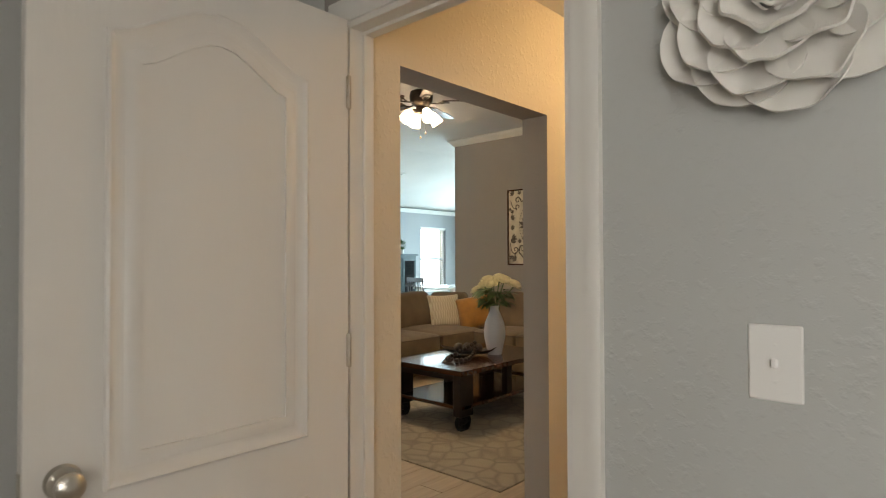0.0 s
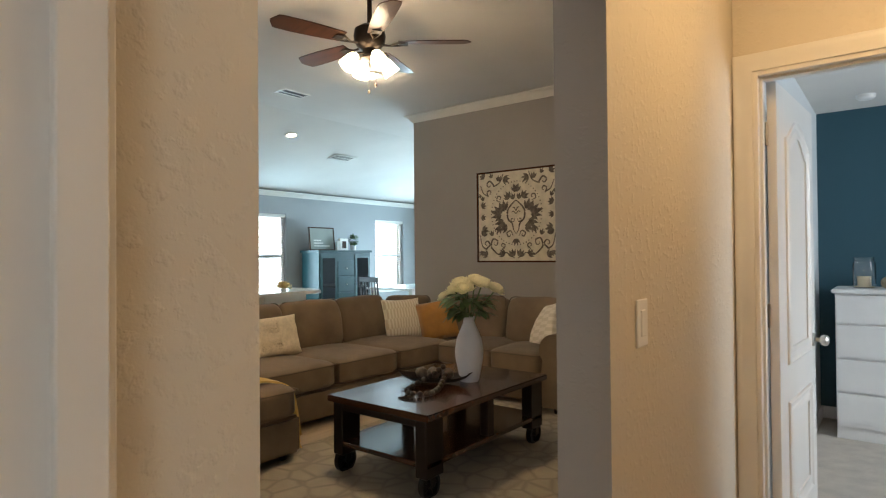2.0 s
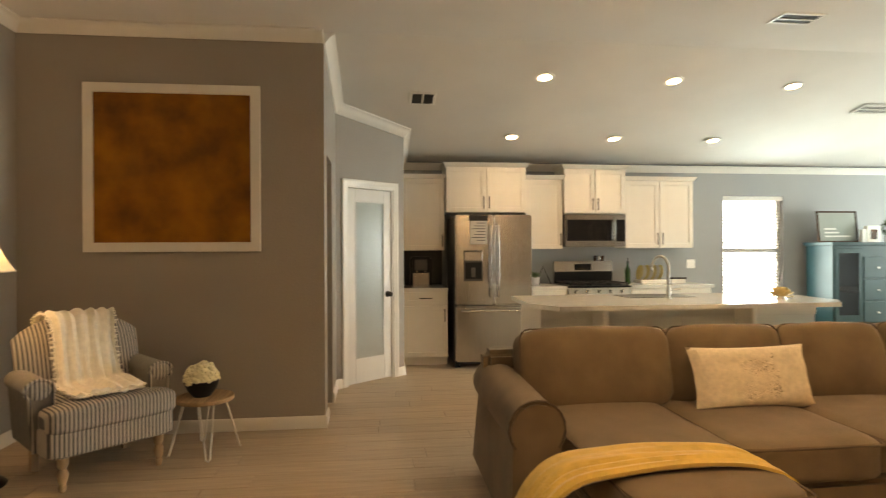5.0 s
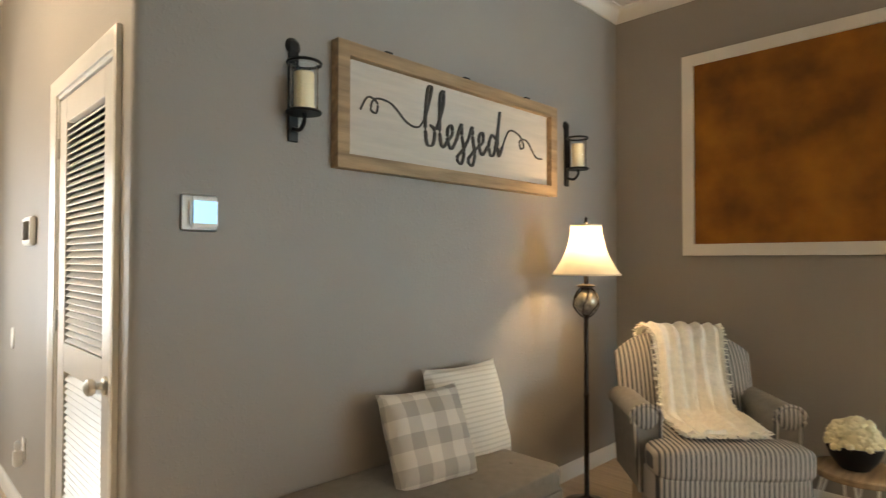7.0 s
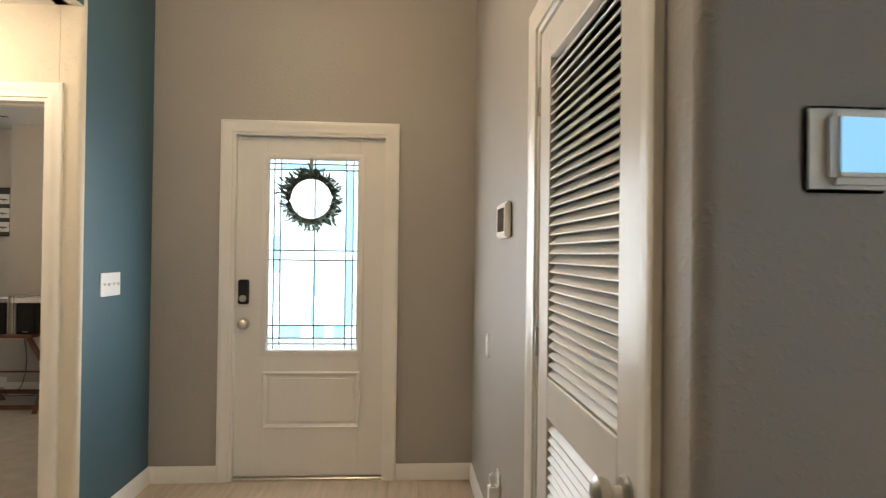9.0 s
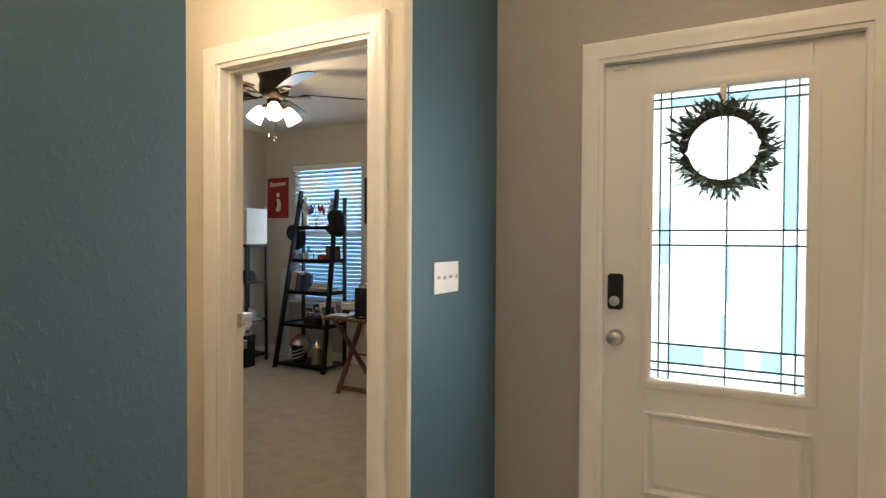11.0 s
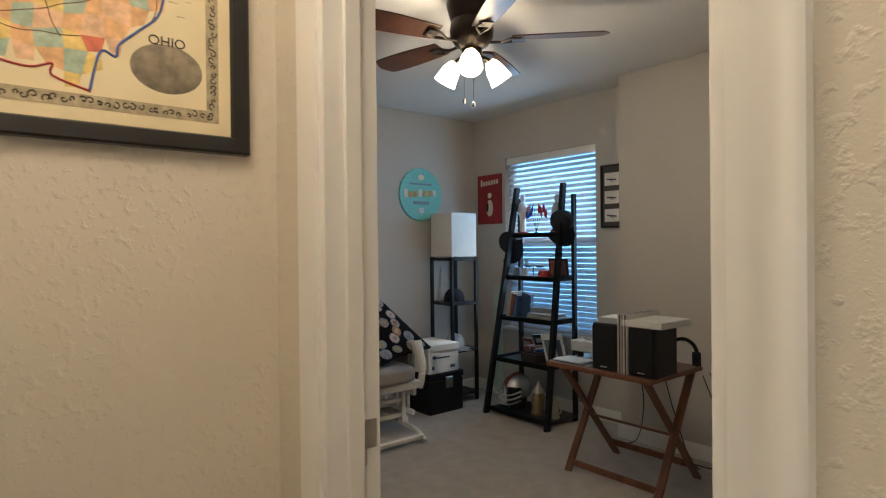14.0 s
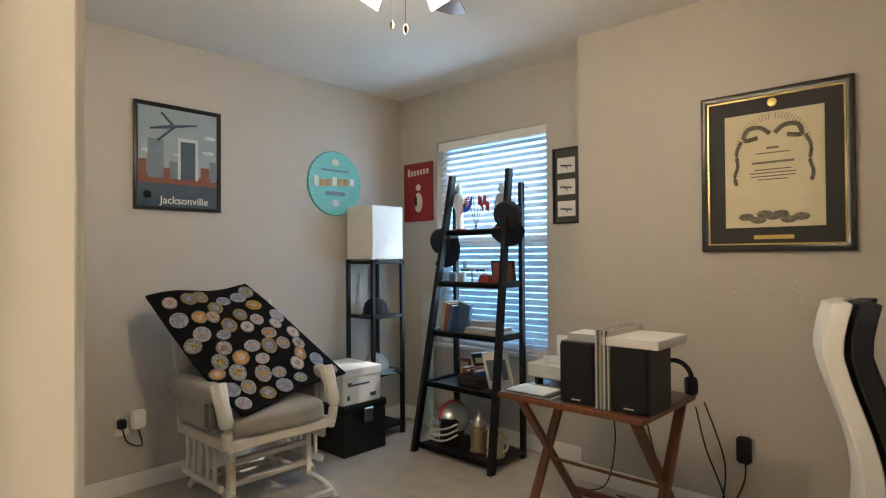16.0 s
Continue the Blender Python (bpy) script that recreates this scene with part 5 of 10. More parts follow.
# ceiling fans
def ceiling_fan(name, label, place, ceiling, blades, lights, drop, radius, hug=False, first=0.0):
    """place: on the axis, at the blades' height. ceiling: height of the ceiling above that."""
    f = thing(name, label, "ceiling fan", place)
    top = ceiling
    part("canopy", lathe(bm_new(), [(0.0, top), (0.075, top), (0.07, top - 0.03), (0.03, top - 0.055), (0.016, top - 0.06), (0.016, 0.10)] if not hug else [(0.0, top), (0.115, top), (0.12, top - 0.02), (0.115, top - 0.045), (0.095, 0.09)], 28), M_BRONZE, f)
    part("motor", lathe(bm_new(), [(0.016, 0.13), (0.06, 0.125), (0.098, 0.10), (0.105, 0.06), (0.10, 0.02), (0.08, -0.01), (0.05, -0.03), (0.045, -0.07), (0.06, -0.09), (0.0, -0.10)], 32), M_BRONZE, f)
    M_BL = material(name + "_blade_wood", (0.065, 0.024, 0.011), 0.3, vary=0.35, scale=3, stretch=(1, 10, 10), coat=0.2)
    for k in range(5):
        a = first + 72 * k
        m = pose(0, 0, 0, 0, 0, a)
        bm = bm_new()
        n = 14
        cols = []
        for i in range(n + 1):
            t = i / n
            x = 0.19 + (radius - 0.19) * t
            w = (0.052 + 0.018 * math.sin(t * math.pi * 0.75)) * (1 if t < 0.9 else math.sqrt(max(0.02, 1 - ((t - 0.9) / 0.1) ** 2)))
            cols.append([bm.verts.new((x, s * w, 0.014 + dz + s * w * 0.2)) for s in (-1, 1) for dz in (0.0, 0.006)])
        for p, q in zip(cols, cols[1:]):
            for i0, i1 in ((0, 1), (1, 3), (3, 2), (2, 0)):
                bm.faces.new((p[i0], p[i1], q[i1], q[i0]))
        bm.faces.new([cols[0][i] for i in (0, 1, 3, 2)])
        bm.faces.new([cols[-1][i] for i in (0, 1, 3, 2)])
        bm.transform(m)
        b = part("blade", bm, M_BL, f, "dark walnut blade")
        bm = tube(bm_new(), [(0.08, 0, 0.0), (0.14, 0.0, -0.004), (0.19, 0.03, 0.008), (0.235, 0.022, 0.011)], 0.007, 6)
        tube(bm, [(0.14, 0.0, -0.004), (0.19, -0.03, 0.003), (0.235, -0.022, 0.006)], 0.007, 6)
        box(bm, 0.19, -0.034, 0.004, 0.25, 0.034, 0.010, 0.002)
        bm.transform(m)
        part("blade_iron", bm, M_BRONZE, b)
    for k in range(lights):
        a = radians(first + 30 + 360 * k / lights)
        d = Vector((math.cos(a), math.sin(a), 0))
        arm = part("light_arm", tube(bm_new(), catmull([d * 0.03 + Vector((0, 0, -0.06)), d * 0.075 + Vector((0, 0, -0.065)), d * 0.10 + Vector((0, 0, -0.085))], 4), 0.010, 8), M_BRONZE, f)
        m = Matrix.Translation(d * 0.095 + Vector((0, 0, -0.075))) @ Vector((0, 0, -1)).rotation_difference((d * 0.75 + Vector((0, 0, -1))).normalized()).to_matrix().to_4x4()
        sh = part("glass_shade", lathe(bm_new(), [(0.020, 0), (0.030, -0.012), (0.044, -0.045), (0.050, -0.080), (0.056, -0.112), (0.052, -0.112), (0.040, -0.060), (0.0, -0.045)], 20, m), M_BULB, arm, "lit frosted glass shade")
    for dx, ln in ((-0.03, drop), (0.035, drop - 0.03)):
        part("pull_chain", tube(bm_new(), [(dx, 0.02, -0.09), (dx, 0.02, -ln)], 0.0010, 5), M_BRONZE, f)
        part("pull_knob", lathe(bm_new(), [(0, 0.012), (0.007, 0.006), (0.008, -0.006), (0.004, -0.016), (0, -0.018)], 10, pose(dx, 0.02, -ln)), M_BRONZE, f)
    return f


ceiling_fan("ceiling_fan", "dark bronze ceiling fan with walnut blades and four lit glass shades", pose(-3.56, 3.68, 2.70), HC - 2.70, 5, 4, 0.29, 0.66, first=38)
ceiling_fan("ceiling_fan", "dark low-profile ceiling fan with three lit glass shades in the office", pose(0.38, -4.10, 2.30), 2.50 - 2.30, 5, 3, 0.30, 0.64, hug=True, first=225)

# carved wall panel
M_PANELBG = material("whitewashed_panel", (0.68, 0.62, 0.50), 0.75, vary=0.12, scale=14)
M_PANELREL = material("worn_dark_relief", (0.075, 0.055, 0.042), 0.75, second=(0.20, 0.165, 0.13), scale=30)
pn = thing("carved_wall_panel", "square whitewashed wall panel with dark scrolled relief in a thin wooden frame", "wall art", pose(-4.11, YP, 1.75, 0, 0, 180))
part("board", bx(-0.495, 0.004, -0.495, 0.495, 0.018, 0.495), M_PANELBG, pn)
bm = bm_new()
sweep(bm, panel_ring(-0.505, 0.505, -0.505, 0.505), [(0, 0), (0, 0.032), (0.018, 0.032), (0.018, 0)], lambda a, b, h: Vector((a, h, b)), closed=True)
part("frame", bm, M_TABLE, pn, "thin dark wooden frame")


def scroll(bm, pts, w0, y=0.021):
    """A flat tapering scroll on the panel."""
    line = catmull([(p[0], 0, p[1]) for p in pts], 6)
    n = len(line)
    tube(bm, [Vector((p.x, y - 0.004, p.z)) for p in line], w0, 6, taper=[max(0.15, math.sin(math.pi * min(1, 0.12 + 0.88 * i / n)) ** 0.8) for i in range(n)])


def acanthus(bm, p, deg, ln, k=5, w=0.30, spread=26):
    """A fan of pointed leaves, raised a little off the panel."""
    for i in range(k):
        o = i - (k - 1) / 2
        a = radians(deg + spread * o)
        l = ln * (1 - 0.13 * abs(o))
        u, n = Vector((math.cos(a), 0, math.sin(a))), Vector((-math.sin(a), 0, math.cos(a)))
        c = Vector((p[0], 0.0185, p[1]))
        ring = [bm.verts.new(c + u * l * t + n * l * w * h) for t, h in ((0.1, 0), (0.35, 0.42), (0.62, 0.5), (1, 0.06), (0.66, -0.46), (0.36, -0.4))]
        ridge = bm.verts.new(c + u * l * 0.55 + Vector((0, 0.006, 0)))
        for x, y in zip(ring, ring[1:] + ring[:1]):
            bm.faces.new((x, y, ridge))


def spiral(c, r, turn, start):
    """Points that curl into a centre."""
    return [(c[0] + r * (1 - f * 0.8) * math.cos(radians(start + turn * f)), c[1] + r * (1 - f * 0.8) * math.sin(radians(start + turn * f))) for f in (0, 0.2, 0.4, 0.6, 0.8, 1.0)]


for sx in (-1, 1):
    for nm in ("heart", "leaves", "upper", "lower"):
        bm = bm_new()
        P = lambda *ps: [(sx * a, b) for a, b in ps]
        D = lambda deg: deg if sx > 0 else 180 - deg
        if nm == "heart":
            scroll(bm, P((0.0, 0.17), (0.05, 0.13), (0.105, 0.06), (0.10, -0.03), (0.05, -0.08), (0.03, -0.15), (0.0, -0.20)), 0.011)
            scroll(bm, P(*spiral((0.045, -0.04), 0.032, 420, 150)), 0.006)
            scroll(bm, P((0.0, 0.02), (0.03, 0.05), (0.055, 0.04)), 0.007)
            scroll(bm, P((0.0, 0.05), (0.02, 0.09), (0.045, 0.09)), 0.007)
            scroll(bm, P(*spiral((0.085, -0.20), 0.05, -430, 200)), 0.009)
            acanthus(bm, (0.0, -0.24), D(-75), 0.09, 3)
        elif nm == "leaves":
            for (x, z), a, l, k in (((0.13, 0.05), 62, 0.15, 4), ((0.17, 0.02), 15, 0.17, 5), ((0.14, -0.05), -28, 0.15, 4), ((0.10, -0.12), -5, 0.12, 4), ((0.07, 0.19), 40, 0.11, 4), ((0.0, 0.25), 72, 0.11, 3), ((0.03, 0.17), 75, 0.09, 3), ((0.20, -0.10), -62, 0.11, 3)):
                acanthus(bm, (sx * x, z), D(a), l, k)
            scroll(bm, P(*spiral((0.21, 0.20), 0.045, 400, 250)), 0.008)
        elif nm == "upper":
            scroll(bm, P((0.16, 0.47), (0.20, 0.38), (0.28, 0.34), *spiral((0.34, 0.36), 0.05, -400, 180)), 0.010)
            scroll(bm, P((0.46, 0.36), (0.42, 0.27), (0.36, 0.24), *spiral((0.34, 0.27), 0.04, 380, 300)), 0.009)
            for (x, z), a, l, k in (((0.17, 0.42), 200, 0.11, 4), ((0.22, 0.38), 100, 0.09, 4), ((0.40, 0.44), 35, 0.09, 4), ((0.44, 0.24), 5, 0.06, 3), ((0.46, 0.12), 160, 0.09, 4), ((0.42, 0.18), 70, 0.07, 3), ((0.30, 0.43), 60, 0.07, 3)):
                acanthus(bm, (sx * x, z), D(a), l, k)
        else:
            scroll(bm, P((0.02, -0.46), (0.12, -0.40), (0.22, -0.42), (0.30, -0.36), *spiral((0.27, -0.29), 0.06, 430, 330)), 0.010)
            scroll(bm, P((0.47, -0.20), (0.44, -0.32), (0.38, -0.36), *spiral((0.38, -0.30), 0.05, -400, 270)), 0.010)
            scroll(bm, P((0.22, -0.42), (0.16, -0.34), *spiral((0.17, -0.32), 0.035, -380, 250)), 0.008)
            for (x, z), a, l, k in (((0.03, -0.45), 62, 0.11, 4), ((0.14, -0.43), 30, 0.10, 4), ((0.36, -0.43), 20, 0.10, 4), ((0.42, -0.38), -40, 0.08, 3), ((0.45, -0.14), 190, 0.11, 5), ((0.43, -0.22), 110, 0.09, 4), ((0.46, 0.0), 185, 0.08, 4), ((0.30, -0.22), 70, 0.08, 3)):
                acanthus(bm, (sx * x, z), D(a), l, k)
        part("scroll_relief", bm, M_PANELREL, pn, "dark scrolled relief")
bm = bm_new()
for i in range(54):
    a = 2 * math.pi * i / 54
    bmesh.ops.create_icosphere(bm, subdivisions=1, radius=0.0075, matrix=Matrix.Translation((0.315 * math.cos(a), 0.019, 0.03 + 0.345 * math.sin(a))))
part("dot_border", bm, M_PANELREL, pn)

# nook: canvas, lamp, armchair, side table
ca = thing("framed_canvas", "large square rust-brown canvas in a flat white frame", "painting", pose(XN, 0.258, 1.995, 0, 0, -90))
part("canvas", bx(-0.56, 0.006, -0.56, 0.56, 0.022, 0.56), M_RUST, ca, "mottled rust-brown canvas")
bm = bm_new()
sweep(bm, panel_ring(-0.635, 0.635, -0.628, 0.628), [(0, 0), (0, 0.030), (0.003, 0.033), (0.068, 0.033), (0.071, 0.03), (0.071, 0)], lambda a, b, h: Vector((a, h, b)), closed=True)
part("frame", bm, M_TRIM, ca, "flat white frame")

fl = thing("floor_lamp", "dark bronze floor lamp with a cream bell shade, lit", "floor lamp", pose(-5.62, -0.54, 0))
part("base", lathe(bm_new(), [(0, 0), (0.135, 0), (0.138, 0.012), (0.12, 0.03), (0.10, 0.036), (0.05, 0.05), (0.02, 0.065), (0.014, 0.07)], 36), M_BRONZE, fl)
part("pole", lathe(bm_new(), [(0.0135, 0.06), (0.0135, 0.60), (0.016, 0.605), (0.016, 0.615), (0.0125, 0.62), (0.0125, 1.02), (0.022, 1.03), (0.012, 1.04)], 16), M_BRONZE, fl)
part("glass_font", lathe(bm_new(), [(0.012, 1.04), (0.03, 1.05), (0.062, 1.09), (0.068, 1.115), (0.055, 1.15), (0.03, 1.175), (0.012, 1.185)], 10), material("crackled_glass_ball", (0.35, 0.33, 0.30), 0.12, metal=0.5, vary=0.4, scale=30), fl, "faceted glass ball")
bm = lathe(bm_new(), [(0.012, 1.18), (0.05, 1.195), (0.052, 1.20), (0.014, 1.21), (0.012, 1.27), (0.02, 1.275), (0.02, 1.33), (0, 1.335)], 20)
part("socket", bm, M_BRONZE, fl)
for k in range(6):
    a0 = 2 * math.pi * k / 6
    part("cage_bar", tube(bm_new(), [((0.02 + 0.055 * math.sin(math.pi * i / 8)) * math.cos(a0 + i * 0.12), (0.02 + 0.055 * math.sin(math.pi * i / 8)) * math.sin(a0 + i * 0.12), 1.03 + 0.165 * i / 8) for i in range(9)], 0.004, 5), M_BRONZE, fl)
bm = bm_new()
prof = []
for i in range(13):
    t = i / 12
    prof.append((0.082 + 0.098 * (1 - t) ** 2.0, 1.26 + 0.265 * t))
seg = 32
rings = [[bm.verts.new(((r * (1 + 0.02 * abs(math.sin(4 * a)))) * math.cos(a), (r * (1 + 0.02 * abs(math.sin(4 * a)))) * math.sin(a), z)) for a in [2 * math.pi * k / seg for k in range(seg)]] for r, z in prof]
for a, b in zip(rings, rings[1:]):
    for k in range(seg):
        bm.faces.new((a[k], a[(k + 1) % seg], b[(k + 1) % seg], b[k]))
sh = part("shade", bm, M_LAMPSHADE, fl, "cream bell shade glowing warmly")
bm = bm_new()
for r, z in ((prof[0][0] * 1.01, prof[0][1]), (prof[-1][0] * 1.01, prof[-1][1])):
    tube(bm, [(r * math.cos(2 * math.pi * k / 32), r * math.sin(2 * math.pi * k / 32), z) for k in range(32)], 0.005, 6, closed=True)
part("trim", bm, M_CREAMCLOTH, sh)
part("finial", lathe(bm_new(), [(0.004, 1.33), (0.004, 1.53), (0.012, 1.54), (0.008, 1.555), (0.010, 1.565), (0, 1.575)], 10), M_BRONZE, fl)

arm = thing("armchair", "grey ticking-striped wing armchair with turned wooden legs", "armchair", pose(-5.875, -0.01, 0, 0, 0, 134))
M_TICKX = striped("ticking_stripe", (0.47, 0.43, 0.38), (0.11, 0.105, 0.11), 0, 0.022, 0.44)
M_ARMGREY = material("plain_grey_cloth", (0.24, 0.225, 0.205), 0.9, vary=0.08, scale=30, bump=0.4, bump_scale=400)
part("seat_base", cushion(bm_new(), 0.72, 0.64, 0.17, Matrix.Translation((0, -0.02, 0.285)), 12, 0.0, 0.002), M_TICKX, arm)
part("seat_cushion", cushion(cushion(bm_new(), 0.56, 0.60, 0.15, Matrix.Translation((0, -0.02, 0.415)), 6, 0.30, 0.004, 1.0, 16), 0.73, 0.22, 0.15, Matrix.Translation((0, -0.245, 0.413)), 6, 0.12, 0.003, 2.0, 16), M_TICKX, arm)
bm = bm_new()
n, k = 20, 10
front, back = [], []
for i in range(n + 1):
    u = i / n * 2 - 1
    topz = 0.94 - 0.12 * abs(u) ** 3.0
    f, b = [], []
    for j in range(k + 1):
        v = j / k
        z = 0.34 + (topz - 0.34) * v
        x = 0.375 * u * (1 - 0.05 * (1 - v))
        yy = 0.20 + 0.15 * v - 0.04 * abs(u) ** 3 * (1 if v > 0.3 else 0.4)
        edge = (1 - abs(u) ** 6) * (1 - v ** 8)
        f.append(bm.verts.new((x, yy - 0.085 * edge, z)))
        b.append(bm.verts.new((x, yy + 0.07 * edge + 0.005, z)))
    front.append(f)
    back.append(b)
for i in range(n):
    for j in range(k):
        bm.faces.new((front[i][j], front[i + 1][j], front[i + 1][j + 1], front[i][j + 1]))
        bm.faces.new((back[i][j], back[i][j + 1], back[i + 1][j + 1], back[i + 1][j]))
    bm.faces.new((front[i][k], front[i + 1][k], back[i + 1][k], back[i][k]))
    bm.faces.new((front[i][0], back[i][0], back[i + 1][0], front[i + 1][0]))
for i in (0, n):
    for j in range(k):
        bm.faces.new((front[i][j], front[i][j + 1], back[i][j + 1], back[i][j]))
part("backrest", bm, M_TICKX, arm)
for s in (-1, 1):
    prof = [(s * 0.27, 0.22)] + [(s * (0.345 + 0.075 * math.cos(radians(205 - 250 * q / 10))), 0.575 + 0.06 * math.sin(radians(205 - 250 * q / 10))) for q in range(11)] + [(s * 0.375, 0.22)]
    bm = bm_new()
    rings = [[bm.verts.new((p[0], y, p[1] + dz)) for p in prof] for y, dz in ((-0.14, 0), (-0.02, 0.004), (0.16, 0.01), (0.26, 0.012))]
    for a, b in zip(rings, rings[1:]):
        for i in range(len(prof)):
            bm.faces.new((a[i], a[(i + 1) % len(prof)], b[(i + 1) % len(prof)], b[i]))
    bm.faces.new(rings[0])
    bm.faces.new(rings[-1][::-1])
    a_ = part("arm", bm, M_ARMGREY, arm, "plain grey upholstered arm")
    part("arm_front", tube(bm_new(), [Vector((p[0], -0.142, p[1])) for p in prof], 0.010, 6), M_TICKX, a_)
    part("arm_scroll", lathe(bm_new(), [(0.0, 0.012), (0.03, 0.012), (0.05, 0.006), (0.058, 0.0)], 16, pose(s * 0.345, -0.14, 0.575, 90)), M_TICKX, a_)
for x, y in ((-0.27, -0.27), (0.27, -0.27)):
    part("leg", lathe(bm_new(), [(0.014, 0), (0.02, 0.01), (0.022, 0.03), (0.016, 0.045), (0.024, 0.07), (0.030, 0.10), (0.024, 0.125), (0.018, 0.135), (0.028, 0.15), (0.032, 0.20)], 16, pose(x, y, 0)), M_RAWWOOD, arm, "turned pale wooden leg")
for x in (-0.27, 0.27):
    part("leg", bx(x - 0.022, 0.22, 0, x + 0.022, 0.265, 0.21, 0.004), M_RAWWOOD, arm)
bm = bm_new()
for i in range(34):
    x = -0.32 + 0.64 * i / 33
    bmesh.ops.create_icosphere(bm, subdivisions=1, radius=0.0055, matrix=Matrix.Translation((x, -0.331, 0.212)))
part("nailheads", bm, M_NICKEL, arm, "row of nailhead trim")
tw = thing("plush_throw", "cream plush throw draped over the armchair back", "throw", arm.matrix_world.copy())
line = catmull([(0, 0.42, 0.62), (0, 0.425, 0.80), (0, 0.40, 0.925), (0, 0.32, 0.972), (0, 0.235, 0.945), (0, 0.20, 0.86), (0, 0.155, 0.70), (0, 0.09, 0.56), (0, 0.0, 0.535), (0, -0.12, 0.53), (0, -0.24, 0.525)], 5)
part("cloth", cloth_strip(bm_new(), line, lambda f: 0.42 - 0.06 * f + 0.03 * math.sin(9 * f), 0.022, (1, 0, 0), 0.020, 26, 4.0, 12.0), M_CREAMKNIT, tw)
rr = random.Random(33)
bm = bm_new()
for i in range(46):
    x = -0.18 + 0.36 * i / 45
    tube(bm, [(x, -0.235, 0.525), (x + rr.uniform(-0.006, 0.006), -0.255, 0.524), (x + rr.uniform(-0.012, 0.012), -0.272, 0.517)], 0.004, 4)
part("fringe", bm, M_CREAMKNIT, tw, "soft ragged fringe")
bm = bm_new()
for s in (-1, 1):
    for p, f in [(p, i / (len(line) - 1)) for i, p in enumerate(line)]:
        hw = (0.42 - 0.06 * f + 0.03 * math.sin(9 * f)) / 2
        for q in range(3):
            e = Vector((s * (hw + rr.uniform(0.008, 0.028)), p.y + rr.uniform(-0.02, 0.02), p.z + rr.uniform(-0.012, 0.012)))
            tube(bm, [Vector((s * (hw - 0.01), p.y, p.z)), e], 0.006, 4, taper=[1, 0.4])
tagged(part("edge_ruffle", bm, M_CREAMKNIT, tw), "ragged plush edge", kind="stuff")

st = thing("side_table", "small round wooden side table on white hairpin legs", "side table", pose(-6.08, 0.60, 0))
part("tabletop", lathe(bm_new(), [(0, 0.355), (0.185, 0.355), (0.19, 0.36), (0.19, 0.378), (0.185, 0.383), (0, 0.383)], 36), M_OAKFRAME, st)
for k in range(4):
    a = radians(20 + 90 * k)
    d, s = Vector((math.cos(a), math.sin(a), 0)), Vector((-math.sin(a), math.cos(a), 0))
    part("hairpin_leg", tube(bm_new(), [d * 0.13 + s * 0.045 + Vector((0, 0, 0.355)), d * 0.225 + s * 0.012 + Vector((0, 0, 0.012)), d * 0.23 + Vector((0, 0, 0.006)), d * 0.225 - s * 0.012 + Vector((0, 0, 0.012)), d * 0.13 - s * 0.045 + Vector((0, 0, 0.355))], 0.006, 6), M_TRIM, st, "white bent-rod leg")
fp = thing("flower_bowl", "black bowl with a dome of white flowers on the side table", "flower bowl", pose(-6.08, 0.58, 0.383))
part("bowl", lathe(bm_new(), [(0, 0), (0.055, 0), (0.06, 0.004), (0.095, 0.05), (0.112, 0.095), (0.112, 0.11), (0.10, 0.11), (0.085, 0.05)], 28), M_BLACKPAINT, fp, "black bowl")
bm = bm_new()
lathe(bm, [(0, 0.115 + 0.098), (0.04, 0.115 + 0.089), (0.07, 0.115 + 0.068), (0.09, 0.115 + 0.038), (0.098, 0.112), (0.09, 0.10)], 24)
rr = random.Random(21)
for i in range(120):
    z = rr.uniform(-0.12, 1)
    a = i * 2.39996
    d = Vector((math.sqrt(1 - z * z) * math.cos(a), math.sqrt(1 - z * z) * math.sin(a), z))
    bmesh.ops.create_icosphere(bm, subdivisions=1, radius=rr.uniform(0.013, 0.022), matrix=Matrix.Translation(d * rr.uniform(0.098, 0.112) + Vector((0, 0, 0.115))))
part("flower_dome", bm, M_PETAL, fp, "dome of small white flowers")

# storage bench with pillows
be = thing("storage_bench", "long grey tufted linen storage bench against the wall", "bench", pose(-4.32, -0.545, 0))
part("body", bx(-0.66, -0.285, 0.015, 0.66, 0.285, 0.37, 0.012, 2), M_GREYBENCH, be)
lid = part("lid", cushion(bm_new(), 1.34, 0.58, 0.09, Matrix.Translation((0, 0, 0.412)), 14, 0.10, 0.002, 0.5, 22), M_GREYBENCH, be)
for i in range(5):
    for j in (-1, 1):
        part("tuft_button", lathe(bm_new(), [(0.0, 0.006), (0.010, 0.005), (0.013, 0)], 10, pose(-0.52 + 0.26 * i + 0.0, j * 0.11, 0.459)), M_ARMGREY, lid)
for x in (-0.6, 0.6):
    for y in (-0.24, 0.24):
        part("foot", bx(x - 0.025, y - 0.025, 0, x + 0.025, y + 0.025, 0.016), M_TABLELEG, be)
M_CHECKP = gingham("buffalo_check", (0.74, 0.71, 0.66), (0.42, 0.40, 0.37), 0.125)
M_RIB = striped("ribbed_cream", (0.76, 0.72, 0.65), (0.64, 0.60, 0.53), 1, 0.022, 0.35)
throw_pillow("grey and white buffalo-check pillow standing on the bench", pose(-4.50, -0.60, 0.605, 0, 0, 172) @ pose(0, 0, 0, 66), 0.41, 0.41, 0.15, M_CHECKP, 6.0)
throw_pillow("cream ribbed pillow standing against the wall on the bench", pose(-4.84, -0.69, 0.625, 0, 0, 176) @ pose(0, 0, 0, 74), 0.46, 0.46, 0.14, M_RIB, 7.0)

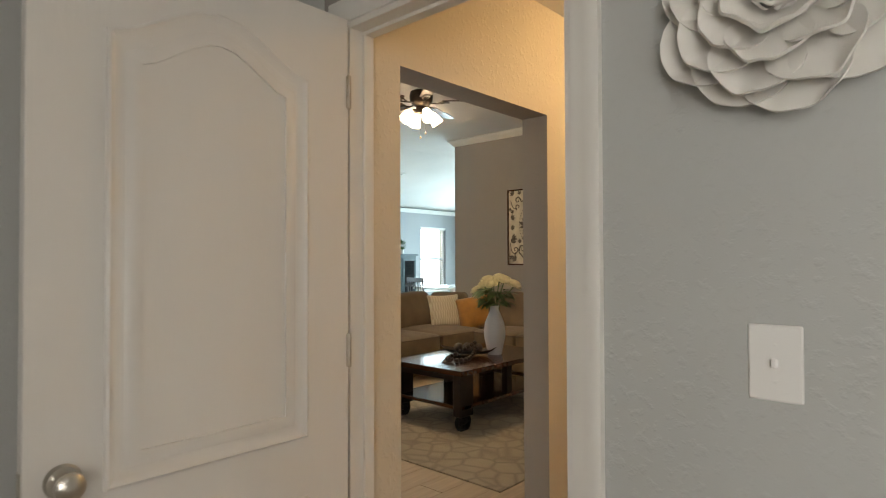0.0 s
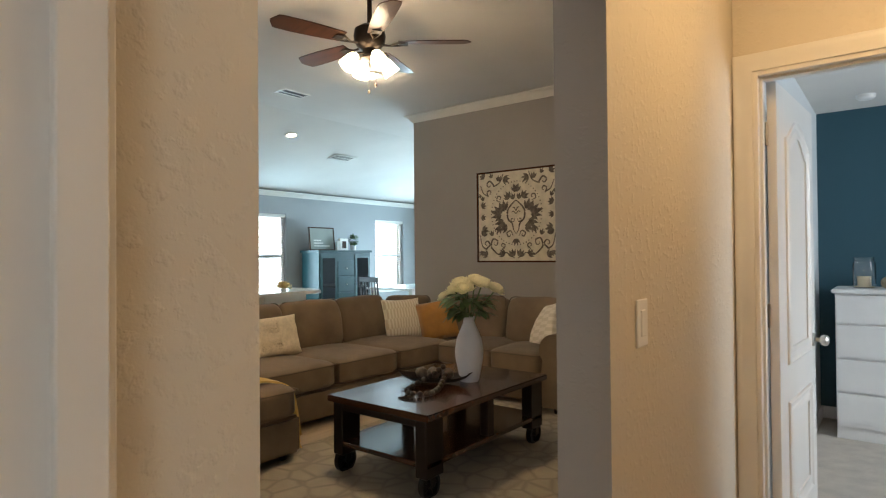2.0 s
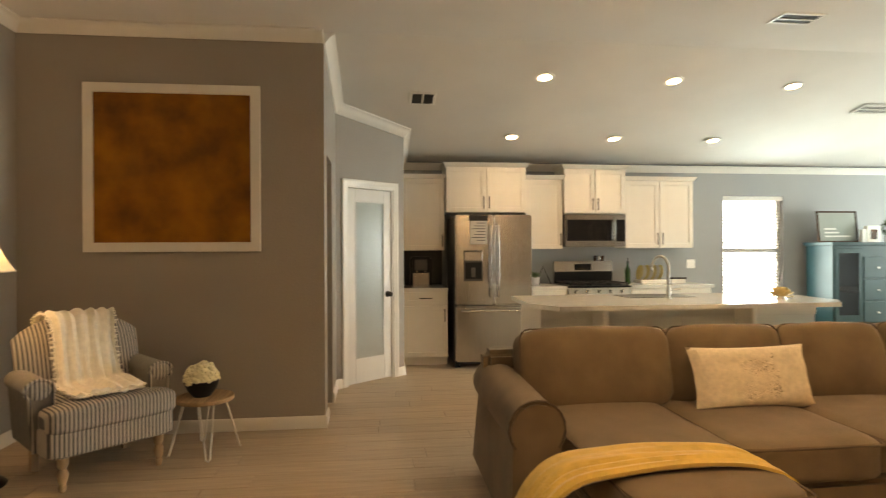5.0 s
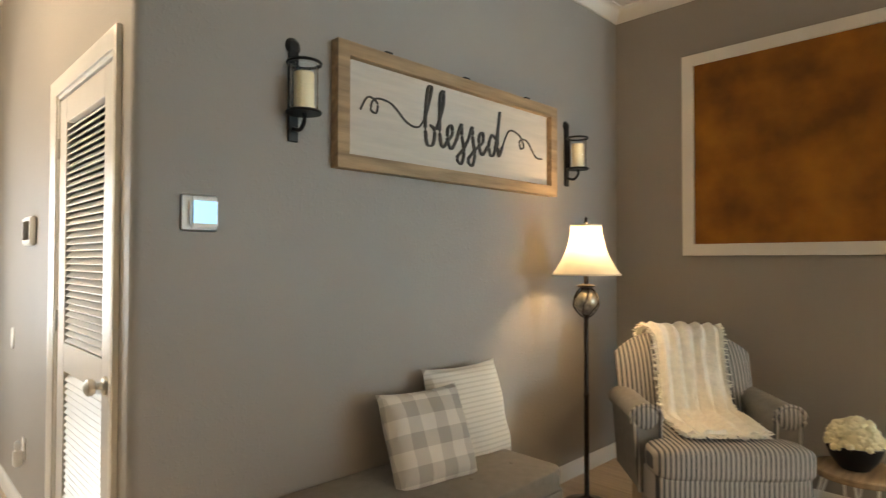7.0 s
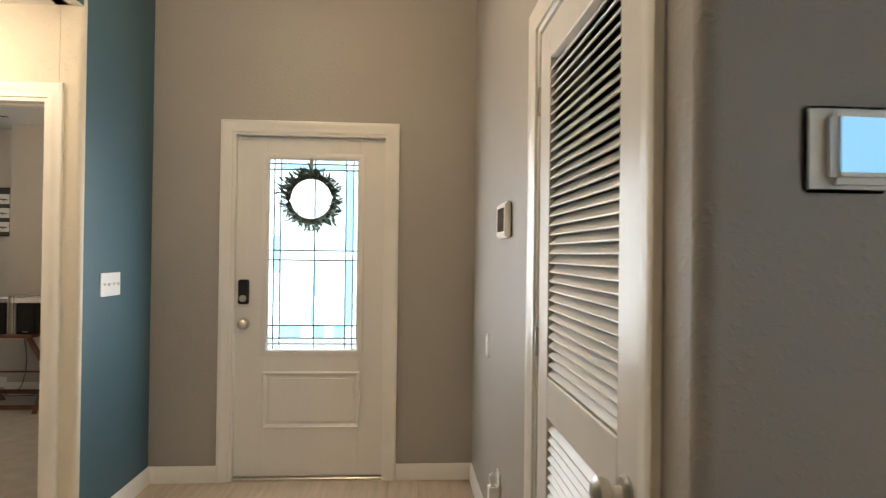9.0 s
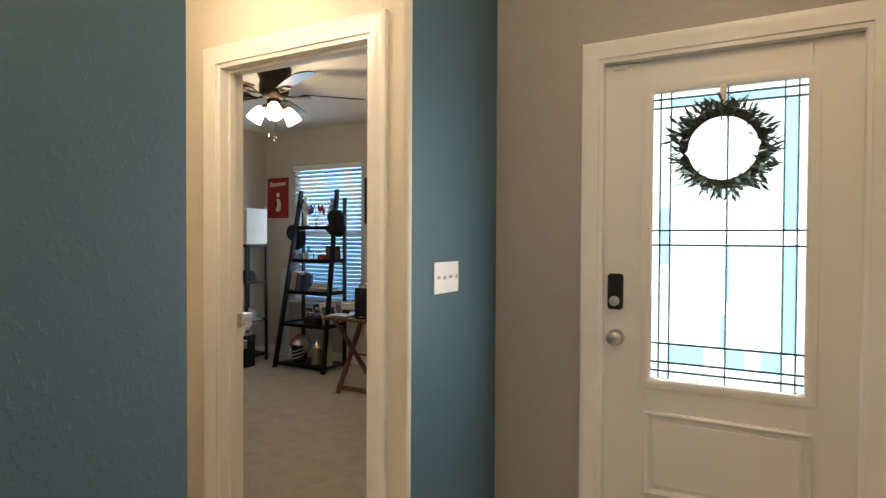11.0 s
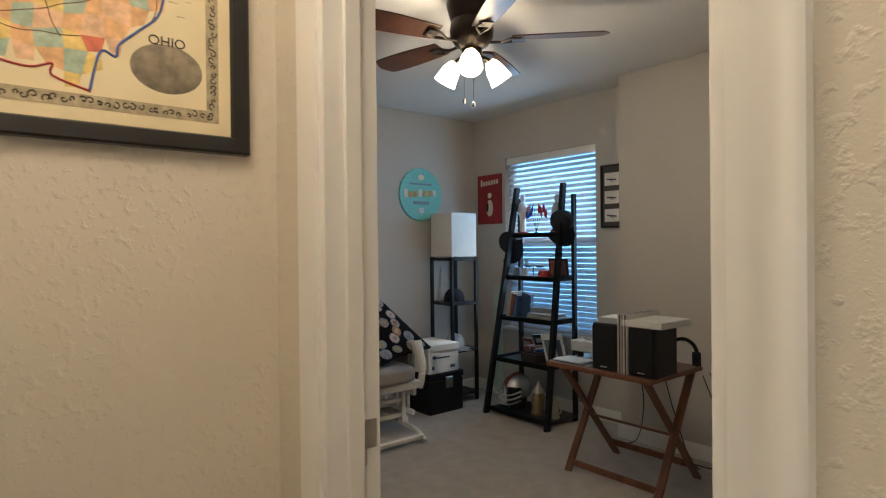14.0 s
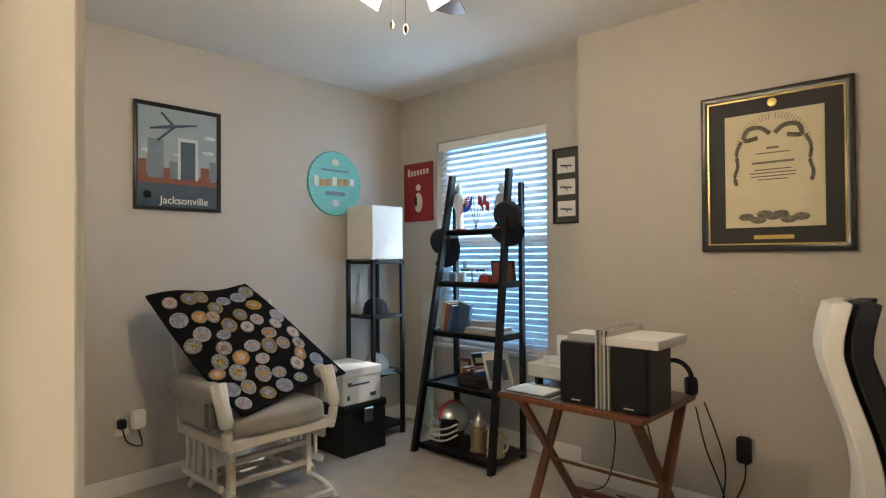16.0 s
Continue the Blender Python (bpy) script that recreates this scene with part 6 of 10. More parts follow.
# lettered sign
sg = thing("lettered_sign", "long weathered oak framed sign with the word blessed in script", "wall sign", pose(-4.956, YS, 1.973, 0, 0, 0))
part("board", bx(-0.76, 0.004, -0.245, 0.76, 0.014, 0.245), material("whitewashed_board", (0.60, 0.54, 0.47), 0.8, vary=0.06, scale=8, stretch=(0.5, 5, 5)), sg, "whitewashed board")
bm = bm_new()
sweep(bm, panel_ring(-0.774, 0.774, -0.262, 0.262), [(0, 0), (0, 0.046), (0.002, 0.048), (0.058, 0.048), (0.060, 0.046), (0.060, 0)], lambda a, b, h: Vector((a, h, b)), closed=True)
part("frame", bm, M_OAKFRAME, sg, "weathered oak frame")
for x in (0.5, 0.0, -0.5):
    part("hanger", bx(x - 0.02, 0.01, 0.255, x + 0.02, 0.04, 0.275, 0.003), M_BLACKMETAL, sg)
STROKES = {
    "flourish_left": ((-0.64, 0.00), (-0.60, 0.055), (-0.55, 0.04), (-0.555, 0.0), (-0.585, 0.01), (-0.56, 0.055), (-0.47, 0.05), (-0.38, -0.01), (-0.31, -0.02), (-0.27, 0.02)),
    "b": ((-0.27, 0.02), (-0.235, 0.12), (-0.225, 0.165), (-0.25, 0.15), (-0.265, 0.02), (-0.255, -0.08), (-0.215, -0.08), (-0.205, -0.02), (-0.235, 0.0), (-0.19, -0.01)),
    "l": ((-0.19, -0.01), (-0.15, 0.09), (-0.145, 0.16), (-0.168, 0.13), (-0.17, -0.03), (-0.15, -0.085), (-0.12, -0.055)),
    "e": ((-0.12, -0.055), (-0.085, -0.02), (-0.09, 0.02), (-0.115, 0.0), (-0.115, -0.055), (-0.09, -0.085), (-0.055, -0.04)),
    "s": ((-0.055, -0.04), (-0.02, 0.035), (-0.015, -0.02), (0.0, -0.09), (-0.02, -0.145), (-0.05, -0.12), (0.0, -0.07), (0.035, -0.02)),
    "s_second": ((0.035, -0.02), (0.06, 0.035), (0.065, -0.02), (0.08, -0.09), (0.06, -0.145), (0.03, -0.12), (0.08, -0.07), (0.11, -0.05)),
    "e_second": ((0.11, -0.05), (0.145, -0.02), (0.14, 0.02), (0.115, 0.0), (0.115, -0.055), (0.14, -0.085), (0.18, -0.04)),
    "d": ((0.245, 0.005), (0.215, 0.02), (0.19, -0.03), (0.205, -0.08), (0.235, -0.06), (0.265, 0.06), (0.28, 0.14), (0.262, 0.03), (0.268, -0.075), (0.30, -0.03)),
    "flourish_right": ((0.30, -0.03), (0.36, 0.06), (0.45, 0.05), (0.49, 0.0), (0.46, -0.015), (0.455, 0.025), (0.52, 0.03), (0.60, -0.04), (0.66, -0.045)),
}
M_INK = material("dark_lettering", (0.05, 0.042, 0.036), 0.6, vary=0.2, scale=30)
for nm, pts in STROKES.items():
    line = catmull([(-x, 0.016, z * 1.1) for x, z in pts], 7)
    n = len(line)
    thin = nm.startswith("flour")
    tp = [0.6 if thin else 0.55 + 0.65 * abs((line[min(i + 1, n - 1)] - line[max(i - 1, 0)]).normalized().z) for i in range(n)]
    part("letter" if not thin else "flourish", tube(bm_new(), line, 0.0085, 6, taper=tp), M_INK, sg, "dark script lettering")


def sconce(x, label):
    s = thing("candle_sconce", label, "wall sconce", pose(x, YS, 1.99), "pair of candle sconces")
    part("back_bar", bx(-0.022, 0, -0.20, 0.022, 0.012, 0.19, 0.003), M_BLACKMETAL, s)
    part("rosette", lathe(bm_new(), [(0, 0.014), (0.02, 0.012), (0.034, 0)], 18, pose(0, 0.002, 0.17, -90)), M_BLACKMETAL, s)
    part("arm", tube(bm_new(), catmull([(0, 0.01, -0.15), (0, 0.06, -0.16), (0, 0.09, -0.13), (0, 0.085, -0.10)], 5), 0.008, 8), M_BLACKMETAL, s)
    for z in (-0.10, 0.085):
        part("ring", tube(bm_new(), [(0.062 * math.cos(2 * math.pi * k / 24), 0.085 + 0.062 * math.sin(2 * math.pi * k / 24), z) for k in range(24)], 0.006, 6, closed=True), M_BLACKMETAL, s)
    part("dish", lathe(bm_new(), [(0, -0.105), (0.062, -0.105), (0.064, -0.098), (0, -0.098)], 24, pose(0, 0.085, 0)), M_BLACKMETAL, s)
    g = part("glass_cylinder", lathe(bm_new(), [(0.052, -0.097), (0.052, 0.08), (0.049, 0.08), (0.049, -0.097)], 24, pose(0, 0.085, 0)), M_GLASS, s, "clear glass cylinder")
    g.visible_shadow = False
    part("candle", lathe(bm_new(), [(0, -0.097), (0.038, -0.097), (0.038, 0.045), (0.034, 0.05), (0, 0.046)], 20, pose(0, 0.085, 0)), material("ivory_candle", (0.72, 0.62, 0.40), 0.5, vary=0.05), s, "ivory pillar candle")
    return s


sconce(-4.003, "black iron candle sconce with a glass cylinder beside the sign")
sconce(-5.890, "black iron candle sconce with a glass cylinder near the corner")

# ---------- kitchen ----------
def shaker(parent, x, y0, y1, z0, z1, pull=None, name="cabinet_door"):
    """A shaker door or drawer front whose face looks towards +x."""
    w = 0.055
    bm = bm_new()
    sweep(bm, panel_ring(y0 + 0.002, y1 - 0.002, z0 + 0.002, z1 - 0.002), [(0, 0), (0, 0.0185), (0.0015, 0.020), (w - 0.0015, 0.020), (w, 0.0185), (w, 0)], lambda a, b, h: Vector((x + h, a, b)), closed=True)
    dr = part(name, bm, M_WHITECAB, parent)
    part("door_panel", bx(x + 0.001, y0 + w - 0.004, z0 + w - 0.004, x + 0.010, y1 - w + 0.004, z1 - w + 0.004), M_WHITECAB, dr)
    if pull:
        py, pz, vertical = pull
        e = Vector((0, 0, 0.06)) if vertical else Vector((0, 0.06, 0))
        c = Vector((x + 0.045, py, pz))
        bm = tube(bm_new(), [c - e * 1.25, c + e * 1.25], 0.006, 8)
        for s in (-1, 1):
            tube(bm, [c + e * s - Vector((0.027, 0, 0)), c + e * s], 0.005, 6)
        part("pull", bm, M_BRONZE, dr, "dark bronze bar pull")
    return dr


def upper(label, y0, y1, z0, z1, doors, depth=0.33, side="in", cap=0.05):
    """A wall cabinet with a crown on top; doors: how many."""
    c = thing("wall_cabinet", label, "wall cabinet", pose(XK + 0.002, 0, 0), "white kitchen cabinets")
    part("body", bx(0, y0 + 0.001, z0, depth, y1 - 0.001, z1, 0.001), M_WHITECAB, c)
    w = (y1 - y0) / doors
    for i in range(doors):
        a, b = y0 + i * w, y0 + (i + 1) * w
        py = (b - 0.035 if i == 0 else a + 0.035) if doors == 2 else b - 0.035
        shaker(c, depth, a + 0.003, b - 0.003, z0 + 0.004, z1 - 0.004, (py, z0 + 0.12, True))
    bm = bm_new()
    sweep(bm, [(0, y0), (depth + 0.02, y0), (depth + 0.02, y1), (0, y1)][::-1], [(0, 0), (0.006, 0), (0.012, cap * 0.3), (0.035, cap * 0.8), (0.04, cap), (0, cap)],
          lambda a, b, h: Vector((a, b, z1 + h)))
    part("crown", bm, M_WHITECAB, c)
    return c


upper("white shaker wall cabinet above the coffee corner", 2.075, 2.60, 1.36, 2.24, 1)
upper("deep white shaker cabinet over the refrigerator", 2.605, 3.60, 1.82, 2.375, 2, depth=0.40)
upper("white shaker wall cabinet beside the range", 3.605, 4.09, 1.37, 2.24, 1)
upper("white shaker cabinet over the microwave", 4.095, 4.90, 1.81, 2.37, 2, depth=0.36)
upper("double white shaker wall cabinet by the window", 4.905, 5.82, 1.375, 2.235, 2)


def base_cabinet(label, y0, y1, split=1, drawer=True, depth=0.60):
    c = thing("base_cabinet", label, "base cabinet", pose(XK + 0.002, 0, 0), "white kitchen base cabinets")
    part("body", bx(0, y0 + 0.001, 0.10, depth, y1 - 0.001, 0.88, 0.001), M_WHITECAB, c)
    part("toe_kick", bx(0, y0 + 0.001, 0, depth - 0.07, y1 - 0.001, 0.10), M_WHITECAB, c)
    w = (y1 - y0) / split
    for i in range(split):
        a, b = y0 + i * w, y0 + (i + 1) * w
        if drawer:
            shaker(c, depth, a + 0.004, b - 0.004, 0.72, 0.872, ((a + b) / 2, 0.80, False), "drawer_front")
        shaker(c, depth, a + 0.004, b - 0.004, 0.11, 0.71 if drawer else 0.872, (b - 0.04, 0.60, True))
    return c


base_cabinet("white shaker base cabinet in the coffee corner", 2.075, 2.60)
base_cabinet("white shaker base cabinet between refrigerator and range", 3.605, 4.05)
base_cabinet("white shaker base cabinets under the sink wall", 4.86, 5.90, 2)
for y0, y1 in ((2.07, 2.605), (3.60, 4.055), (4.855, 5.93)):
    solo("countertop", bx(XK + 0.002, y0, 0.882, XK + 0.64, y1, 0.92, 0.004, 2), M_QUARTZ, "white quartz countertop on the base cabinets", "countertop")
solo("dark_backsplash", bx(XK + 0.002, 2.07, 0.922, XK + 0.012, 2.60, 1.358), material("charcoal_backsplash", (0.035, 0.033, 0.032), 0.35, vary=0.2, scale=10), "charcoal backsplash panel behind the coffee maker", "backsplash")

fr = thing("refrigerator", "stainless steel french-door refrigerator with a water dispenser", "refrigerator", pose(0, 0, 0))
FX = -8.56
part("body", bx(-9.30, 2.665, 0.03, FX - 0.075, 3.575, 1.755, 0.006), M_STEELDARK, fr, "dark grey sides")
for y0, y1 in ((2.67, 3.118), (3.124, 3.57)):
    part("door", bx(FX - 0.07, y0, 0.725, FX, y1, 1.77, 0.014, 3), M_STEEL, fr)
part("freezer_drawer", bx(FX - 0.07, 2.67, 0.07, FX, 3.57, 0.715, 0.014, 3), M_STEEL, fr)
for y in (3.075, 3.165):
    part("door_handle", tube(bm_new(), catmull([(FX, y, 0.83), (FX + 0.05, y, 0.86), (FX + 0.06, y, 1.20), (FX + 0.05, y, 1.60), (FX, y, 1.63)], 5), 0.013, 10), M_STEEL, fr, "curved steel handle")
part("drawer_handle", tube(bm_new(), catmull([(FX, 2.74, 0.66), (FX + 0.05, 2.78, 0.66), (FX + 0.06, 3.12, 0.665), (FX + 0.05, 3.46, 0.66), (FX, 3.50, 0.66)], 5), 0.013, 10), M_STEEL, fr, "curved steel handle")
dp = part("dispenser", bx(FX - 0.01, 2.76, 1.00, FX + 0.004, 2.99, 1.36, 0.006), M_STEELDARK, fr, "water dispenser")
part("dispenser_recess", bx(FX + 0.002, 2.78, 1.03, FX + 0.006, 2.97, 1.22), M_BLACKPLASTIC, dp)
part("dispenser_lever", bx(FX + 0.004, 2.85, 1.05, FX + 0.012, 2.90, 1.16, 0.004), M_STEELDARK, dp)
part("dispenser_panel", bx(FX + 0.003, 2.775, 1.24, FX + 0.007, 2.975, 1.345, 0.002), M_STEEL, dp)
for y in (2.70, 3.50):
    part("foot", bx(FX - 0.12, y - 0.03, 0, FX - 0.06, y + 0.03, 0.075), M_BLACKPLASTIC, fr)
nt_ = thing("paper_menu", "white paper menu with a dark heading on the refrigerator door", "paper", pose(FX + 0.001, 2.94, 1.60, 0, 0, -90))
part("sheet", bx(-0.10, 0, -0.17, 0.10, 0.002, 0.10), M_WHITEPAPER, nt_)
part("heading", bx(-0.11, 0, 0.10, 0.11, 0.004, 0.165), M_BLACKPLASTIC, nt_, "dark magnetic heading")
for i in range(7):
    part("text_line", bx(-0.08, 0.002, 0.07 - 0.033 * i, 0.04 + 0.03 * (i % 3) - 0.02, 0.0028, 0.078 - 0.033 * i), M_STEELDARK, nt_)

mw = thing("microwave", "stainless over-the-range microwave with a black glass door", "microwave", pose(XK, 0, 0))
part("body", bx(0.01, 4.10, 1.395, 0.39, 4.885, 1.80, 0.006), M_STEELDARK, mw)
part("door", bx(0.385, 4.10, 1.395, 0.415, 4.885, 1.80, 0.008, 2), M_STEEL, mw)
part("window", bx(0.413, 4.12, 1.47, 0.418, 4.70, 1.735, 0.004), M_DARKGLASS, mw, "black glass window")
part("control_panel", bx(0.413, 4.755, 1.46, 0.418, 4.875, 1.735, 0.003), M_DARKGLASS, mw)
part("handle", tube(bm_new(), catmull([(0.41, 4.725, 1.46), (0.455, 4.725, 1.50), (0.46, 4.725, 1.60), (0.455, 4.725, 1.72), (0.41, 4.725, 1.76)], 4), 0.012, 10), M_STEEL, mw)

rg = thing("gas_range", "stainless gas range with black grates and a back console", "range", pose(XK, 0, 0))
part("body", bx(0.01, 4.062, 0.02, 0.64, 4.848, 0.905, 0.006), M_STEEL, rg)
part("cooktop", bx(0.01, 4.06, 0.906, 0.66, 4.85, 0.922, 0.004), M_BLACKPAINT, rg)
part("console", bx(0.012, 4.06, 0.922, 0.075, 4.85, 1.21, 0.01, 2), M_STEEL, rg)
part("console_display", bx(0.074, 4.33, 1.09, 0.079, 4.56, 1.17, 0.002), M_DARKGLASS, rg)
part("console_foot", bx(0.02, 4.065, 0.925, 0.079, 4.845, 1.075, 0.002), M_BLACKPAINT, rg)
for j in range(3):
    bm = bm_new()
    y0 = 4.08 + 0.253 * j
    for k in range(5):
        box(bm, 0.11 + 0.125 * k, y0, 0.945, 0.12 + 0.125 * k, y0 + 0.24, 0.96, 0.002)
    for k in range(3):
        box(bm, 0.10, y0 + 0.11 * k, 0.94, 0.63, y0 + 0.11 * k + 0.012, 0.955, 0.002)
    for x, y in ((0.105, y0), (0.62, y0), (0.105, y0 + 0.22), (0.62, y0 + 0.22)):
        box(bm, x, y, 0.921, x + 0.012, y + 0.012, 0.945)
    part("grate", bm, M_BLACKMETAL, rg, "black cast iron grate")
for k in range(5):
    part("burner_knob", lathe(bm_new(), [(0, 0.04), (0.018, 0.04), (0.021, 0.0)], 14, pose(0.64, 4.16 + 0.145 * k, 0.85, 0, 90)), M_STEEL, rg)

cm = thing("coffee_maker", "black and steel coffee maker on the quartz counter", "coffee maker", pose(-9.05, 2.30, 0.92))
part("body", bx(-0.12, -0.13, 0, 0.10, 0.13, 0.36, 0.02, 3), M_BLACKPLASTIC, cm)
part("front_plate", bx(0.099, -0.10, 0.02, 0.108, 0.10, 0.17, 0.004), M_STEEL, cm)
part("water_bay", bx(0.10, -0.075, 0.20, 0.112, 0.075, 0.33, 0.004), M_STEELDARK, cm)
part("drip_tray", bx(0.10, -0.10, 0.0, 0.16, 0.10, 0.025, 0.004), M_STEEL, cm)
for y in (-0.05, 0.05):
    part("button", lathe(bm_new(), [(0, 0.006), (0.012, 0.006), (0.012, 0)], 12, pose(0.11, y, 0.185, 0, 90)), M_STEEL, cm)

kp = thing("potted_plant", "small green plant in a white pot on the counter", "potted plant", pose(-9.12, 3.76, 0.92))
part("pot", lathe(bm_new(), [(0, 0), (0.05, 0), (0.06, 0.09), (0.055, 0.09), (0.048, 0.08), (0, 0.08)], 20), M_CERAMIC, kp, "white pot")
bm = bm_new()
rr = random.Random(31)
for i in range(46):
    a = rr.uniform(0, 6.28)
    leaf(bm, (0, 0, 0.08), Vector((math.cos(a), math.sin(a), rr.uniform(0.5, 1.8))).normalized() * rr.uniform(0.09, 0.17), 0.012, droop=0.3)
part("leaves", bm, M_LEAF, kp)
bm = bm_new()
tube(bm, [(0, 0.0, 0), (0, 0.09, 0.23), (0, 0.19, 0.0)], 0.006, 6)
solo("wire_triangle", bm, M_BRONZE, "thin triangular wire decoration on the counter", "decoration", pose(-9.20, 3.80, 0.921))
bo = thing("oil_bottle", "dark green oil bottle with a black pourer", "bottle", pose(-9.10, 4.98, 0.92))
part("bottle", lathe(bm_new(), [(0, 0), (0.034, 0), (0.036, 0.006), (0.036, 0.17), (0.028, 0.20), (0.013, 0.23), (0.013, 0.27), (0, 0.27)], 20), material("green_bottle_glass", (0.02, 0.06, 0.015), 0.08), bo)
part("pourer", lathe(bm_new(), [(0.014, 0.268), (0.014, 0.29), (0.006, 0.30), (0.004, 0.33), (0, 0.33)], 12), M_BLACKPLASTIC, bo)
dish = thing("dish_rack", "pale dish rack with plates behind the sink", "dish rack", pose(-9.12, 5.30, 0.92))
part("rack", bx(-0.12, -0.18, 0.0, 0.12, 0.18, 0.05, 0.01), M_QUARTZ, dish)
for i in range(7):
    part("plate", lathe(bm_new(), [(0, 0.0), (0.09, 0.004), (0.10, 0.012), (0.09, 0.008), (0, 0.004)], 24, pose(0, -0.14 + 0.045 * i, 0.14, 80)), M_CERAMIC if i % 2 else material("yellow_plate", (0.6, 0.5, 0.2), 0.3), dish)
tin = thing("recipe_box", "small wooden block sign on the counter", "block sign", pose(-9.1, 5.66, 0.92))
part("block", bx(-0.03, -0.09, 0, 0.03, 0.09, 0.05, 0.003), M_WHITECAB, tin)
part("base", bx(-0.04, -0.10, 0.05, 0.04, 0.10, 0.075, 0.003), M_TABLELEG, tin)
for y in (5.95,):
    switch_plate(pose(XK, 5.98, 1.16, 0, 0, -90), 2, "white double switch plate by the kitchen window", toggle=False)
jar = thing("spice_shelf", "small spice tins above the range console", "spice tins", pose(-9.30, 4.66, 1.21))
for k in range(3):
    part("tin", lathe(bm_new(), [(0, 0), (0.022, 0), (0.022, 0.06), (0.018, 0.07), (0, 0.07)], 12, pose(0.03, -0.05 + 0.05 * k, 0)), M_STEEL if k % 2 else M_TABLE, jar)

# island
isl = thing("kitchen_island", "white kitchen island with an overhanging quartz top", "kitchen island", pose(0, 0, 0))
part("body", bx(-7.42, 3.15, 0.10, -6.75, 5.68, 0.88, 0.004), M_WHITECAB, isl)
part("toe_kick", bx(-7.36, 3.19, 0.0, -6.79, 5.64, 0.10), M_WHITECAB, isl)
for k in range(4):
    y0 = 3.15 + 0.6325 * k
    part("panel_stile", bx(-6.751, y0 + 0.0, 0.12, -6.738, y0 + 0.09, 0.87, 0.002), M_WHITECAB, isl)
part("panel_rail", bx(-6.751, 3.15, 0.78, -6.735, 5.68, 0.87, 0.002), M_WHITECAB, isl)
for y in (3.6, 4.9):
    part("corbel", bx(-6.74, y, 0.70, -6.50, y + 0.05, 0.88, 0.01), M_WHITECAB, isl)
bm = bm_new()
vs = [(-7.48, 3.07), (-6.72, 3.03), (-6.38, 3.20), (-6.38, 5.62), (-6.60, 5.78), (-7.48, 5.78)]
f = bm.faces.new([bm.verts.new((x, y, 0.882)) for x, y in vs])
r = bmesh.ops.extrude_face_region(bm, geom=[f])
bmesh.ops.translate(bm, verts=[v for v in r["geom"] if isinstance(v, bmesh.types.BMVert)], vec=(0, 0, 0.038))
part("top", bm, M_QUARTZ, isl, "white quartz top")
part("sink", bx(-7.40, 4.05, 0.919, -7.02, 4.72, 0.9225, 0.001), M_STEEL, isl, "steel undermount sink rim")
part("sink_bowl", bx(-7.38, 4.07, 0.9215, -7.04, 4.70, 0.924), M_STEELDARK, isl)
fa = thing("kitchen_faucet", "brushed nickel gooseneck faucet on the island", "faucet", pose(-6.95, 4.40, 0.92))
part("spout", tube(bm_new(), catmull([(0, 0, 0), (0, 0, 0.18), (0, 0, 0.30), (-0.04, -0.02, 0.37), (-0.11, -0.05, 0.375), (-0.16, -0.07, 0.31), (-0.165, -0.075, 0.25)], 6), 0.013, 10), M_NICKEL, fa)
part("base", lathe(bm_new(), [(0, 0), (0.027, 0), (0.027, 0.01), (0.019, 0.02), (0.017, 0.09), (0, 0.09)], 18), M_NICKEL, fa)
part("lever", tube(bm_new(), [(0, 0, 0.07), (0.02, 0.05, 0.08), (0.03, 0.10, 0.085)], 0.007, 8), M_NICKEL, fa)
yb = thing("yellow_flower_bowl", "pale yellow flower-shaped dish on the island", "bowl", pose(-6.75, 5.35, 0.92))
bm = bm_new()
bloom(bm, (0, 0, 0.06), 0.10, (0, 0, 1), random.Random(4), 30)
part("petals", bm, material("pale_yellow_ceramic", (0.72, 0.55, 0.25), 0.35, vary=0.1, scale=12), yb)
part("foot", lathe(bm_new(), [(0, 0), (0.04, 0), (0.03, 0.03), (0, 0.03)], 16), M_CERAMIC, yb)

# downlights, vents, smoke alarm
tilt = math.degrees(math.atan2(HC - HK, XN - XK))
for x, y in ((-7.10, 3.30), (-8.46, 3.31), (-7.10, 4.54), (-8.46, 4.53), (-7.13, 5.77), (-8.46, 5.76)):
    dl = thing("downlight", "recessed white ceiling downlight, lit", "downlight", pose(x, y, slope_z(x), 0, -tilt, 0), "kitchen downlights")
    part("trim_ring", lathe(bm_new(), [(0.060, -0.001), (0.062, -0.006), (0.088, -0.004), (0.092, 0.0), (0.060, 0.0)], 28), M_TRIM, dl)
    part("lens", lathe(bm_new(), [(0, -0.003), (0.061, -0.003)], 28), M_CAN, dl, "glowing lens")
    lp = lamp("downlight_lamp", "SPOT", (x, y, slope_z(x) - 0.03), 11, (1.0, 0.80, 0.56), 0.06)
    lp.data.spot_size, lp.data.spot_blend = radians(140), 0.6


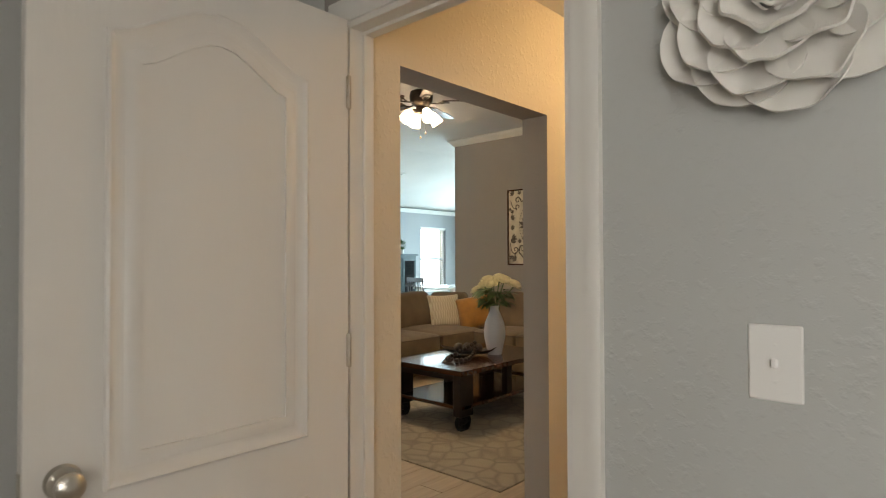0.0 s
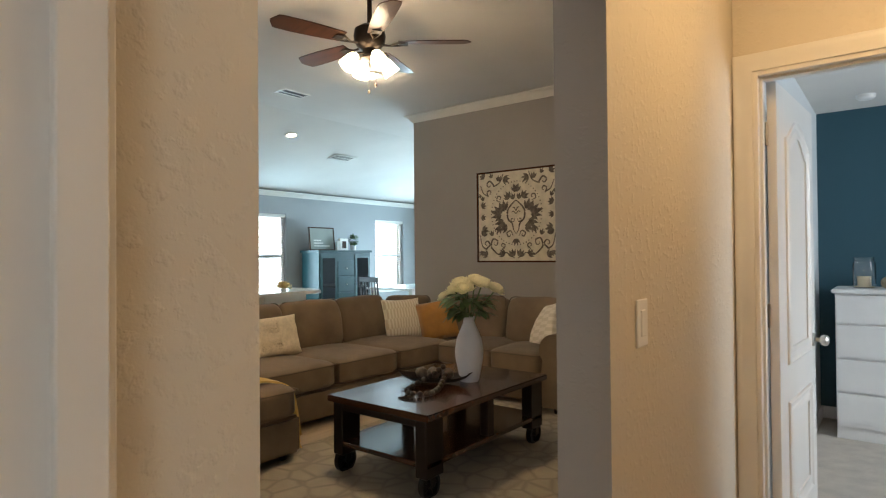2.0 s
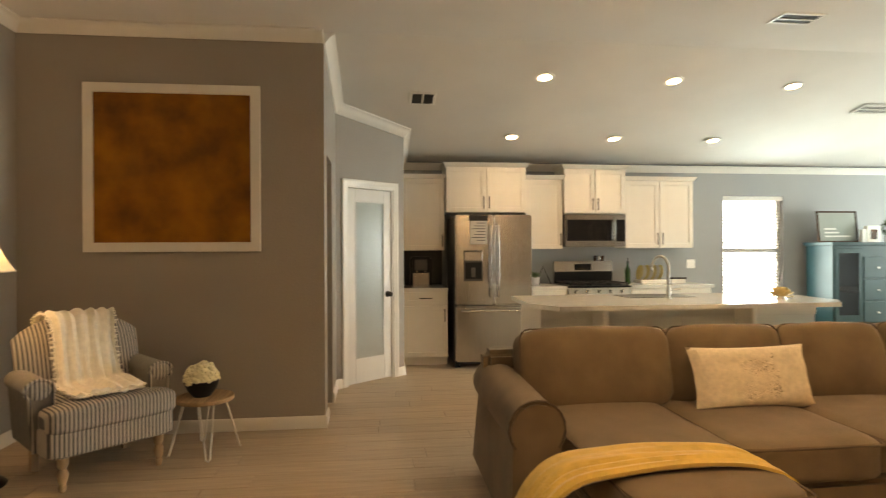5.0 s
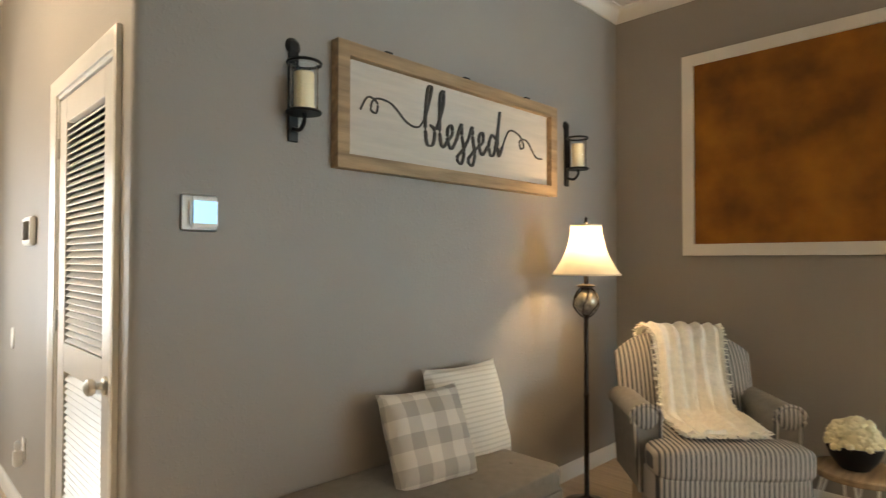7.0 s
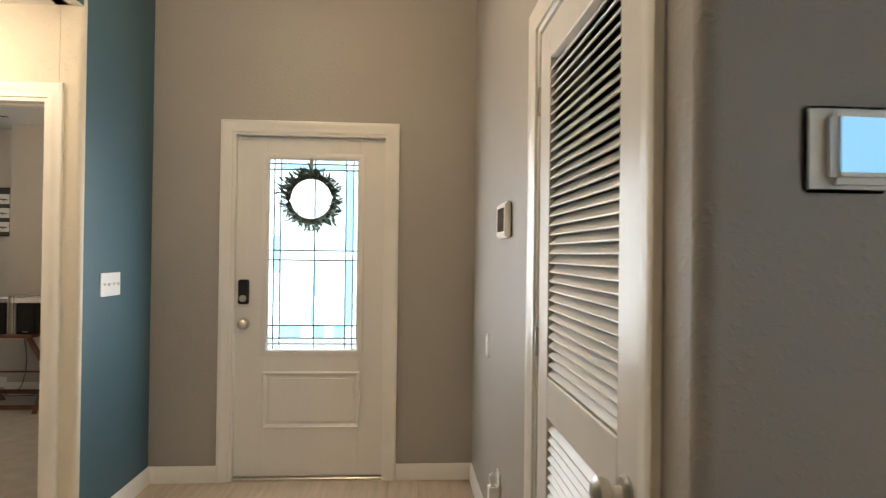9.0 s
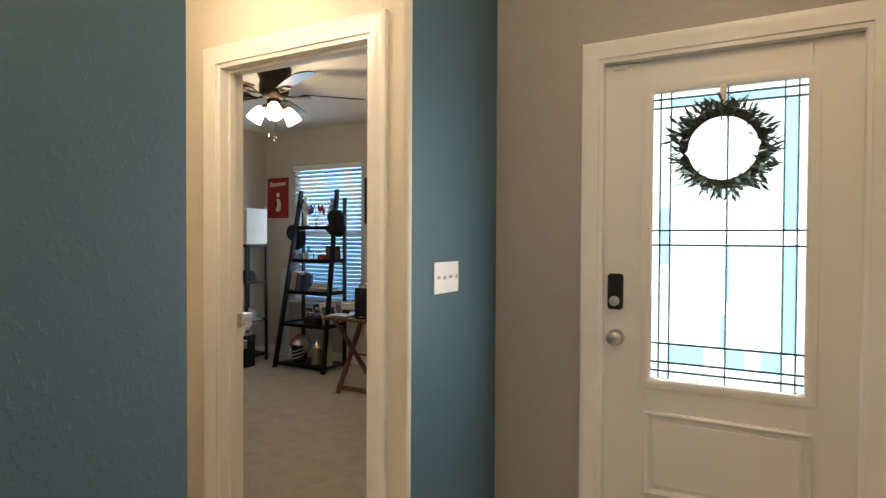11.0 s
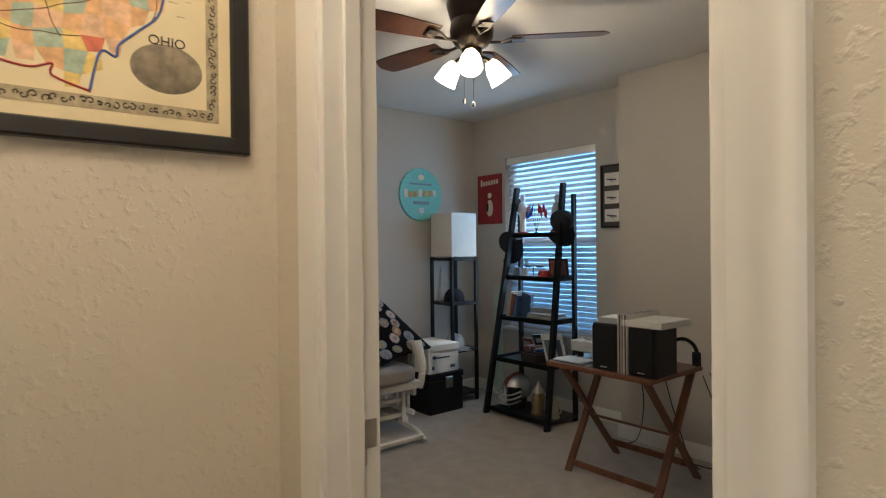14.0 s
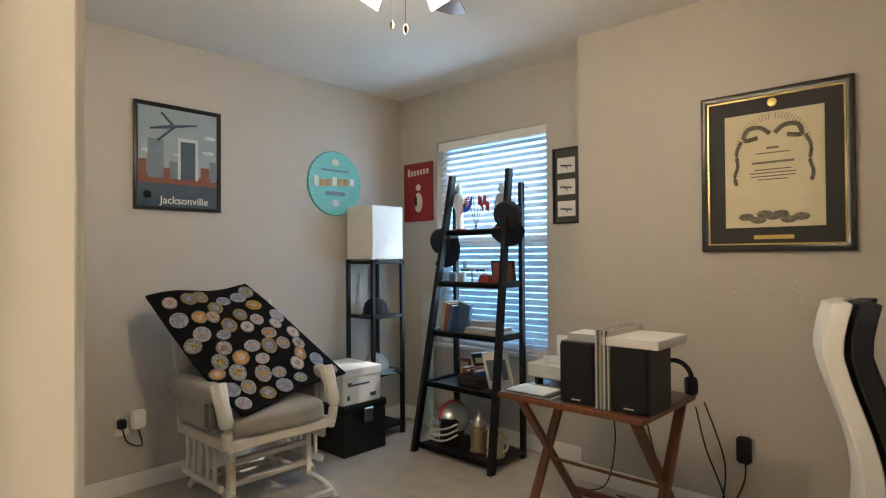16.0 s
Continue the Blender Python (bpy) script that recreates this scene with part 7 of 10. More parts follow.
def vent(x, y, yaw, w, h, label, dark=True):
    v = thing("ceiling_vent", label, "ceiling vent", pose(x, y, slope_z(x), 0, -tilt if x < XN else 0, 0) @ pose(0, 0, 0, 0, 0, yaw))
    bm = bm_new()
    sweep(bm, panel_ring(-w / 2, w / 2, -h / 2, h / 2), [(0, 0), (0.004, -0.008), (0.028, -0.008), (0.028, 0)], lambda a, b, q: Vector((a, b, q)), closed=True)
    part("frame", bm, M_TRIM, v)
    # thin dark sheet: the shade inside the duct, put into its colour
    part("duct_shade", bx(-w / 2 + 0.02, -h / 2 + 0.02, -0.0025, w / 2 - 0.02, h / 2 - 0.02, -0.001), M_BLACKPLASTIC if dark else M_STEELDARK, v)
    n = int((h - 0.05) / 0.028)
    for i in range(n):
        yy = -h / 2 + 0.035 + i * 0.028
        part("slat", bx(-w / 2 + 0.02, yy - 0.003, -0.009, w / 2 - 0.02, yy + 0.004, -0.006), M_BLACKPLASTIC if dark else M_TRIM, v)
    part("divider", bx(-w / 2 + 0.02, -0.01, -0.011, w / 2 - 0.02, 0.01, -0.008), M_TRIM, v)
    return v


vent(-7.57, 2.22, 0, 0.26, 0.26, "square white ceiling vent in the kitchen")
vent(-5.89, 4.84, 90, 0.34, 0.20, "white ceiling vent over the sofa")
vent(-7.56, 7.04, 90, 0.42, 0.22, "white ceiling vent near the dining area", False)
sd = thing("ceiling_disc_light", "small lit disc light on the living room ceiling", "ceiling light", pose(-4.79, 4.92, HC))
part("rim", lathe(bm_new(), [(0.09, 0), (0.092, -0.012), (0.07, -0.016), (0.07, 0)], 28), M_TRIM, sd)
part("lens", lathe(bm_new(), [(0.0, -0.014), (0.07, -0.014)], 28), M_CAN, sd)
lamp("disc_lamp", "POINT", (-4.79, 4.92, HC - 0.06), 9, (1.0, 0.80, 0.56), 0.06)

# ---------- windows, dining ----------
def window(name, axis, face, sign, a0, a1, z0, z1, label):
    """A sash window in its opening: frame, meeting rail, panes and sill. sign: towards the room."""
    w = thing(name, label, "window")
    tagged(w, kind="structure")
    deep = face - sign * 0.09

    def b(lo, hi, c0, c1, q0, q1, bev=0.002):
        q0, q1 = min(q0, q1), max(q0, q1)
        return bx(*((q0, lo, c0, q1, hi, c1) if axis == "x" else (lo, q0, c0, hi, q1, c1)), bev)
    q0, q1 = deep - 0.02, deep + 0.02
    for lo, hi, c0, c1 in ((a0, a0 + 0.04, z0, z1), (a1 - 0.04, a1, z0, z1), (a0 + 0.04, a1 - 0.04, z0, z0 + 0.04), (a0 + 0.04, a1 - 0.04, z1 - 0.04, z1), (a0 + 0.04, a1 - 0.04, (z0 + z1) / 2 - 0.02, (z0 + z1) / 2 + 0.02)):
        part("window_frame", b(lo, hi, c0, c1, q0, q1), M_TRIM, w)
    for c0, c1 in ((z0 + 0.04, (z0 + z1) / 2 - 0.02), ((z0 + z1) / 2 + 0.02, z1 - 0.04)):
        p = part("pane", b(a0 + 0.04, a1 - 0.04, c0, c1, deep - 0.003, deep + 0.003, 0), M_GLASS, w)
        p.visible_shadow = False
    part("window_sill", b(a0 - 0.03, a1 + 0.03, z0 - 0.025, z0 - 0.001, face - sign * 0.06, face + sign * 0.035), M_TRIM, w)
    return w


def blind(axis, face, sign, a0, a1, z0, z1, tilt_deg, label, pitch=0.043, raised=0.0):
    bl = thing("window_blind", label, "window blind")
    c = face - sign * 0.045

    def b(lo, hi, c0, c1, q0, q1):
        return bx(*((q0, lo, c0, q1, hi, c1) if axis == "x" else (lo, q0, c0, hi, q1, c1)), 0.002)
    part("head_rail", b(a0 + 0.004, a1 - 0.004, z1 - 0.06, z1 - 0.002, c - 0.03, c + 0.035), M_TRIM, bl)
    lo, hi = a0 + 0.012, a1 - 0.012
    bm = bx(-0.025, lo, -0.0015, 0.025, hi, 0.0015, 0.001) if axis == "x" else bx(lo, -0.025, -0.0015, hi, 0.025, 0.0015, 0.001)
    me = finish("slat", bm, M_BLIND)
    z = z0 + 0.03 + raised
    while z < z1 - 0.07:
        o = new("slat", me)
        o.parent = bl
        o.matrix_basis = pose(c, 0, z, 0, tilt_deg * sign, 0) if axis == "x" else pose(0, c, z, -tilt_deg * sign, 0, 0)
        z += pitch
    part("bottom_rail", b(lo, hi, z0 + 0.004 + raised, z0 + 0.022 + raised, c - 0.025, c + 0.025), M_TRIM, bl)
    for f in (0.12, 0.5, 0.88):
        a = a0 + (a1 - a0) * f
        part("ladder_cord", b(a - 0.0015, a + 0.0015, z0 + 0.02 + raised, z1 - 0.05, c + sign * 0.026, c + sign * 0.028), M_WHITEPAPER, bl)
    return bl


window("window_1", "x", XK, 1, 6.45, 7.33, 0.6, 2.08, "white sash window in the kitchen wall, bright with daylight")
window("window_2", "x", XK, 1, 9.55, 10.41, 0.6, 2.08, "white sash window in the dining area, bright with daylight")
window("window_3", "y", YW, 1, 1.02, 1.98, 0.62, 2.11, "white sash window of the office behind blinds")
# unseen windows, added so that daylight enters bedroom and first room
window("window_4", "x", 2.0, -1, 4.4, 5.8, 0.8, 2.1, "unseen white bedroom window, added for daylight")
window("window_5", "y", -1.63, 1, -0.5, 1.3, 0.7, 2.1, "unseen white window added to light the first room")
blind("x", XK, 1, 6.45, 7.33, 0.6, 2.08, 12, "white slatted blind at the kitchen window, slats open")
blind("x", XK, 1, 9.55, 10.41, 0.6, 2.08, 12, "white slatted blind at the dining window, slats open")
blind("y", YW, 1, 1.02, 1.98, 0.62, 2.11, 44, "white slatted blind at the office window, slats tilted")
# unseen opening, added for cool daylight from the north
window("window_6", "y", 11.4, -1, -8.3, -6.1, 0.05, 2.1, "unseen wide glazed opening added to light the dining area")

dc = thing("teal_cabinet", "dark teal painted storage cabinet with doors and drawers", "cabinet", pose(-9.0, 8.21, 0))
part("body", bx(-0.25, -0.62, 0.12, 0.22, 0.62, 1.40, 0.006), M_DARKTEAL, dc)
part("top", bx(-0.27, -0.65, 1.40, 0.25, 0.65, 1.44, 0.006, 2), M_DARKTEAL, dc)
part("plinth", bx(-0.24, -0.60, 0.0, 0.20, 0.60, 0.12), M_DARKTEAL, dc)
for i in range(3):
    dr = part("drawer", bx(0.22, -0.20, 0.98 - 0.29 * i, 0.236, 0.20, 1.25 - 0.29 * i, 0.004), M_DARKTEAL, dc)
    part("knob", lathe(bm_new(), [(0, 0.025), (0.014, 0.022), (0.008, 0)], 12, pose(0.236, 0, 1.11 - 0.29 * i, 0, 90)), M_NICKEL, dr)
for s in (-1, 1):
    dr = part("door", bx(0.22, min(s * 0.215, s * 0.60), 0.16, 0.238, max(s * 0.215, s * 0.60), 1.36, 0.004), M_DARKTEAL, dc)
    part("glass", bx(0.238, min(s * 0.27, s * 0.55), 0.5, 0.2395, max(s * 0.27, s * 0.55), 1.30), M_DARKGLASS, dr)
pf = thing("framed_print", "framed pale print with white lettering bars on the teal cabinet", "framed print", pose(-9.05, 7.90, 1.44) @ pose(0, 0, 0, 0, -6, 0))
part("print", bx(-0.004, -0.27, 0.02, 0.004, 0.27, 0.40), material("sage_print", (0.30, 0.33, 0.30), 0.6, vary=0.05), pf)
bm = bm_new()
sweep(bm, panel_ring(-0.29, 0.29, 0.0, 0.42), [(0, 0), (0, 0.02), (0.02, 0.02), (0.02, 0)], lambda a, b, h: Vector((h - 0.008, a, b)), closed=True)
part("frame", bm, M_TABLE, pf)
for k, (y0, y1, z) in enumerate(((-0.19, -0.02, 0.17), (-0.19, 0.02, 0.12), (-0.19, 0.17, 0.07))):
    part("lettering", bx(0.004, y0, z, 0.006, y1, z + 0.022), M_WHITEPAPER, pf)
lb = thing("letter_block", "white photo block beside the plant on the teal cabinet", "block", pose(-8.98, 8.33, 1.44))
part("block", bx(-0.03, -0.10, 0, 0.03, 0.10, 0.22, 0.004), M_WHITECAB, lb)
part("letter", bx(0.03, -0.05, 0.04, 0.034, 0.05, 0.17, 0.004), M_TABLE, lb)
part("small_block", bx(-0.02, -0.17, 0, 0.03, -0.11, 0.17, 0.003), M_WHITECAB, lb)
gp = thing("round_plant", "round green boxwood plant in a white pot on the teal cabinet", "potted plant", pose(-8.98, 8.58, 1.44))
part("pot", lathe(bm_new(), [(0, 0), (0.05, 0), (0.06, 0.10), (0, 0.10)], 18), M_CERAMIC, gp)
bm = bm_new()
rr = random.Random(41)
for i in range(420):
    d = Vector((rr.gauss(0, 1), rr.gauss(0, 1), rr.gauss(0.2, 1))).normalized()
    leaf(bm, d * rr.uniform(0.05, 0.105) + Vector((0, 0, 0.19)), d * 0.03, 0.010, 2, 0.1)
part("leaves", bm, M_LEAF, gp)
dt = thing("dining_table", "pale dining table near the dining window", "dining table", pose(-7.9, 9.35, 0))
part("tabletop", bx(-0.55, -0.95, 0.73, 0.55, 0.95, 0.77, 0.006), M_QUARTZ, dt)
for sx in (-1, 1):
    for sy in (-1, 1):
        part("leg", bx(sx * 0.46 - 0.04, sy * 0.85 - 0.04, 0, sx * 0.46 + 0.04, sy * 0.85 + 0.04, 0.73, 0.004), M_WHITECAB, dt)
ch = thing("dining_chair", "grey slat-back dining chair at the dining table", "chair", pose(-7.75, 8.02, 0, 0, 0, 180))
M_GREYWOOD = material("grey_painted_wood", (0.09, 0.09, 0.095), 0.45, vary=0.15, scale=10)
part("seat", bx(-0.22, -0.22, 0.44, 0.22, 0.22, 0.47, 0.01), M_GREYWOOD, ch)
for x in (-0.2, 0.2):
    part("leg", bx(x - 0.02, -0.21, 0, x + 0.02, -0.17, 0.44), M_GREYWOOD, ch)
    part("back_post", tube(bm_new(), [(x, 0.2, 0), (x, 0.2, 0.45), (x, 0.26, 0.98)], 0.018, 8), M_GREYWOOD, ch)
part("top_rail", bx(-0.22, 0.235, 0.90, 0.22, 0.265, 0.98, 0.006), M_GREYWOOD, ch)
for k in range(5):
    part("slat", tube(bm_new(), [(-0.14 + 0.07 * k, 0.205, 0.47), (-0.14 + 0.07 * k, 0.25, 0.92)], 0.010, 6), M_GREYWOOD, ch)
pl = thing("pendant_light", "glass dining pendant light, lit", "pendant light", pose(-6.9, 8.15, 1.92))
part("shade", lathe(bm_new(), [(0.02, 0.16), (0.05, 0.12), (0.09, 0.0), (0.085, 0.0), (0.045, 0.11)], 20), M_BULB, pl)
part("cord", tube(bm_new(), [(0, 0, 0.16), (0, 0, slope_z(-6.9) - 1.92)], 0.004, 6), M_BRONZE, pl)

# outdoors: lawn and bright distance
structure("ground", bx(-80, -80, -0.35, 80, 80, -0.30), material("lawn", (0.07, 0.10, 0.03), 0.9, vary=0.3, scale=3), "lawn around the house")
for nm, c in (("backdrop_kitchen", (-12.0, 4.0, -0.2, -11.95, 13.0, 4.0)), ("backdrop_front", (-4.6, -6.4, -0.2, -0.4, -6.35, 4.0)), ("backdrop_office", (0.2, -8.1, -0.2, 4.2, -8.05, 4.0)), ("backdrop_patio", (-10, 14.0, -0.2, -4, 14.05, 4.0)),
              ("backdrop_bedroom", (4.2, 3.0, -0.2, 4.25, 7.5, 4.0)), ("backdrop_first_room", (-0.30, -2.30, 0.0, 2.0, -2.27, 2.6))):
    structure(nm, bx(*c), M_OUTBLUE if nm.endswith("office") else M_OUTFRONT if nm.endswith("front") else M_OUTSIDE, "bright hazy daylight outdoors")
# unseen slab over the rooms, added to block sky and sun
structure("light_block_slab", bx(XK - 0.3, -6.3, 3.3, 2.9, 11.9, 3.45), M_CEIL, "unseen slab above the ceilings that keeps daylight out")

# ---------- first room and bedroom ----------
def big_petal(bm, m, ln, w, cup, rng, curl=0.32, n=8, k=10):
    """One thick, cupped, wavy petal lying along +x of m."""
    top, bot = [], []
    ph = rng.uniform(0, 6)
    for i in range(n + 1):
        t = i / n
        hw = w * (0.35 + 0.65 * math.sin(math.pi * (0.12 + 0.74 * t))) * (1 if t < 0.98 else 0.9)
        rt, rb = [], []
        for j in range(k + 1):
            s = j / k * 2 - 1
            z = cup * (s * s) * hw * 0.6 + curl * ln * (t ** 2.2) * 0.5 + 0.045 * ln * math.sin(4.5 * s + ph) * t
            x = ln * t * (1 - 0.10 * s * s)
            p = Vector((x, s * hw, z))
            rt.append(bm.verts.new(m @ p))
            rb.append(bm.verts.new(m @ (p - Vector((0, 0, 0.006)))))
        top.append(rt)
        bot.append(rb)
    for i in range(n):
        for j in range(k):
            bm.faces.new((top[i][j], top[i][j + 1], top[i + 1][j + 1], top[i + 1][j]))
            bm.faces.new((bot[i][j], bot[i + 1][j], bot[i + 1][j + 1], bot[i][j + 1]))
        for j in (0, k):
            bm.faces.new((top[i][j], top[i + 1][j], bot[i + 1][j], bot[i][j]))
    for j in range(k):
        bm.faces.new((top[n][j], top[n][j + 1], bot[n][j + 1], bot[n][j]))


wf = thing("wall_flower", "large white cast resin flower mounted on the cool grey wall", "wall decor", pose(-0.205, YD0, 1.745, 90, 0, 0))
rng = random.Random(2)
for ring, (cnt, r0, ln, w, tilt_, z) in enumerate(((9, 0.078, 0.122, 0.078, 9, 0.008), (8, 0.064, 0.110, 0.070, 18, 0.022), (7, 0.046, 0.096, 0.062, 30, 0.034), (6, 0.030, 0.076, 0.050, 44, 0.042), (5, 0.016, 0.056, 0.038, 60, 0.046), (4, 0.005, 0.040, 0.026, 74, 0.050))):
    for i in range(cnt):
        a = 360 * i / cnt + ring * 27 + rng.uniform(-6, 6)
        bm = bm_new()
        big_petal(bm, pose(0, 0, z, 0, 0, a) @ pose(r0, 0, 0, 0, -tilt_, 0), ln * rng.uniform(0.92, 1.08), w, 0.55, rng)
        part("petal", bm, M_PLASTER, wf)
part("hub", lathe(bm_new(), [(0.06, 0), (0.06, 0.03), (0.02, 0.05), (0, 0.055)], 16), M_PLASTER, wf)

ds = thing("dresser", "white four-drawer dresser with dark round knobs", "dresser", pose(-1.235, 5.98, 0))
M_DRESS = material("white_dresser_paint", (0.72, 0.72, 0.72), 0.4, vary=0.03, scale=6)
part("body", bx(0.01, 0.02, 0.0, 1.09, 0.50, 1.03, 0.003), M_DRESS, ds)
part("top", bx(-0.01, -0.01, 1.03, 1.11, 0.51, 1.06, 0.006, 2), M_DRESS, ds)
for z0, z1 in ((0.09, 0.322), (0.338, 0.562), (0.578, 0.808), (0.824, 1.02)):
    dr = part("drawer", bx(0.02, 0.0, z0, 1.08, 0.022, z1, 0.004, 2), M_DRESS, ds)
    for x in (0.36, 0.74):
        part("knob", lathe(bm_new(), [(0, 0.026), (0.013, 0.022), (0.006, 0.008), (0.009, 0)], 14, pose(x, 0.0, (z0 + z1) / 2 + 0.02, 90)), M_BRONZE, dr, "dark round knob")
cj = thing("candle_jar", "clear glass hurricane jar with a white candle on the dresser", "candle jar", pose(-1.06, 6.2, 1.06))
g = part("jar", lathe(bm_new(), [(0.0, 0.004), (0.066, 0.004), (0.070, 0.02), (0.070, 0.18), (0.055, 0.20), (0.062, 0.225), (0.058, 0.225), (0.05, 0.20), (0.065, 0.175), (0.065, 0.02)], 24), M_GLASS, cj)
g.visible_shadow = False
part("candle", lathe(bm_new(), [(0, 0.012), (0.042, 0.012), (0.042, 0.09), (0, 0.088)], 20), M_PAPER, cj)
dpn = thing("small_plant", "small leafy plant in a pale pot on the dresser", "potted plant", pose(-0.83, 6.22, 1.06))
part("pot", lathe(bm_new(), [(0, 0), (0.04, 0), (0.05, 0.07), (0, 0.07)], 16), M_CERAMIC, dpn)
bm = bm_new()
rr = random.Random(51)
for i in range(60):
    d = Vector((rr.gauss(0, 1), rr.gauss(0, 1), rr.uniform(0.2, 1.4))).normalized()
    leaf(bm, d * 0.03 + Vector((0, 0, 0.09)), d * rr.uniform(0.05, 0.10), 0.014, 3, 0.2)
part("leaves", bm, M_LEAF, dpn)
bm = bm_new()
bmesh.ops.create_icosphere(bm, subdivisions=3, radius=0.045, matrix=Matrix.Translation((0, 0, 0.045)))
solo("decor_ball", bm, material("carved_beige_ball", (0.50, 0.40, 0.28), 0.6, second=(0.25, 0.19, 0.12), scale=30), "carved beige ball on the dresser", "decor ball", pose(-0.92, 6.14, 1.06))
ck = thing("twin_bell_clock", "white round alarm clock on the dresser", "clock", pose(-0.63, 6.2, 1.06))
part("case", lathe(bm_new(), [(0, -0.03), (0.075, -0.03), (0.08, 0.0), (0.075, 0.03), (0.068, 0.026), (0, 0.026)], 28, pose(0, 0, 0.09, 90)), M_WHITEPLASTIC, ck)
for a in range(12):
    part("hour_mark", bx(0.054 * math.sin(a * math.pi / 6) - 0.004, -0.0295, 0.09 + 0.054 * math.cos(a * math.pi / 6) - 0.004, 0.054 * math.sin(a * math.pi / 6) + 0.004, -0.0262, 0.09 + 0.054 * math.cos(a * math.pi / 6) + 0.004), M_BLACKPLASTIC, ck)
part("bell", lathe(bm_new(), [(0.0, 0.028), (0.025, 0.018), (0.03, 0)], 16, pose(0, 0, 0.168)), M_BLACKMETAL, ck)
for x in (-0.04, 0.04):
    part("foot", tube(bm_new(), [(x, 0, 0.035), (x * 1.3, 0, 0.0)], 0.006, 6), M_BLACKMETAL, ck)
sm = thing("smoke_alarm", "small white smoke alarm on the bedroom ceiling", "smoke alarm", pose(-1.03, 6.1, HS))
part("body", lathe(bm_new(), [(0.06, 0), (0.058, -0.02), (0.04, -0.034), (0, -0.036)], 24), M_WHITEPLASTIC, sm)
outlet(pose(XH1, 5.5, 0.36, 0, 0, -90), "white wall outlet on the bedroom wall")

# ---------- foyer light and map ----------
fo = thing("flush_ceiling_light", "round frosted flush ceiling light in the foyer, lit", "ceiling light", pose(-2.45, -2.50, HC))
part("pan", lathe(bm_new(), [(0, 0), (0.17, 0), (0.175, -0.02), (0.16, -0.03), (0, -0.03)], 32), M_NICKEL, fo)
part("bowl", lathe(bm_new(), [(0.155, -0.03), (0.15, -0.06), (0.11, -0.10), (0.05, -0.125), (0, -0.13)], 32), M_BULB, fo, "lit frosted glass bowl")
part("finial", lathe(bm_new(), [(0.012, -0.128), (0.014, -0.14), (0, -0.15)], 12), M_NICKEL, fo)

M_BLACKFRAME = material("black_frame_wood", (0.012, 0.011, 0.011), 0.3, vary=0.15, scale=20)
mp_ = thing("framed_map", "antique coloured county map in a wide black frame", "framed map", pose(-0.44, -2.322, 1.90, 0, 0, 90))
MW, MH = 0.75, 0.74
part("paper", bx(-MW / 2 + 0.03, 0.006, -MH / 2 + 0.03, MW / 2 - 0.03, 0.012, MH / 2 - 0.03), M_PAPER, mp_, "yellowed map paper")
bm = bm_new()
sweep(bm, panel_ring(-MW / 2, MW / 2, -MH / 2, MH / 2), [(0, 0), (0, 0.024), (0.004, 0.028), (0.032, 0.022), (0.036, 0.014), (0.036, 0)], lambda a, b, h: Vector((a, h, b)), closed=True)
part("frame", bm, M_BLACKFRAME, mp_, "wide black frame")
counties = [material("county_" + n, c, 0.8, vary=0.22, scale=55, second=None) for n, c in (("red", (0.62, 0.17, 0.10)), ("orange", (0.68, 0.40, 0.20)), ("yellow", (0.70, 0.52, 0.18)), ("green", (0.36, 0.45, 0.35)), ("peach", (0.70, 0.45, 0.28)))]
M_RIVER, M_BORDER = material("blue_map_line", (0.08, 0.13, 0.33), 0.8), material("map_ornament", (0.15, 0.12, 0.08), 0.8, second=(0.40, 0.34, 0.22), scale=90)
M_ROAD, M_STATE = material("map_road_ink", (0.16, 0.08, 0.05), 0.8), material("map_state_line", (0.42, 0.05, 0.05), 0.8)
EAST = ((-0.135, 0.27), (-0.200, 0.10), (-0.218, -0.012), (-0.207, -0.106), (-0.168, -0.155), (-0.134, -0.184), (-0.128, -0.209), (-0.106, -0.205), (-0.089, -0.279))
SOUTH = ((-0.089, -0.279), (-0.033, -0.261), (-0.033, -0.240), (0.0, -0.251), (0.045, -0.245), (0.107, -0.228), (0.146, -0.195), (0.191, -0.196))
SHAPE = list(EAST) + list(SOUTH) + [(0.196, 0.27)]


def in_state(x, z):
    hit = False
    for (x0, z0), (x1, z1) in zip(SHAPE, SHAPE[1:] + SHAPE[:1]):
        if (z0 > z) != (z1 > z) and x < x0 + (z - z0) * (x1 - x0) / (z1 - z0):
            hit = not hit
    return hit


rr = random.Random(61)
jit = {}


def county_corner(i, j):
    if (i, j) not in jit:
        jit[i, j] = (rr.uniform(-0.007, 0.007), rr.uniform(-0.007, 0.007))
    x, z = 0.196 - 0.0345 * i + (jit[i, j][0] if i else 0), 0.27 - 0.0345 * j + jit[i, j][1]
    return Vector((x, 0.0124, z))


last = {}
for i in range(12):
    for j in range(16):
        pts = [county_corner(*q) for q in ((i, j), (i + 1, j), (i + 1, j + 1), (i, j + 1))]
        inside = [in_state(q.x, q.z) for q in pts]
        mid = sum(pts, Vector()) / 4
        if not in_state(mid.x, mid.z):
            continue
        pts = [q if ok else mid + (q - mid) * 0.55 for q, ok in zip(pts, inside)] if sum(inside) < 4 else pts
        k = rr.choice([c for c in (0, 1, 2, 3, 4, 4, 1, 3) if c not in (last.get((i - 1, j)), last.get((i, j - 1)))])
        last[i, j] = k
        bm = bm_new()
        bm.faces.new([bm.verts.new(q) for q in pts])
        part("county", bm, counties[k], mp_)
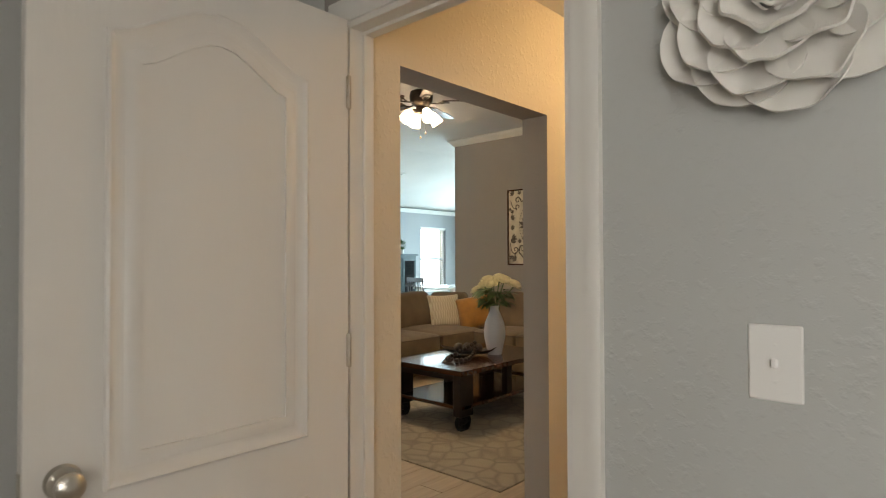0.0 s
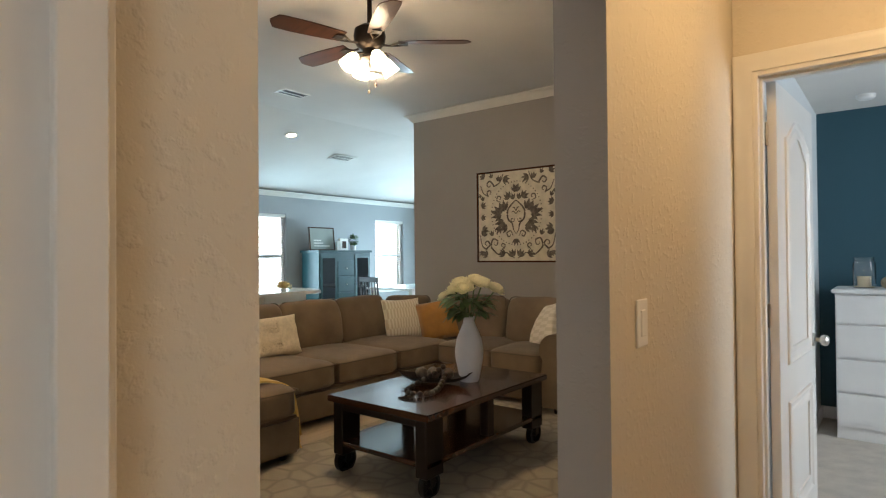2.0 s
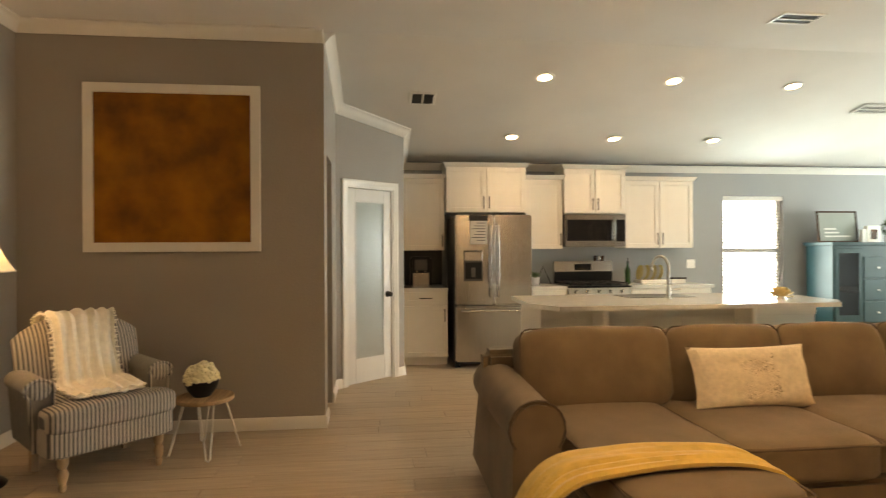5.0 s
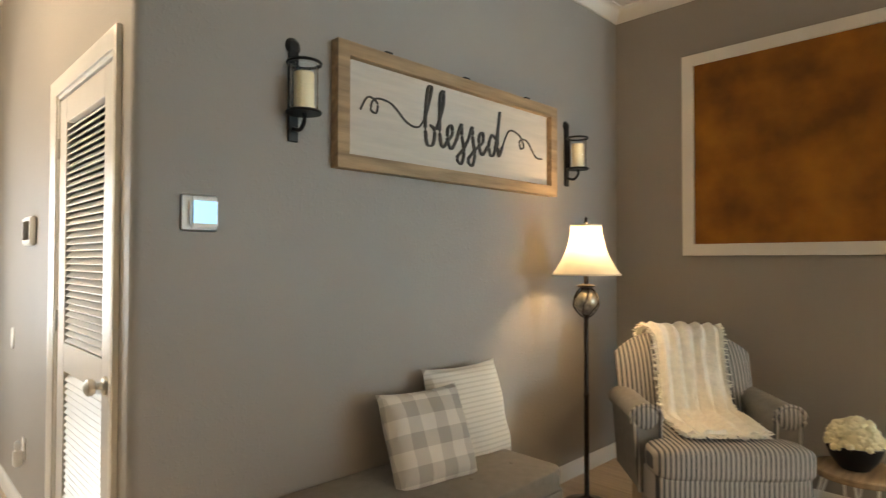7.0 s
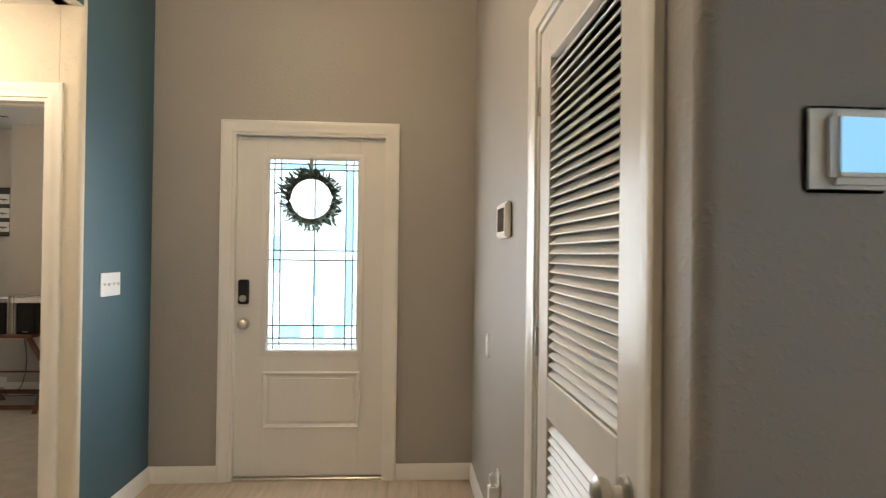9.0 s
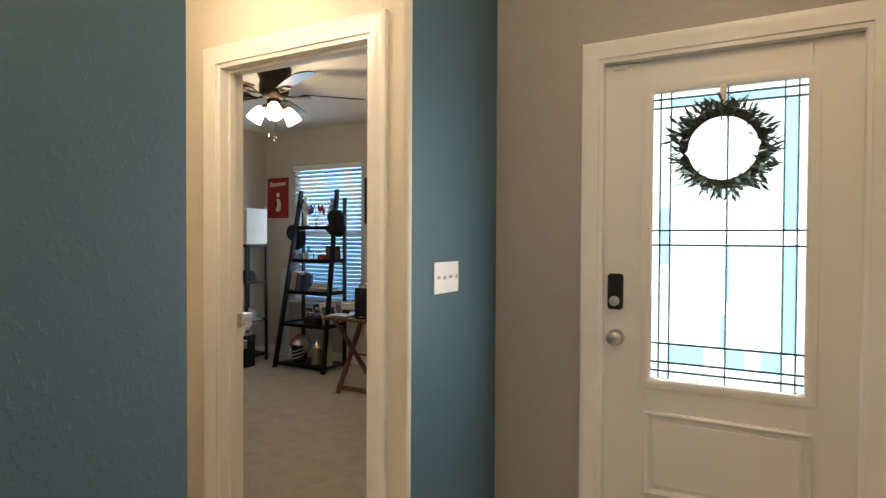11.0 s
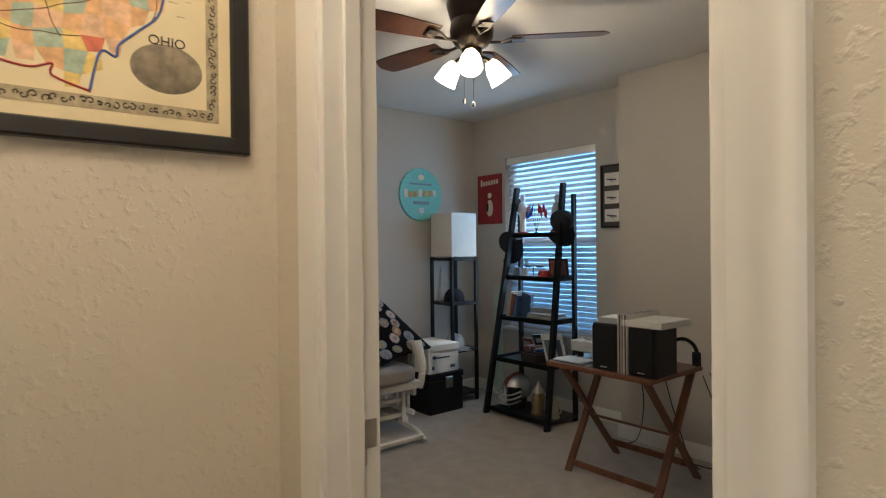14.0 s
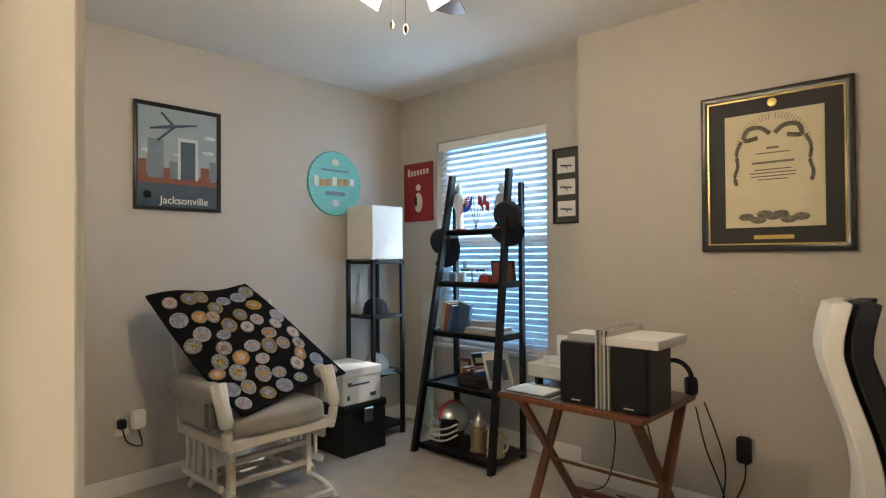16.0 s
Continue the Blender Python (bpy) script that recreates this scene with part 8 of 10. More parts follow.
wob = lambda ps, amp: [(x + rr.uniform(-amp, amp), 0.0125, z + rr.uniform(-amp, amp)) for x, z in ps]
part("river", tube(bm_new(), catmull(wob(EAST, 0.002), 6), 0.0026, 5), M_RIVER, mp_)
part("border_line", tube(bm_new(), catmull(wob(SOUTH, 0.002) + [(0.186, 0.0125, -0.235), (0.235, 0.0125, -0.245), (0.30, 0.0125, -0.21)], 6), 0.0022, 5), M_STATE, mp_)
part("border_line", tube(bm_new(), [(0.197, 0.0125, -0.195), (0.199, 0.0125, 0.27)], 0.0016, 4), counties[3], mp_)
bm = bm_new()
rr2 = random.Random(8)
for s in range(26):
    a, b, ang = rr2.uniform(-0.20, 0.19), rr2.uniform(-0.2, 0.25), rr2.uniform(0, 6.28)
    pts = []
    for k in range(9):
        pts.append((a, 0.0126, b))
        ang += rr2.uniform(-0.5, 0.5)
        a, b = a + 0.03 * math.cos(ang), b + 0.03 * math.sin(ang)
        if abs(a) > 0.27 or abs(b) > 0.27:
            break
    if len(pts) > 2:
        tube(bm, catmull(pts, 3), 0.0008, 4)
tagged(part("road_network", bm, M_ROAD, mp_), "thin dark road lines", kind="stuff")
bm = bm_new()
for s in range(60):
    a, b = rr2.choice((rr2.uniform(0.21, 0.28), rr2.uniform(-0.28, -0.22))), rr2.uniform(-0.15, 0.27)
    box(bm, a - rr2.uniform(0.004, 0.012), 0.0122, b, a + 0.006, 0.0126, b + 0.0012)
tagged(part("place_names", bm, M_BORDER, mp_), "tiny unreadable place names", kind="stuff")
bm = bm_new()
sweep(bm, panel_ring(-MW / 2 + 0.060, MW / 2 - 0.060, -MH / 2 + 0.060, MH / 2 - 0.060), [(0, 0), (0, 0.0006), (0.024, 0.0006), (0.024, 0)], lambda a, b, h: Vector((a, 0.0121 + h, b)), closed=True)
part("ornament_border", bm, material("map_border_ground", (0.50, 0.42, 0.27), 0.8, second=(0.30, 0.25, 0.16), scale=70), mp_, "ornamental border")
bm = bm_new()
hx, hz = MW / 2 - 0.072, MH / 2 - 0.072
for k in range(44):
    t = -1 + 2 * (k + 0.5) / 44
    for x, z in ((t * hx, hz), (t * hx, -hz), (hx, t * hz), (-hx, t * hz)):
        r = rr2.uniform(0.0045, 0.0075)
        x, z, a0 = x + rr2.uniform(-0.003, 0.003), z + rr2.uniform(-0.003, 0.003), rr2.uniform(0, 6.28)
        tube(bm, [(x + r * (1 - q * 0.09) * math.cos(a0 + q * 0.75), 0.0129, z + r * (1 - q * 0.09) * math.sin(a0 + q * 0.75)) for q in range(8)], 0.0013, 4)
tagged(part("border_scrolls", bm, material("map_scroll_ink", (0.07, 0.055, 0.04), 0.8), mp_), "dark printed scrolls", kind="stuff")
part("vignette", lathe(bm_new(), [(0, 0.0012), (0.062, 0.0010), (0.064, 0)], 28, pose(-0.218, 0.0121, -0.216, -90) @ Matrix.Diagonal((1.02, 0.74, 1, 1))), material("map_vignette", (0.17, 0.14, 0.10), 0.8, second=(0.34, 0.29, 0.20), scale=40), mp_, "grey engraved vignette")


def lettering(text, size, m, mat, parent, name="lettering", bold=0.0, shear=0.0):
    """Raised letters in the built-in face, as a mesh under parent."""
    cu = bpy.data.curves.new("text", "FONT")
    cu.body, cu.size, cu.extrude, cu.offset, cu.shear = text, size, 0.0005, bold, shear
    cu.align_x = "CENTER"
    ob = bpy.data.objects.new("text", cu)
    scene.collection.objects.link(ob)
    me = bpy.data.meshes.new_from_object(ob.evaluated_get(bpy.context.evaluated_depsgraph_get()))
    bpy.data.objects.remove(ob)
    me.materials.clear()
    me.materials.append(mat)
    me.transform(m)
    o = new(name, me)
    o.parent = parent
    return o


lettering("OHIO", 0.026, pose(-0.218, 0.0135, -0.172, 90, 0, 180), M_INK, mp_)

# ---------- office ----------
def framed(name, label, cat, m, w, h, fw, frame_mat, inner_mat, depth=0.022, inner=""):
    f = thing(name, label, cat, m)
    part("picture", bx(-w / 2 + fw * 0.8, 0.004, -h / 2 + fw * 0.8, w / 2 - fw * 0.8, 0.010, h / 2 - fw * 0.8), inner_mat, f, inner)
    bm = bm_new()
    sweep(bm, panel_ring(-w / 2, w / 2, -h / 2, h / 2), [(0, 0), (0, depth), (fw * 0.3, depth * 1.1), (fw * 0.8, depth * 0.8), (fw, depth * 0.5), (fw, 0)], lambda a, b, q: Vector((a, q, b)), closed=True)
    part("frame", bm, frame_mat, f)
    return f


M_GOLD = material("gold_edge", (0.55, 0.40, 0.15), 0.35, metal=0.9)
df = framed("framed_diploma", "cream diploma in a black frame with a black mat", "framed diploma", pose(-0.325, YJ, 1.640, 0, 0, 0), 0.612, 0.735, 0.036, M_BLACKFRAME, material("black_mat_board", (0.015, 0.014, 0.014), 0.6), inner="black mat board")
bm = bm_new()
sweep(bm, panel_ring(-0.276, 0.276, -0.337, 0.337), [(0, 0.0), (0, 0.014), (0.006, 0.014), (0.006, 0)], lambda a, b, q: Vector((a, 0.006 + q, b)), closed=True)
part("gold_fillet", bm, M_GOLD, df, "thin gold line")
part("certificate", bx(-0.200, 0.010, -0.258, 0.200, 0.013, 0.264), material("cream_parchment", (0.70, 0.62, 0.44), 0.7, vary=0.04, scale=8), df, "cream parchment")
part("seal", lathe(bm_new(), [(0, 0.004), (0.018, 0.003), (0.02, 0)], 20, pose(0.0, 0.010, 0.305, -90)), M_GOLD, df, "round gold seal")
M_ENGRAVE = material("engraved_ink", (0.12, 0.10, 0.08), 0.8, second=(0.26, 0.23, 0.17), scale=70)
for s in (-1, 1):
    for k in range(16):
        a = radians(90 - s * (6 + 5.2 * k))
        part("ray", tube(bm_new(), [(0.125 * math.cos(a), 0.0135, 0.105 + 0.125 * math.sin(a)), (0.155 * math.cos(a), 0.0135, 0.105 + 0.155 * math.sin(a))], 0.0011, 4), M_ENGRAVE, df)
    part("engraved_wing", tube(bm_new(), catmull([(s * 0.01, 0.0135, 0.165), (s * 0.05, 0.0135, 0.195), (s * 0.10, 0.0135, 0.19), (s * 0.115, 0.0135, 0.145), (s * 0.06, 0.0135, 0.15)], 5), 0.011, 6), M_ENGRAVE, df)
    part("engraved_ribbon", tube(bm_new(), catmull([(s * 0.13, 0.0135, 0.14), (s * 0.15, 0.0135, 0.09), (s * 0.145, 0.0135, 0.03), (s * 0.158, 0.0135, -0.02), (s * 0.15, 0.0135, -0.06)], 5), 0.008, 6), M_ENGRAVE, df)
for x, z in ((-0.11, -0.215), (-0.06, -0.225), (0.0, -0.21), (0.06, -0.225), (0.11, -0.21), (-0.03, -0.20), (0.035, -0.198)):
    part("engraved_leaf", lathe(bm_new(), [(0, 0.003), (0.025, 0.002), (0.03, 0)], 8, pose(x, 0.0125, z, -90) @ Matrix.Diagonal((1.2, 0.6, 1, 1))), M_ENGRAVE, df)
for k, (w, z) in enumerate(((0.05, 0.095), (0.14, 0.075), (0.17, 0.03), (0.15, 0.0), (0.19, -0.015), (0.18, -0.03), (0.12, -0.045))):
    part("text_line", bx(-w / 2, 0.013, z, w / 2, 0.0137, z + (0.010 if k in (0, 2) else 0.005)), M_ENGRAVE, df)
part("name_bar", bx(-0.08, 0.010, -0.312, 0.08, 0.0135, -0.294), M_GOLD, df)

M_SKY = material("print_blue_grey", (0.30, 0.36, 0.40), 0.5, vary=0.08, scale=6)
jx = framed("framed_poster", "framed travel poster of a city skyline with a jet", "framed poster", pose(XE, -4.20, 1.832, 0, 0, 90), 0.49, 0.60, 0.022, M_BLACKFRAME, M_SKY, inner="blue-grey sky print")
M_PR1, M_PR2, M_PR3, M_PR4 = (material("print_" + n, c, 0.6, vary=0.1, scale=20) for n, c in (("navy", (0.05, 0.08, 0.11)), ("rust", (0.22, 0.07, 0.04)), ("pale", (0.55, 0.60, 0.62)), ("slate", (0.15, 0.20, 0.24))))
part("river_print", bx(-0.225, 0.010, -0.28, 0.225, 0.0112, -0.14), M_PR1, jx)
part("shore", bx(-0.225, 0.010, -0.15, 0.225, 0.0118, -0.10), M_PR2, jx)
for x, w, z, mt in ((0.13, 0.085, 0.10, M_PR4), (-0.05, 0.12, 0.12, M_PR3), (-0.05, 0.085, 0.10, M_PR1), (0.03, 0.05, -0.02, M_PR4), (0.20, 0.04, -0.02, M_PR2), (-0.15, 0.05, -0.04, M_PR2), (-0.20, 0.04, 0.0, M_PR4), (0.07, 0.04, -0.06, M_PR2)):
    part("tower_print", bx(x - w / 2, 0.010, -0.12, x + w / 2, 0.0122 + 0.0004 * (mt is M_PR1), z), mt, jx)
bm = tube(bm_new(), [(0.16, 0.0125, 0.155), (0.06, 0.0125, 0.175), (-0.10, 0.0125, 0.205)], 0.011, 6, taper=[0.5, 1, 0.4])
tube(bm, [(0.10, 0.0125, 0.25), (0.03, 0.0125, 0.18)], 0.007, 5)
tube(bm, [(0.12, 0.0125, 0.09), (0.03, 0.0125, 0.175)], 0.007, 5)
part("jet_print", bm, M_PR1, jx)
for x, z in ((0.17, 0.03), (-0.18, 0.14), (0.0, 0.02), (-0.17, 0.05)):
    part("cloud_print", lathe(bm_new(), [(0, 0.001), (0.03, 0.0008), (0.032, 0)], 14, pose(x, 0.0101, z, -90) @ Matrix.Diagonal((1.2, 0.4, 1, 1))), M_PR3, jx)
lettering("Jacksonville", 0.060, pose(-0.03, 0.0135, -0.262, 90, 0, 180), M_WHITEPAPER, jx, bold=0.0005)
part("emblem", lathe(bm_new(), [(0, 0.001), (0.022, 0.001)], 16, pose(0.175, 0.0122, -0.215, -90)), M_WHITEPAPER, jx)

rs = thing("round_sign", "round turquoise metal sign with an orange script band", "wall sign", pose(XE, -5.30, 1.785, 0, 0, 90))
M_TURQ = material("turquoise_enamel", (0.10, 0.42, 0.38), 0.4, second=(0.16, 0.50, 0.45), scale=10, stretch=(1, 1, 6))
part("disc", lathe(bm_new(), [(0.0, 0.012), (0.215, 0.012), (0.225, 0.014), (0.232, 0.008), (0.232, 0)], 48, pose(0, 0, 0, -90)), M_TURQ, rs)
M_ORANGE, M_CREAMINK = material("orange_enamel", (0.62, 0.28, 0.05), 0.45, vary=0.1, scale=20), material("cream_enamel", (0.72, 0.66, 0.52), 0.5)
for k in range(7):
    h = (0.075, 0.05, 0.05, 0.065, 0.05, 0.05, 0.05)[k]
    x = 0.165 - 0.052 * k
    part("letter_shape", bx(x - 0.019, 0.012, -0.03 + 0.004 * k, x + 0.019, 0.016, -0.03 + 0.004 * k + h, 0.006), M_CREAMINK if k in (0, 3, 6) else M_ORANGE, rs, "orange and cream lettering shape")
part("letter_bar", bx(-0.085, 0.012, -0.085, 0.085, 0.015, -0.058, 0.003), M_PR4, rs)
part("letter_bar", bx(-0.12, 0.012, 0.085, 0.12, 0.0145, 0.10, 0.003), M_PR4, rs)
part("egg_shape", lathe(bm_new(), [(0, 0.004), (0.03, 0.003), (0.034, 0)], 18, pose(0, 0.012, 0.15, -90) @ Matrix.Diagonal((1, 0.8, 1, 1))), M_CREAMINK, rs)
part("egg_shape", lathe(bm_new(), [(0, 0.004), (0.03, 0.003), (0.034, 0)], 18, pose(0, 0.012, -0.14, -90) @ Matrix.Diagonal((1, 0.8, 1, 1))), M_PR3, rs)

rp = thing("red_sign", "red metal sign with a pale bird-shaped figure", "wall sign", pose(2.17, YW, 1.757, 0, 0, 0))
part("plate", bx(-0.155, 0.003, -0.225, 0.155, 0.012, 0.225, 0.003), material("red_enamel", (0.30, 0.012, 0.016), 0.4, vary=0.1, scale=8), rp)
bm = bm_new()
sweep(bm, panel_ring(-0.155, 0.155, -0.225, 0.225), [(0, 0), (0, 0.006), (0.006, 0.006), (0.006, 0)], lambda a, b, q: Vector((a, 0.010 + q, b)), closed=True)
part("rim", bm, material("dark_red_rim", (0.18, 0.02, 0.02), 0.5), rp)
for k in range(7):
    x = 0.105 - 0.034 * k
    part("letter_shape", bx(x - 0.012, 0.012, 0.125 + 0.002 * k, x + 0.012, 0.0135, 0.125 + 0.002 * k + (0.06 if k == 0 else 0.04), 0.003), M_CREAMINK, rp)
part("bird_body", lathe(bm_new(), [(0, 0.005), (0.035, 0.004), (0.045, 0)], 20, pose(0.0, 0.0115, -0.08, -90) @ Matrix.Diagonal((1, 1.75, 1, 1))), M_CREAMINK, rp)
part("bird_head", lathe(bm_new(), [(0, 0.006), (0.02, 0.005), (0.026, 0)], 16, pose(0.0, 0.0118, 0.035, -90)), M_CREAMINK, rp)
part("bird_wing", lathe(bm_new(), [(0, 0.005), (0.02, 0.004), (0.024, 0)], 16, pose(0.025, 0.0135, -0.07, -90) @ Matrix.Diagonal((0.7, 2.0, 1, 1))), M_BLACKPLASTIC, rp)

tf = framed("framed_prints", "dark frame holding three small aircraft prints", "framed prints", pose(0.87, YW, 1.693, 0, 0, 0), 0.185, 0.47, 0.014, M_BLACKFRAME, material("grey_mat", (0.06, 0.055, 0.05), 0.7))
for k in range(3):
    p = part("print", bx(-0.062, 0.010, 0.08 - 0.135 * k, 0.062, 0.0115, 0.175 - 0.135 * k), M_WHITEPAPER, tf)
    bm = tube(bm_new(), [(-0.04, 0.012, 0.12 - 0.135 * k), (0.04, 0.012, 0.128 - 0.135 * k)], 0.006, 5)
    tube(bm, [(0.012, 0.012, 0.122 - 0.135 * k), (-0.012, 0.012, 0.105 - 0.135 * k)], 0.003, 5)
    part("aircraft_print", bm, M_PR1, p)

# glider rocking chair, facing the room's middle
M_GLIDER = material("white_glider_paint", (0.66, 0.63, 0.57), 0.4, vary=0.05, scale=9)
M_GREYPAD = material("grey_velour", (0.28, 0.26, 0.235), 0.9, vary=0.1, scale=12, bump=0.3, bump_scale=300, sheen=0.4)
gl = thing("glider_chair", "white wooden glider rocking chair with grey cushions", "glider chair", pose(1.88, -4.40, 0, 0, 0, 90))
# own frame: +y is the chair's front, x its width
for s in (-1, 1):
    part("base_runner", tube(bm_new(), catmull([(s * 0.22, -0.30, 0.02), (s * 0.22, -0.22, 0.075), (s * 0.22, 0.0, 0.085), (s * 0.22, 0.26, 0.075), (s * 0.22, 0.37, 0.045), (s * 0.22, 0.42, 0.015)], 5), 0.017, 8), M_GLIDER, gl)
    part("base_post", bx(s * 0.22 - 0.016, -0.20, 0.08, s * 0.22 + 0.016, -0.15, 0.30, 0.004), M_GLIDER, gl)
    part("base_post", bx(s * 0.22 - 0.016, 0.13, 0.08, s * 0.22 + 0.016, 0.18, 0.30, 0.004), M_GLIDER, gl)
    part("swing_rail", bx(s * 0.26 - 0.014, -0.24, 0.285, s * 0.26 + 0.014, 0.26, 0.335, 0.005), M_GLIDER, gl)
    part("seat_rail", bx(s * 0.29 - 0.015, -0.26, 0.335, s * 0.29 + 0.015, 0.30, 0.39, 0.006), M_GLIDER, gl)
    part("lower_rail", bx(s * 0.29 - 0.013, -0.22, 0.13, s * 0.29 + 0.013, 0.20, 0.165, 0.005), M_GLIDER, gl)
    for k in range(5):
        part("spindle", bx(s * 0.29 - 0.008, -0.18 + 0.075 * k, 0.16, s * 0.29 + 0.008, -0.155 + 0.075 * k, 0.34, 0.003), M_GLIDER, gl)
    part("arm_post", tube(bm_new(), catmull([(s * 0.30, 0.27, 0.36), (s * 0.305, 0.285, 0.46), (s * 0.31, 0.25, 0.56), (s * 0.31, 0.22, 0.63), (s * 0.31, 0.21, 0.655)], 5), 0.032, 10, taper=[0.8] * 6 + [1.1] * 6 + [1.2] * 9), M_GLIDER, gl)
    part("rear_post", tube(bm_new(), [(s * 0.30, -0.23, 0.36), (s * 0.31, -0.27, 0.62), (s * 0.29, -0.36, 1.0)], 0.016, 8), M_GLIDER, gl)
    part("arm_pad", cushion(bm_new(), 0.10, 0.50, 0.09, Matrix.Translation((s * 0.315, -0.03, 0.605)), 5, 0.2, 0.002), M_GREYPAD, gl, "padded grey armrest")
    part("arm_skirt", bx(s * 0.315 - 0.03, -0.22, 0.42, s * 0.315 + 0.03, 0.16, 0.58, 0.02, 2), M_GREYPAD, gl)
    part("pivot", lathe(bm_new(), [(0, 0.02), (0.028, 0.018), (0.03, 0)], 14, pose(s * 0.235, 0.155, 0.10, 0, 90 * s)), M_GLIDER, gl)
for y, z in ((0.40, 0.045), (0.155, 0.14), (0.155, 0.25), (-0.17, 0.2), (-0.27, 0.05)):
    part("stretcher", bx(-0.21, y - 0.017, z - 0.014, 0.21, y + 0.017, z + 0.014, 0.004), M_GLIDER, gl)
part("seat_front_rail", bx(-0.29, 0.27, 0.345, 0.29, 0.305, 0.395, 0.006), M_GLIDER, gl)
part("seat_cushion", cushion(bm_new(), 0.54, 0.60, 0.12, Matrix.Translation((0, 0.03, 0.445)), 5, 0.25, 0.006, 2.0), M_GREYPAD, gl, "grey seat cushion")
part("back_cushion", cushion(bm_new(), 0.54, 0.52, 0.12, pose(0, -0.27, 0.69, 74), 5, 0.25, 0.006, 3.0), M_GREYPAD, gl)
# black quilt with patches, thrown over the back
qt = thing("patch_quilt", "black throw covered in colourful round embroidered patches over the glider", "throw blanket", pose(0, 0, 0))
TL, TR, BR, BL = Vector((2.13, -3.93, 1.07)), Vector((2.17, -4.50, 1.10)), Vector((1.71, -4.88, 0.60)), Vector((1.57, -4.16, 0.525))


def quilt(u, v):
    """A point of the quilt and its outward normal; u across, v down."""
    def f(a, b):
        p = (TL * (1 - a) + TR * a) * (1 - b) + (BL * (1 - a) + BR * a) * b
        p += Vector((-0.07, 0.04, 0.05)) * math.sin(math.pi * a) * math.sin(math.pi * min(1, b * 1.15)) * 0.6
        p += Vector((0.05, 0, -0.06)) * (1 - a) * math.sin(math.pi * b) * 0.7
        p.z += 0.012 * math.sin(7 * a + 4 * b)
        return p
    e = 0.01
    p = f(u, v)
    return p, (f(u + e, v) - p).cross(f(u, v + e) - p).normalized()


bm = bm_new()
n = 18
g0, g1 = [], []
for i in range(n + 1):
    r0_, r1_ = [], []
    for j in range(n + 1):
        p, q = quilt(i / n, j / n)
        if q.x > 0:
            q = -q
        r0_.append(bm.verts.new(p))
        r1_.append(bm.verts.new(p - q * 0.014))
    g0.append(r0_)
    g1.append(r1_)
for i in range(n):
    for j in range(n):
        bm.faces.new((g0[i][j], g0[i + 1][j], g0[i + 1][j + 1], g0[i][j + 1]))
        bm.faces.new((g1[i][j], g1[i][j + 1], g1[i + 1][j + 1], g1[i + 1][j]))
    for a, b in (((i, 0), (i + 1, 0)), ((i, n), (i + 1, n)), ((0, i), (0, i + 1)), ((n, i), (n, i + 1))):
        bm.faces.new((g0[a[0]][a[1]], g0[b[0]][b[1]], g1[b[0]][b[1]], g1[a[0]][a[1]]))
part("blanket", bm, material("black_fleece", (0.007, 0.0065, 0.007), 0.95, vary=0.2, scale=20, bump=0.5, bump_scale=200, spec=0.1), qt)
rr = random.Random(71)
PATCH = (((0.62, 0.42, 0.05), (0.10, 0.07, 0.02)), ((0.62, 0.56, 0.48), (0.30, 0.05, 0.04)), ((0.06, 0.10, 0.26), (0.50, 0.47, 0.42)), ((0.40, 0.12, 0.03), (0.65, 0.40, 0.10)),
         ((0.48, 0.46, 0.42), (0.08, 0.09, 0.10)), ((0.12, 0.20, 0.36), (0.55, 0.52, 0.46)), ((0.13, 0.11, 0.13), (0.30, 0.26, 0.22)), ((0.38, 0.34, 0.42), (0.10, 0.16, 0.14)), ((0.55, 0.30, 0.24), (0.60, 0.56, 0.50)))
pal = [material("patch_" + str(k), tuple(0.78 * q for q in c), 0.8, second=tuple(0.75 * q for q in d), scale=90, bump=0.4, bump_scale=500) for k, (c, d) in enumerate(PATCH)]
placed = []
tries = 0
while len(placed) < 54 and tries < 4000:
    tries += 1
    u, v = rr.uniform(0.07, 0.93), rr.uniform(0.07, 0.94)
    if all((u - a) ** 2 + (0.95 * (v - b)) ** 2 > 0.0122 for a, b in placed):
        placed.append((u, v))
for u, v in placed:
    p, q = quilt(u, v)
    if q.x > 0:
        q = -q
    r = rr.uniform(0.034, 0.046)
    m = Matrix.Translation(p + q * 0.001) @ Vector((0, 0, 1)).rotation_difference(q).to_matrix().to_4x4() @ Matrix.Diagonal((rr.choice((1, 1, 1, 0.8, 1.15)), 1, 1, 1)) @ pose(0, 0, 0, 0, 0, rr.uniform(0, 360))
    k = rr.randrange(len(pal))
    c = part("patch", lathe(bm_new(), [(0, 0.004), (r * 0.7, 0.0038), (r, 0.003), (r, 0)], rr.choice((18, 18, 18, 6, 5)), m), pal[k], qt, "round embroidered patch")
    part("patch_emblem", lathe(bm_new(), [(0, 0.0056), (r * rr.uniform(0.3, 0.5), 0.0046), (r * 0.52, 0.0036)], rr.choice((3, 4, 5, 7)), m), pal[(k + 5) % len(pal)], c)
    part("patch_rim", lathe(bm_new(), [(r * 0.86, 0.003), (r * 0.9, 0.0052), (r, 0.0048), (r * 1.02, 0.0)], 18, m), pal[(k + 3) % len(pal)], c)

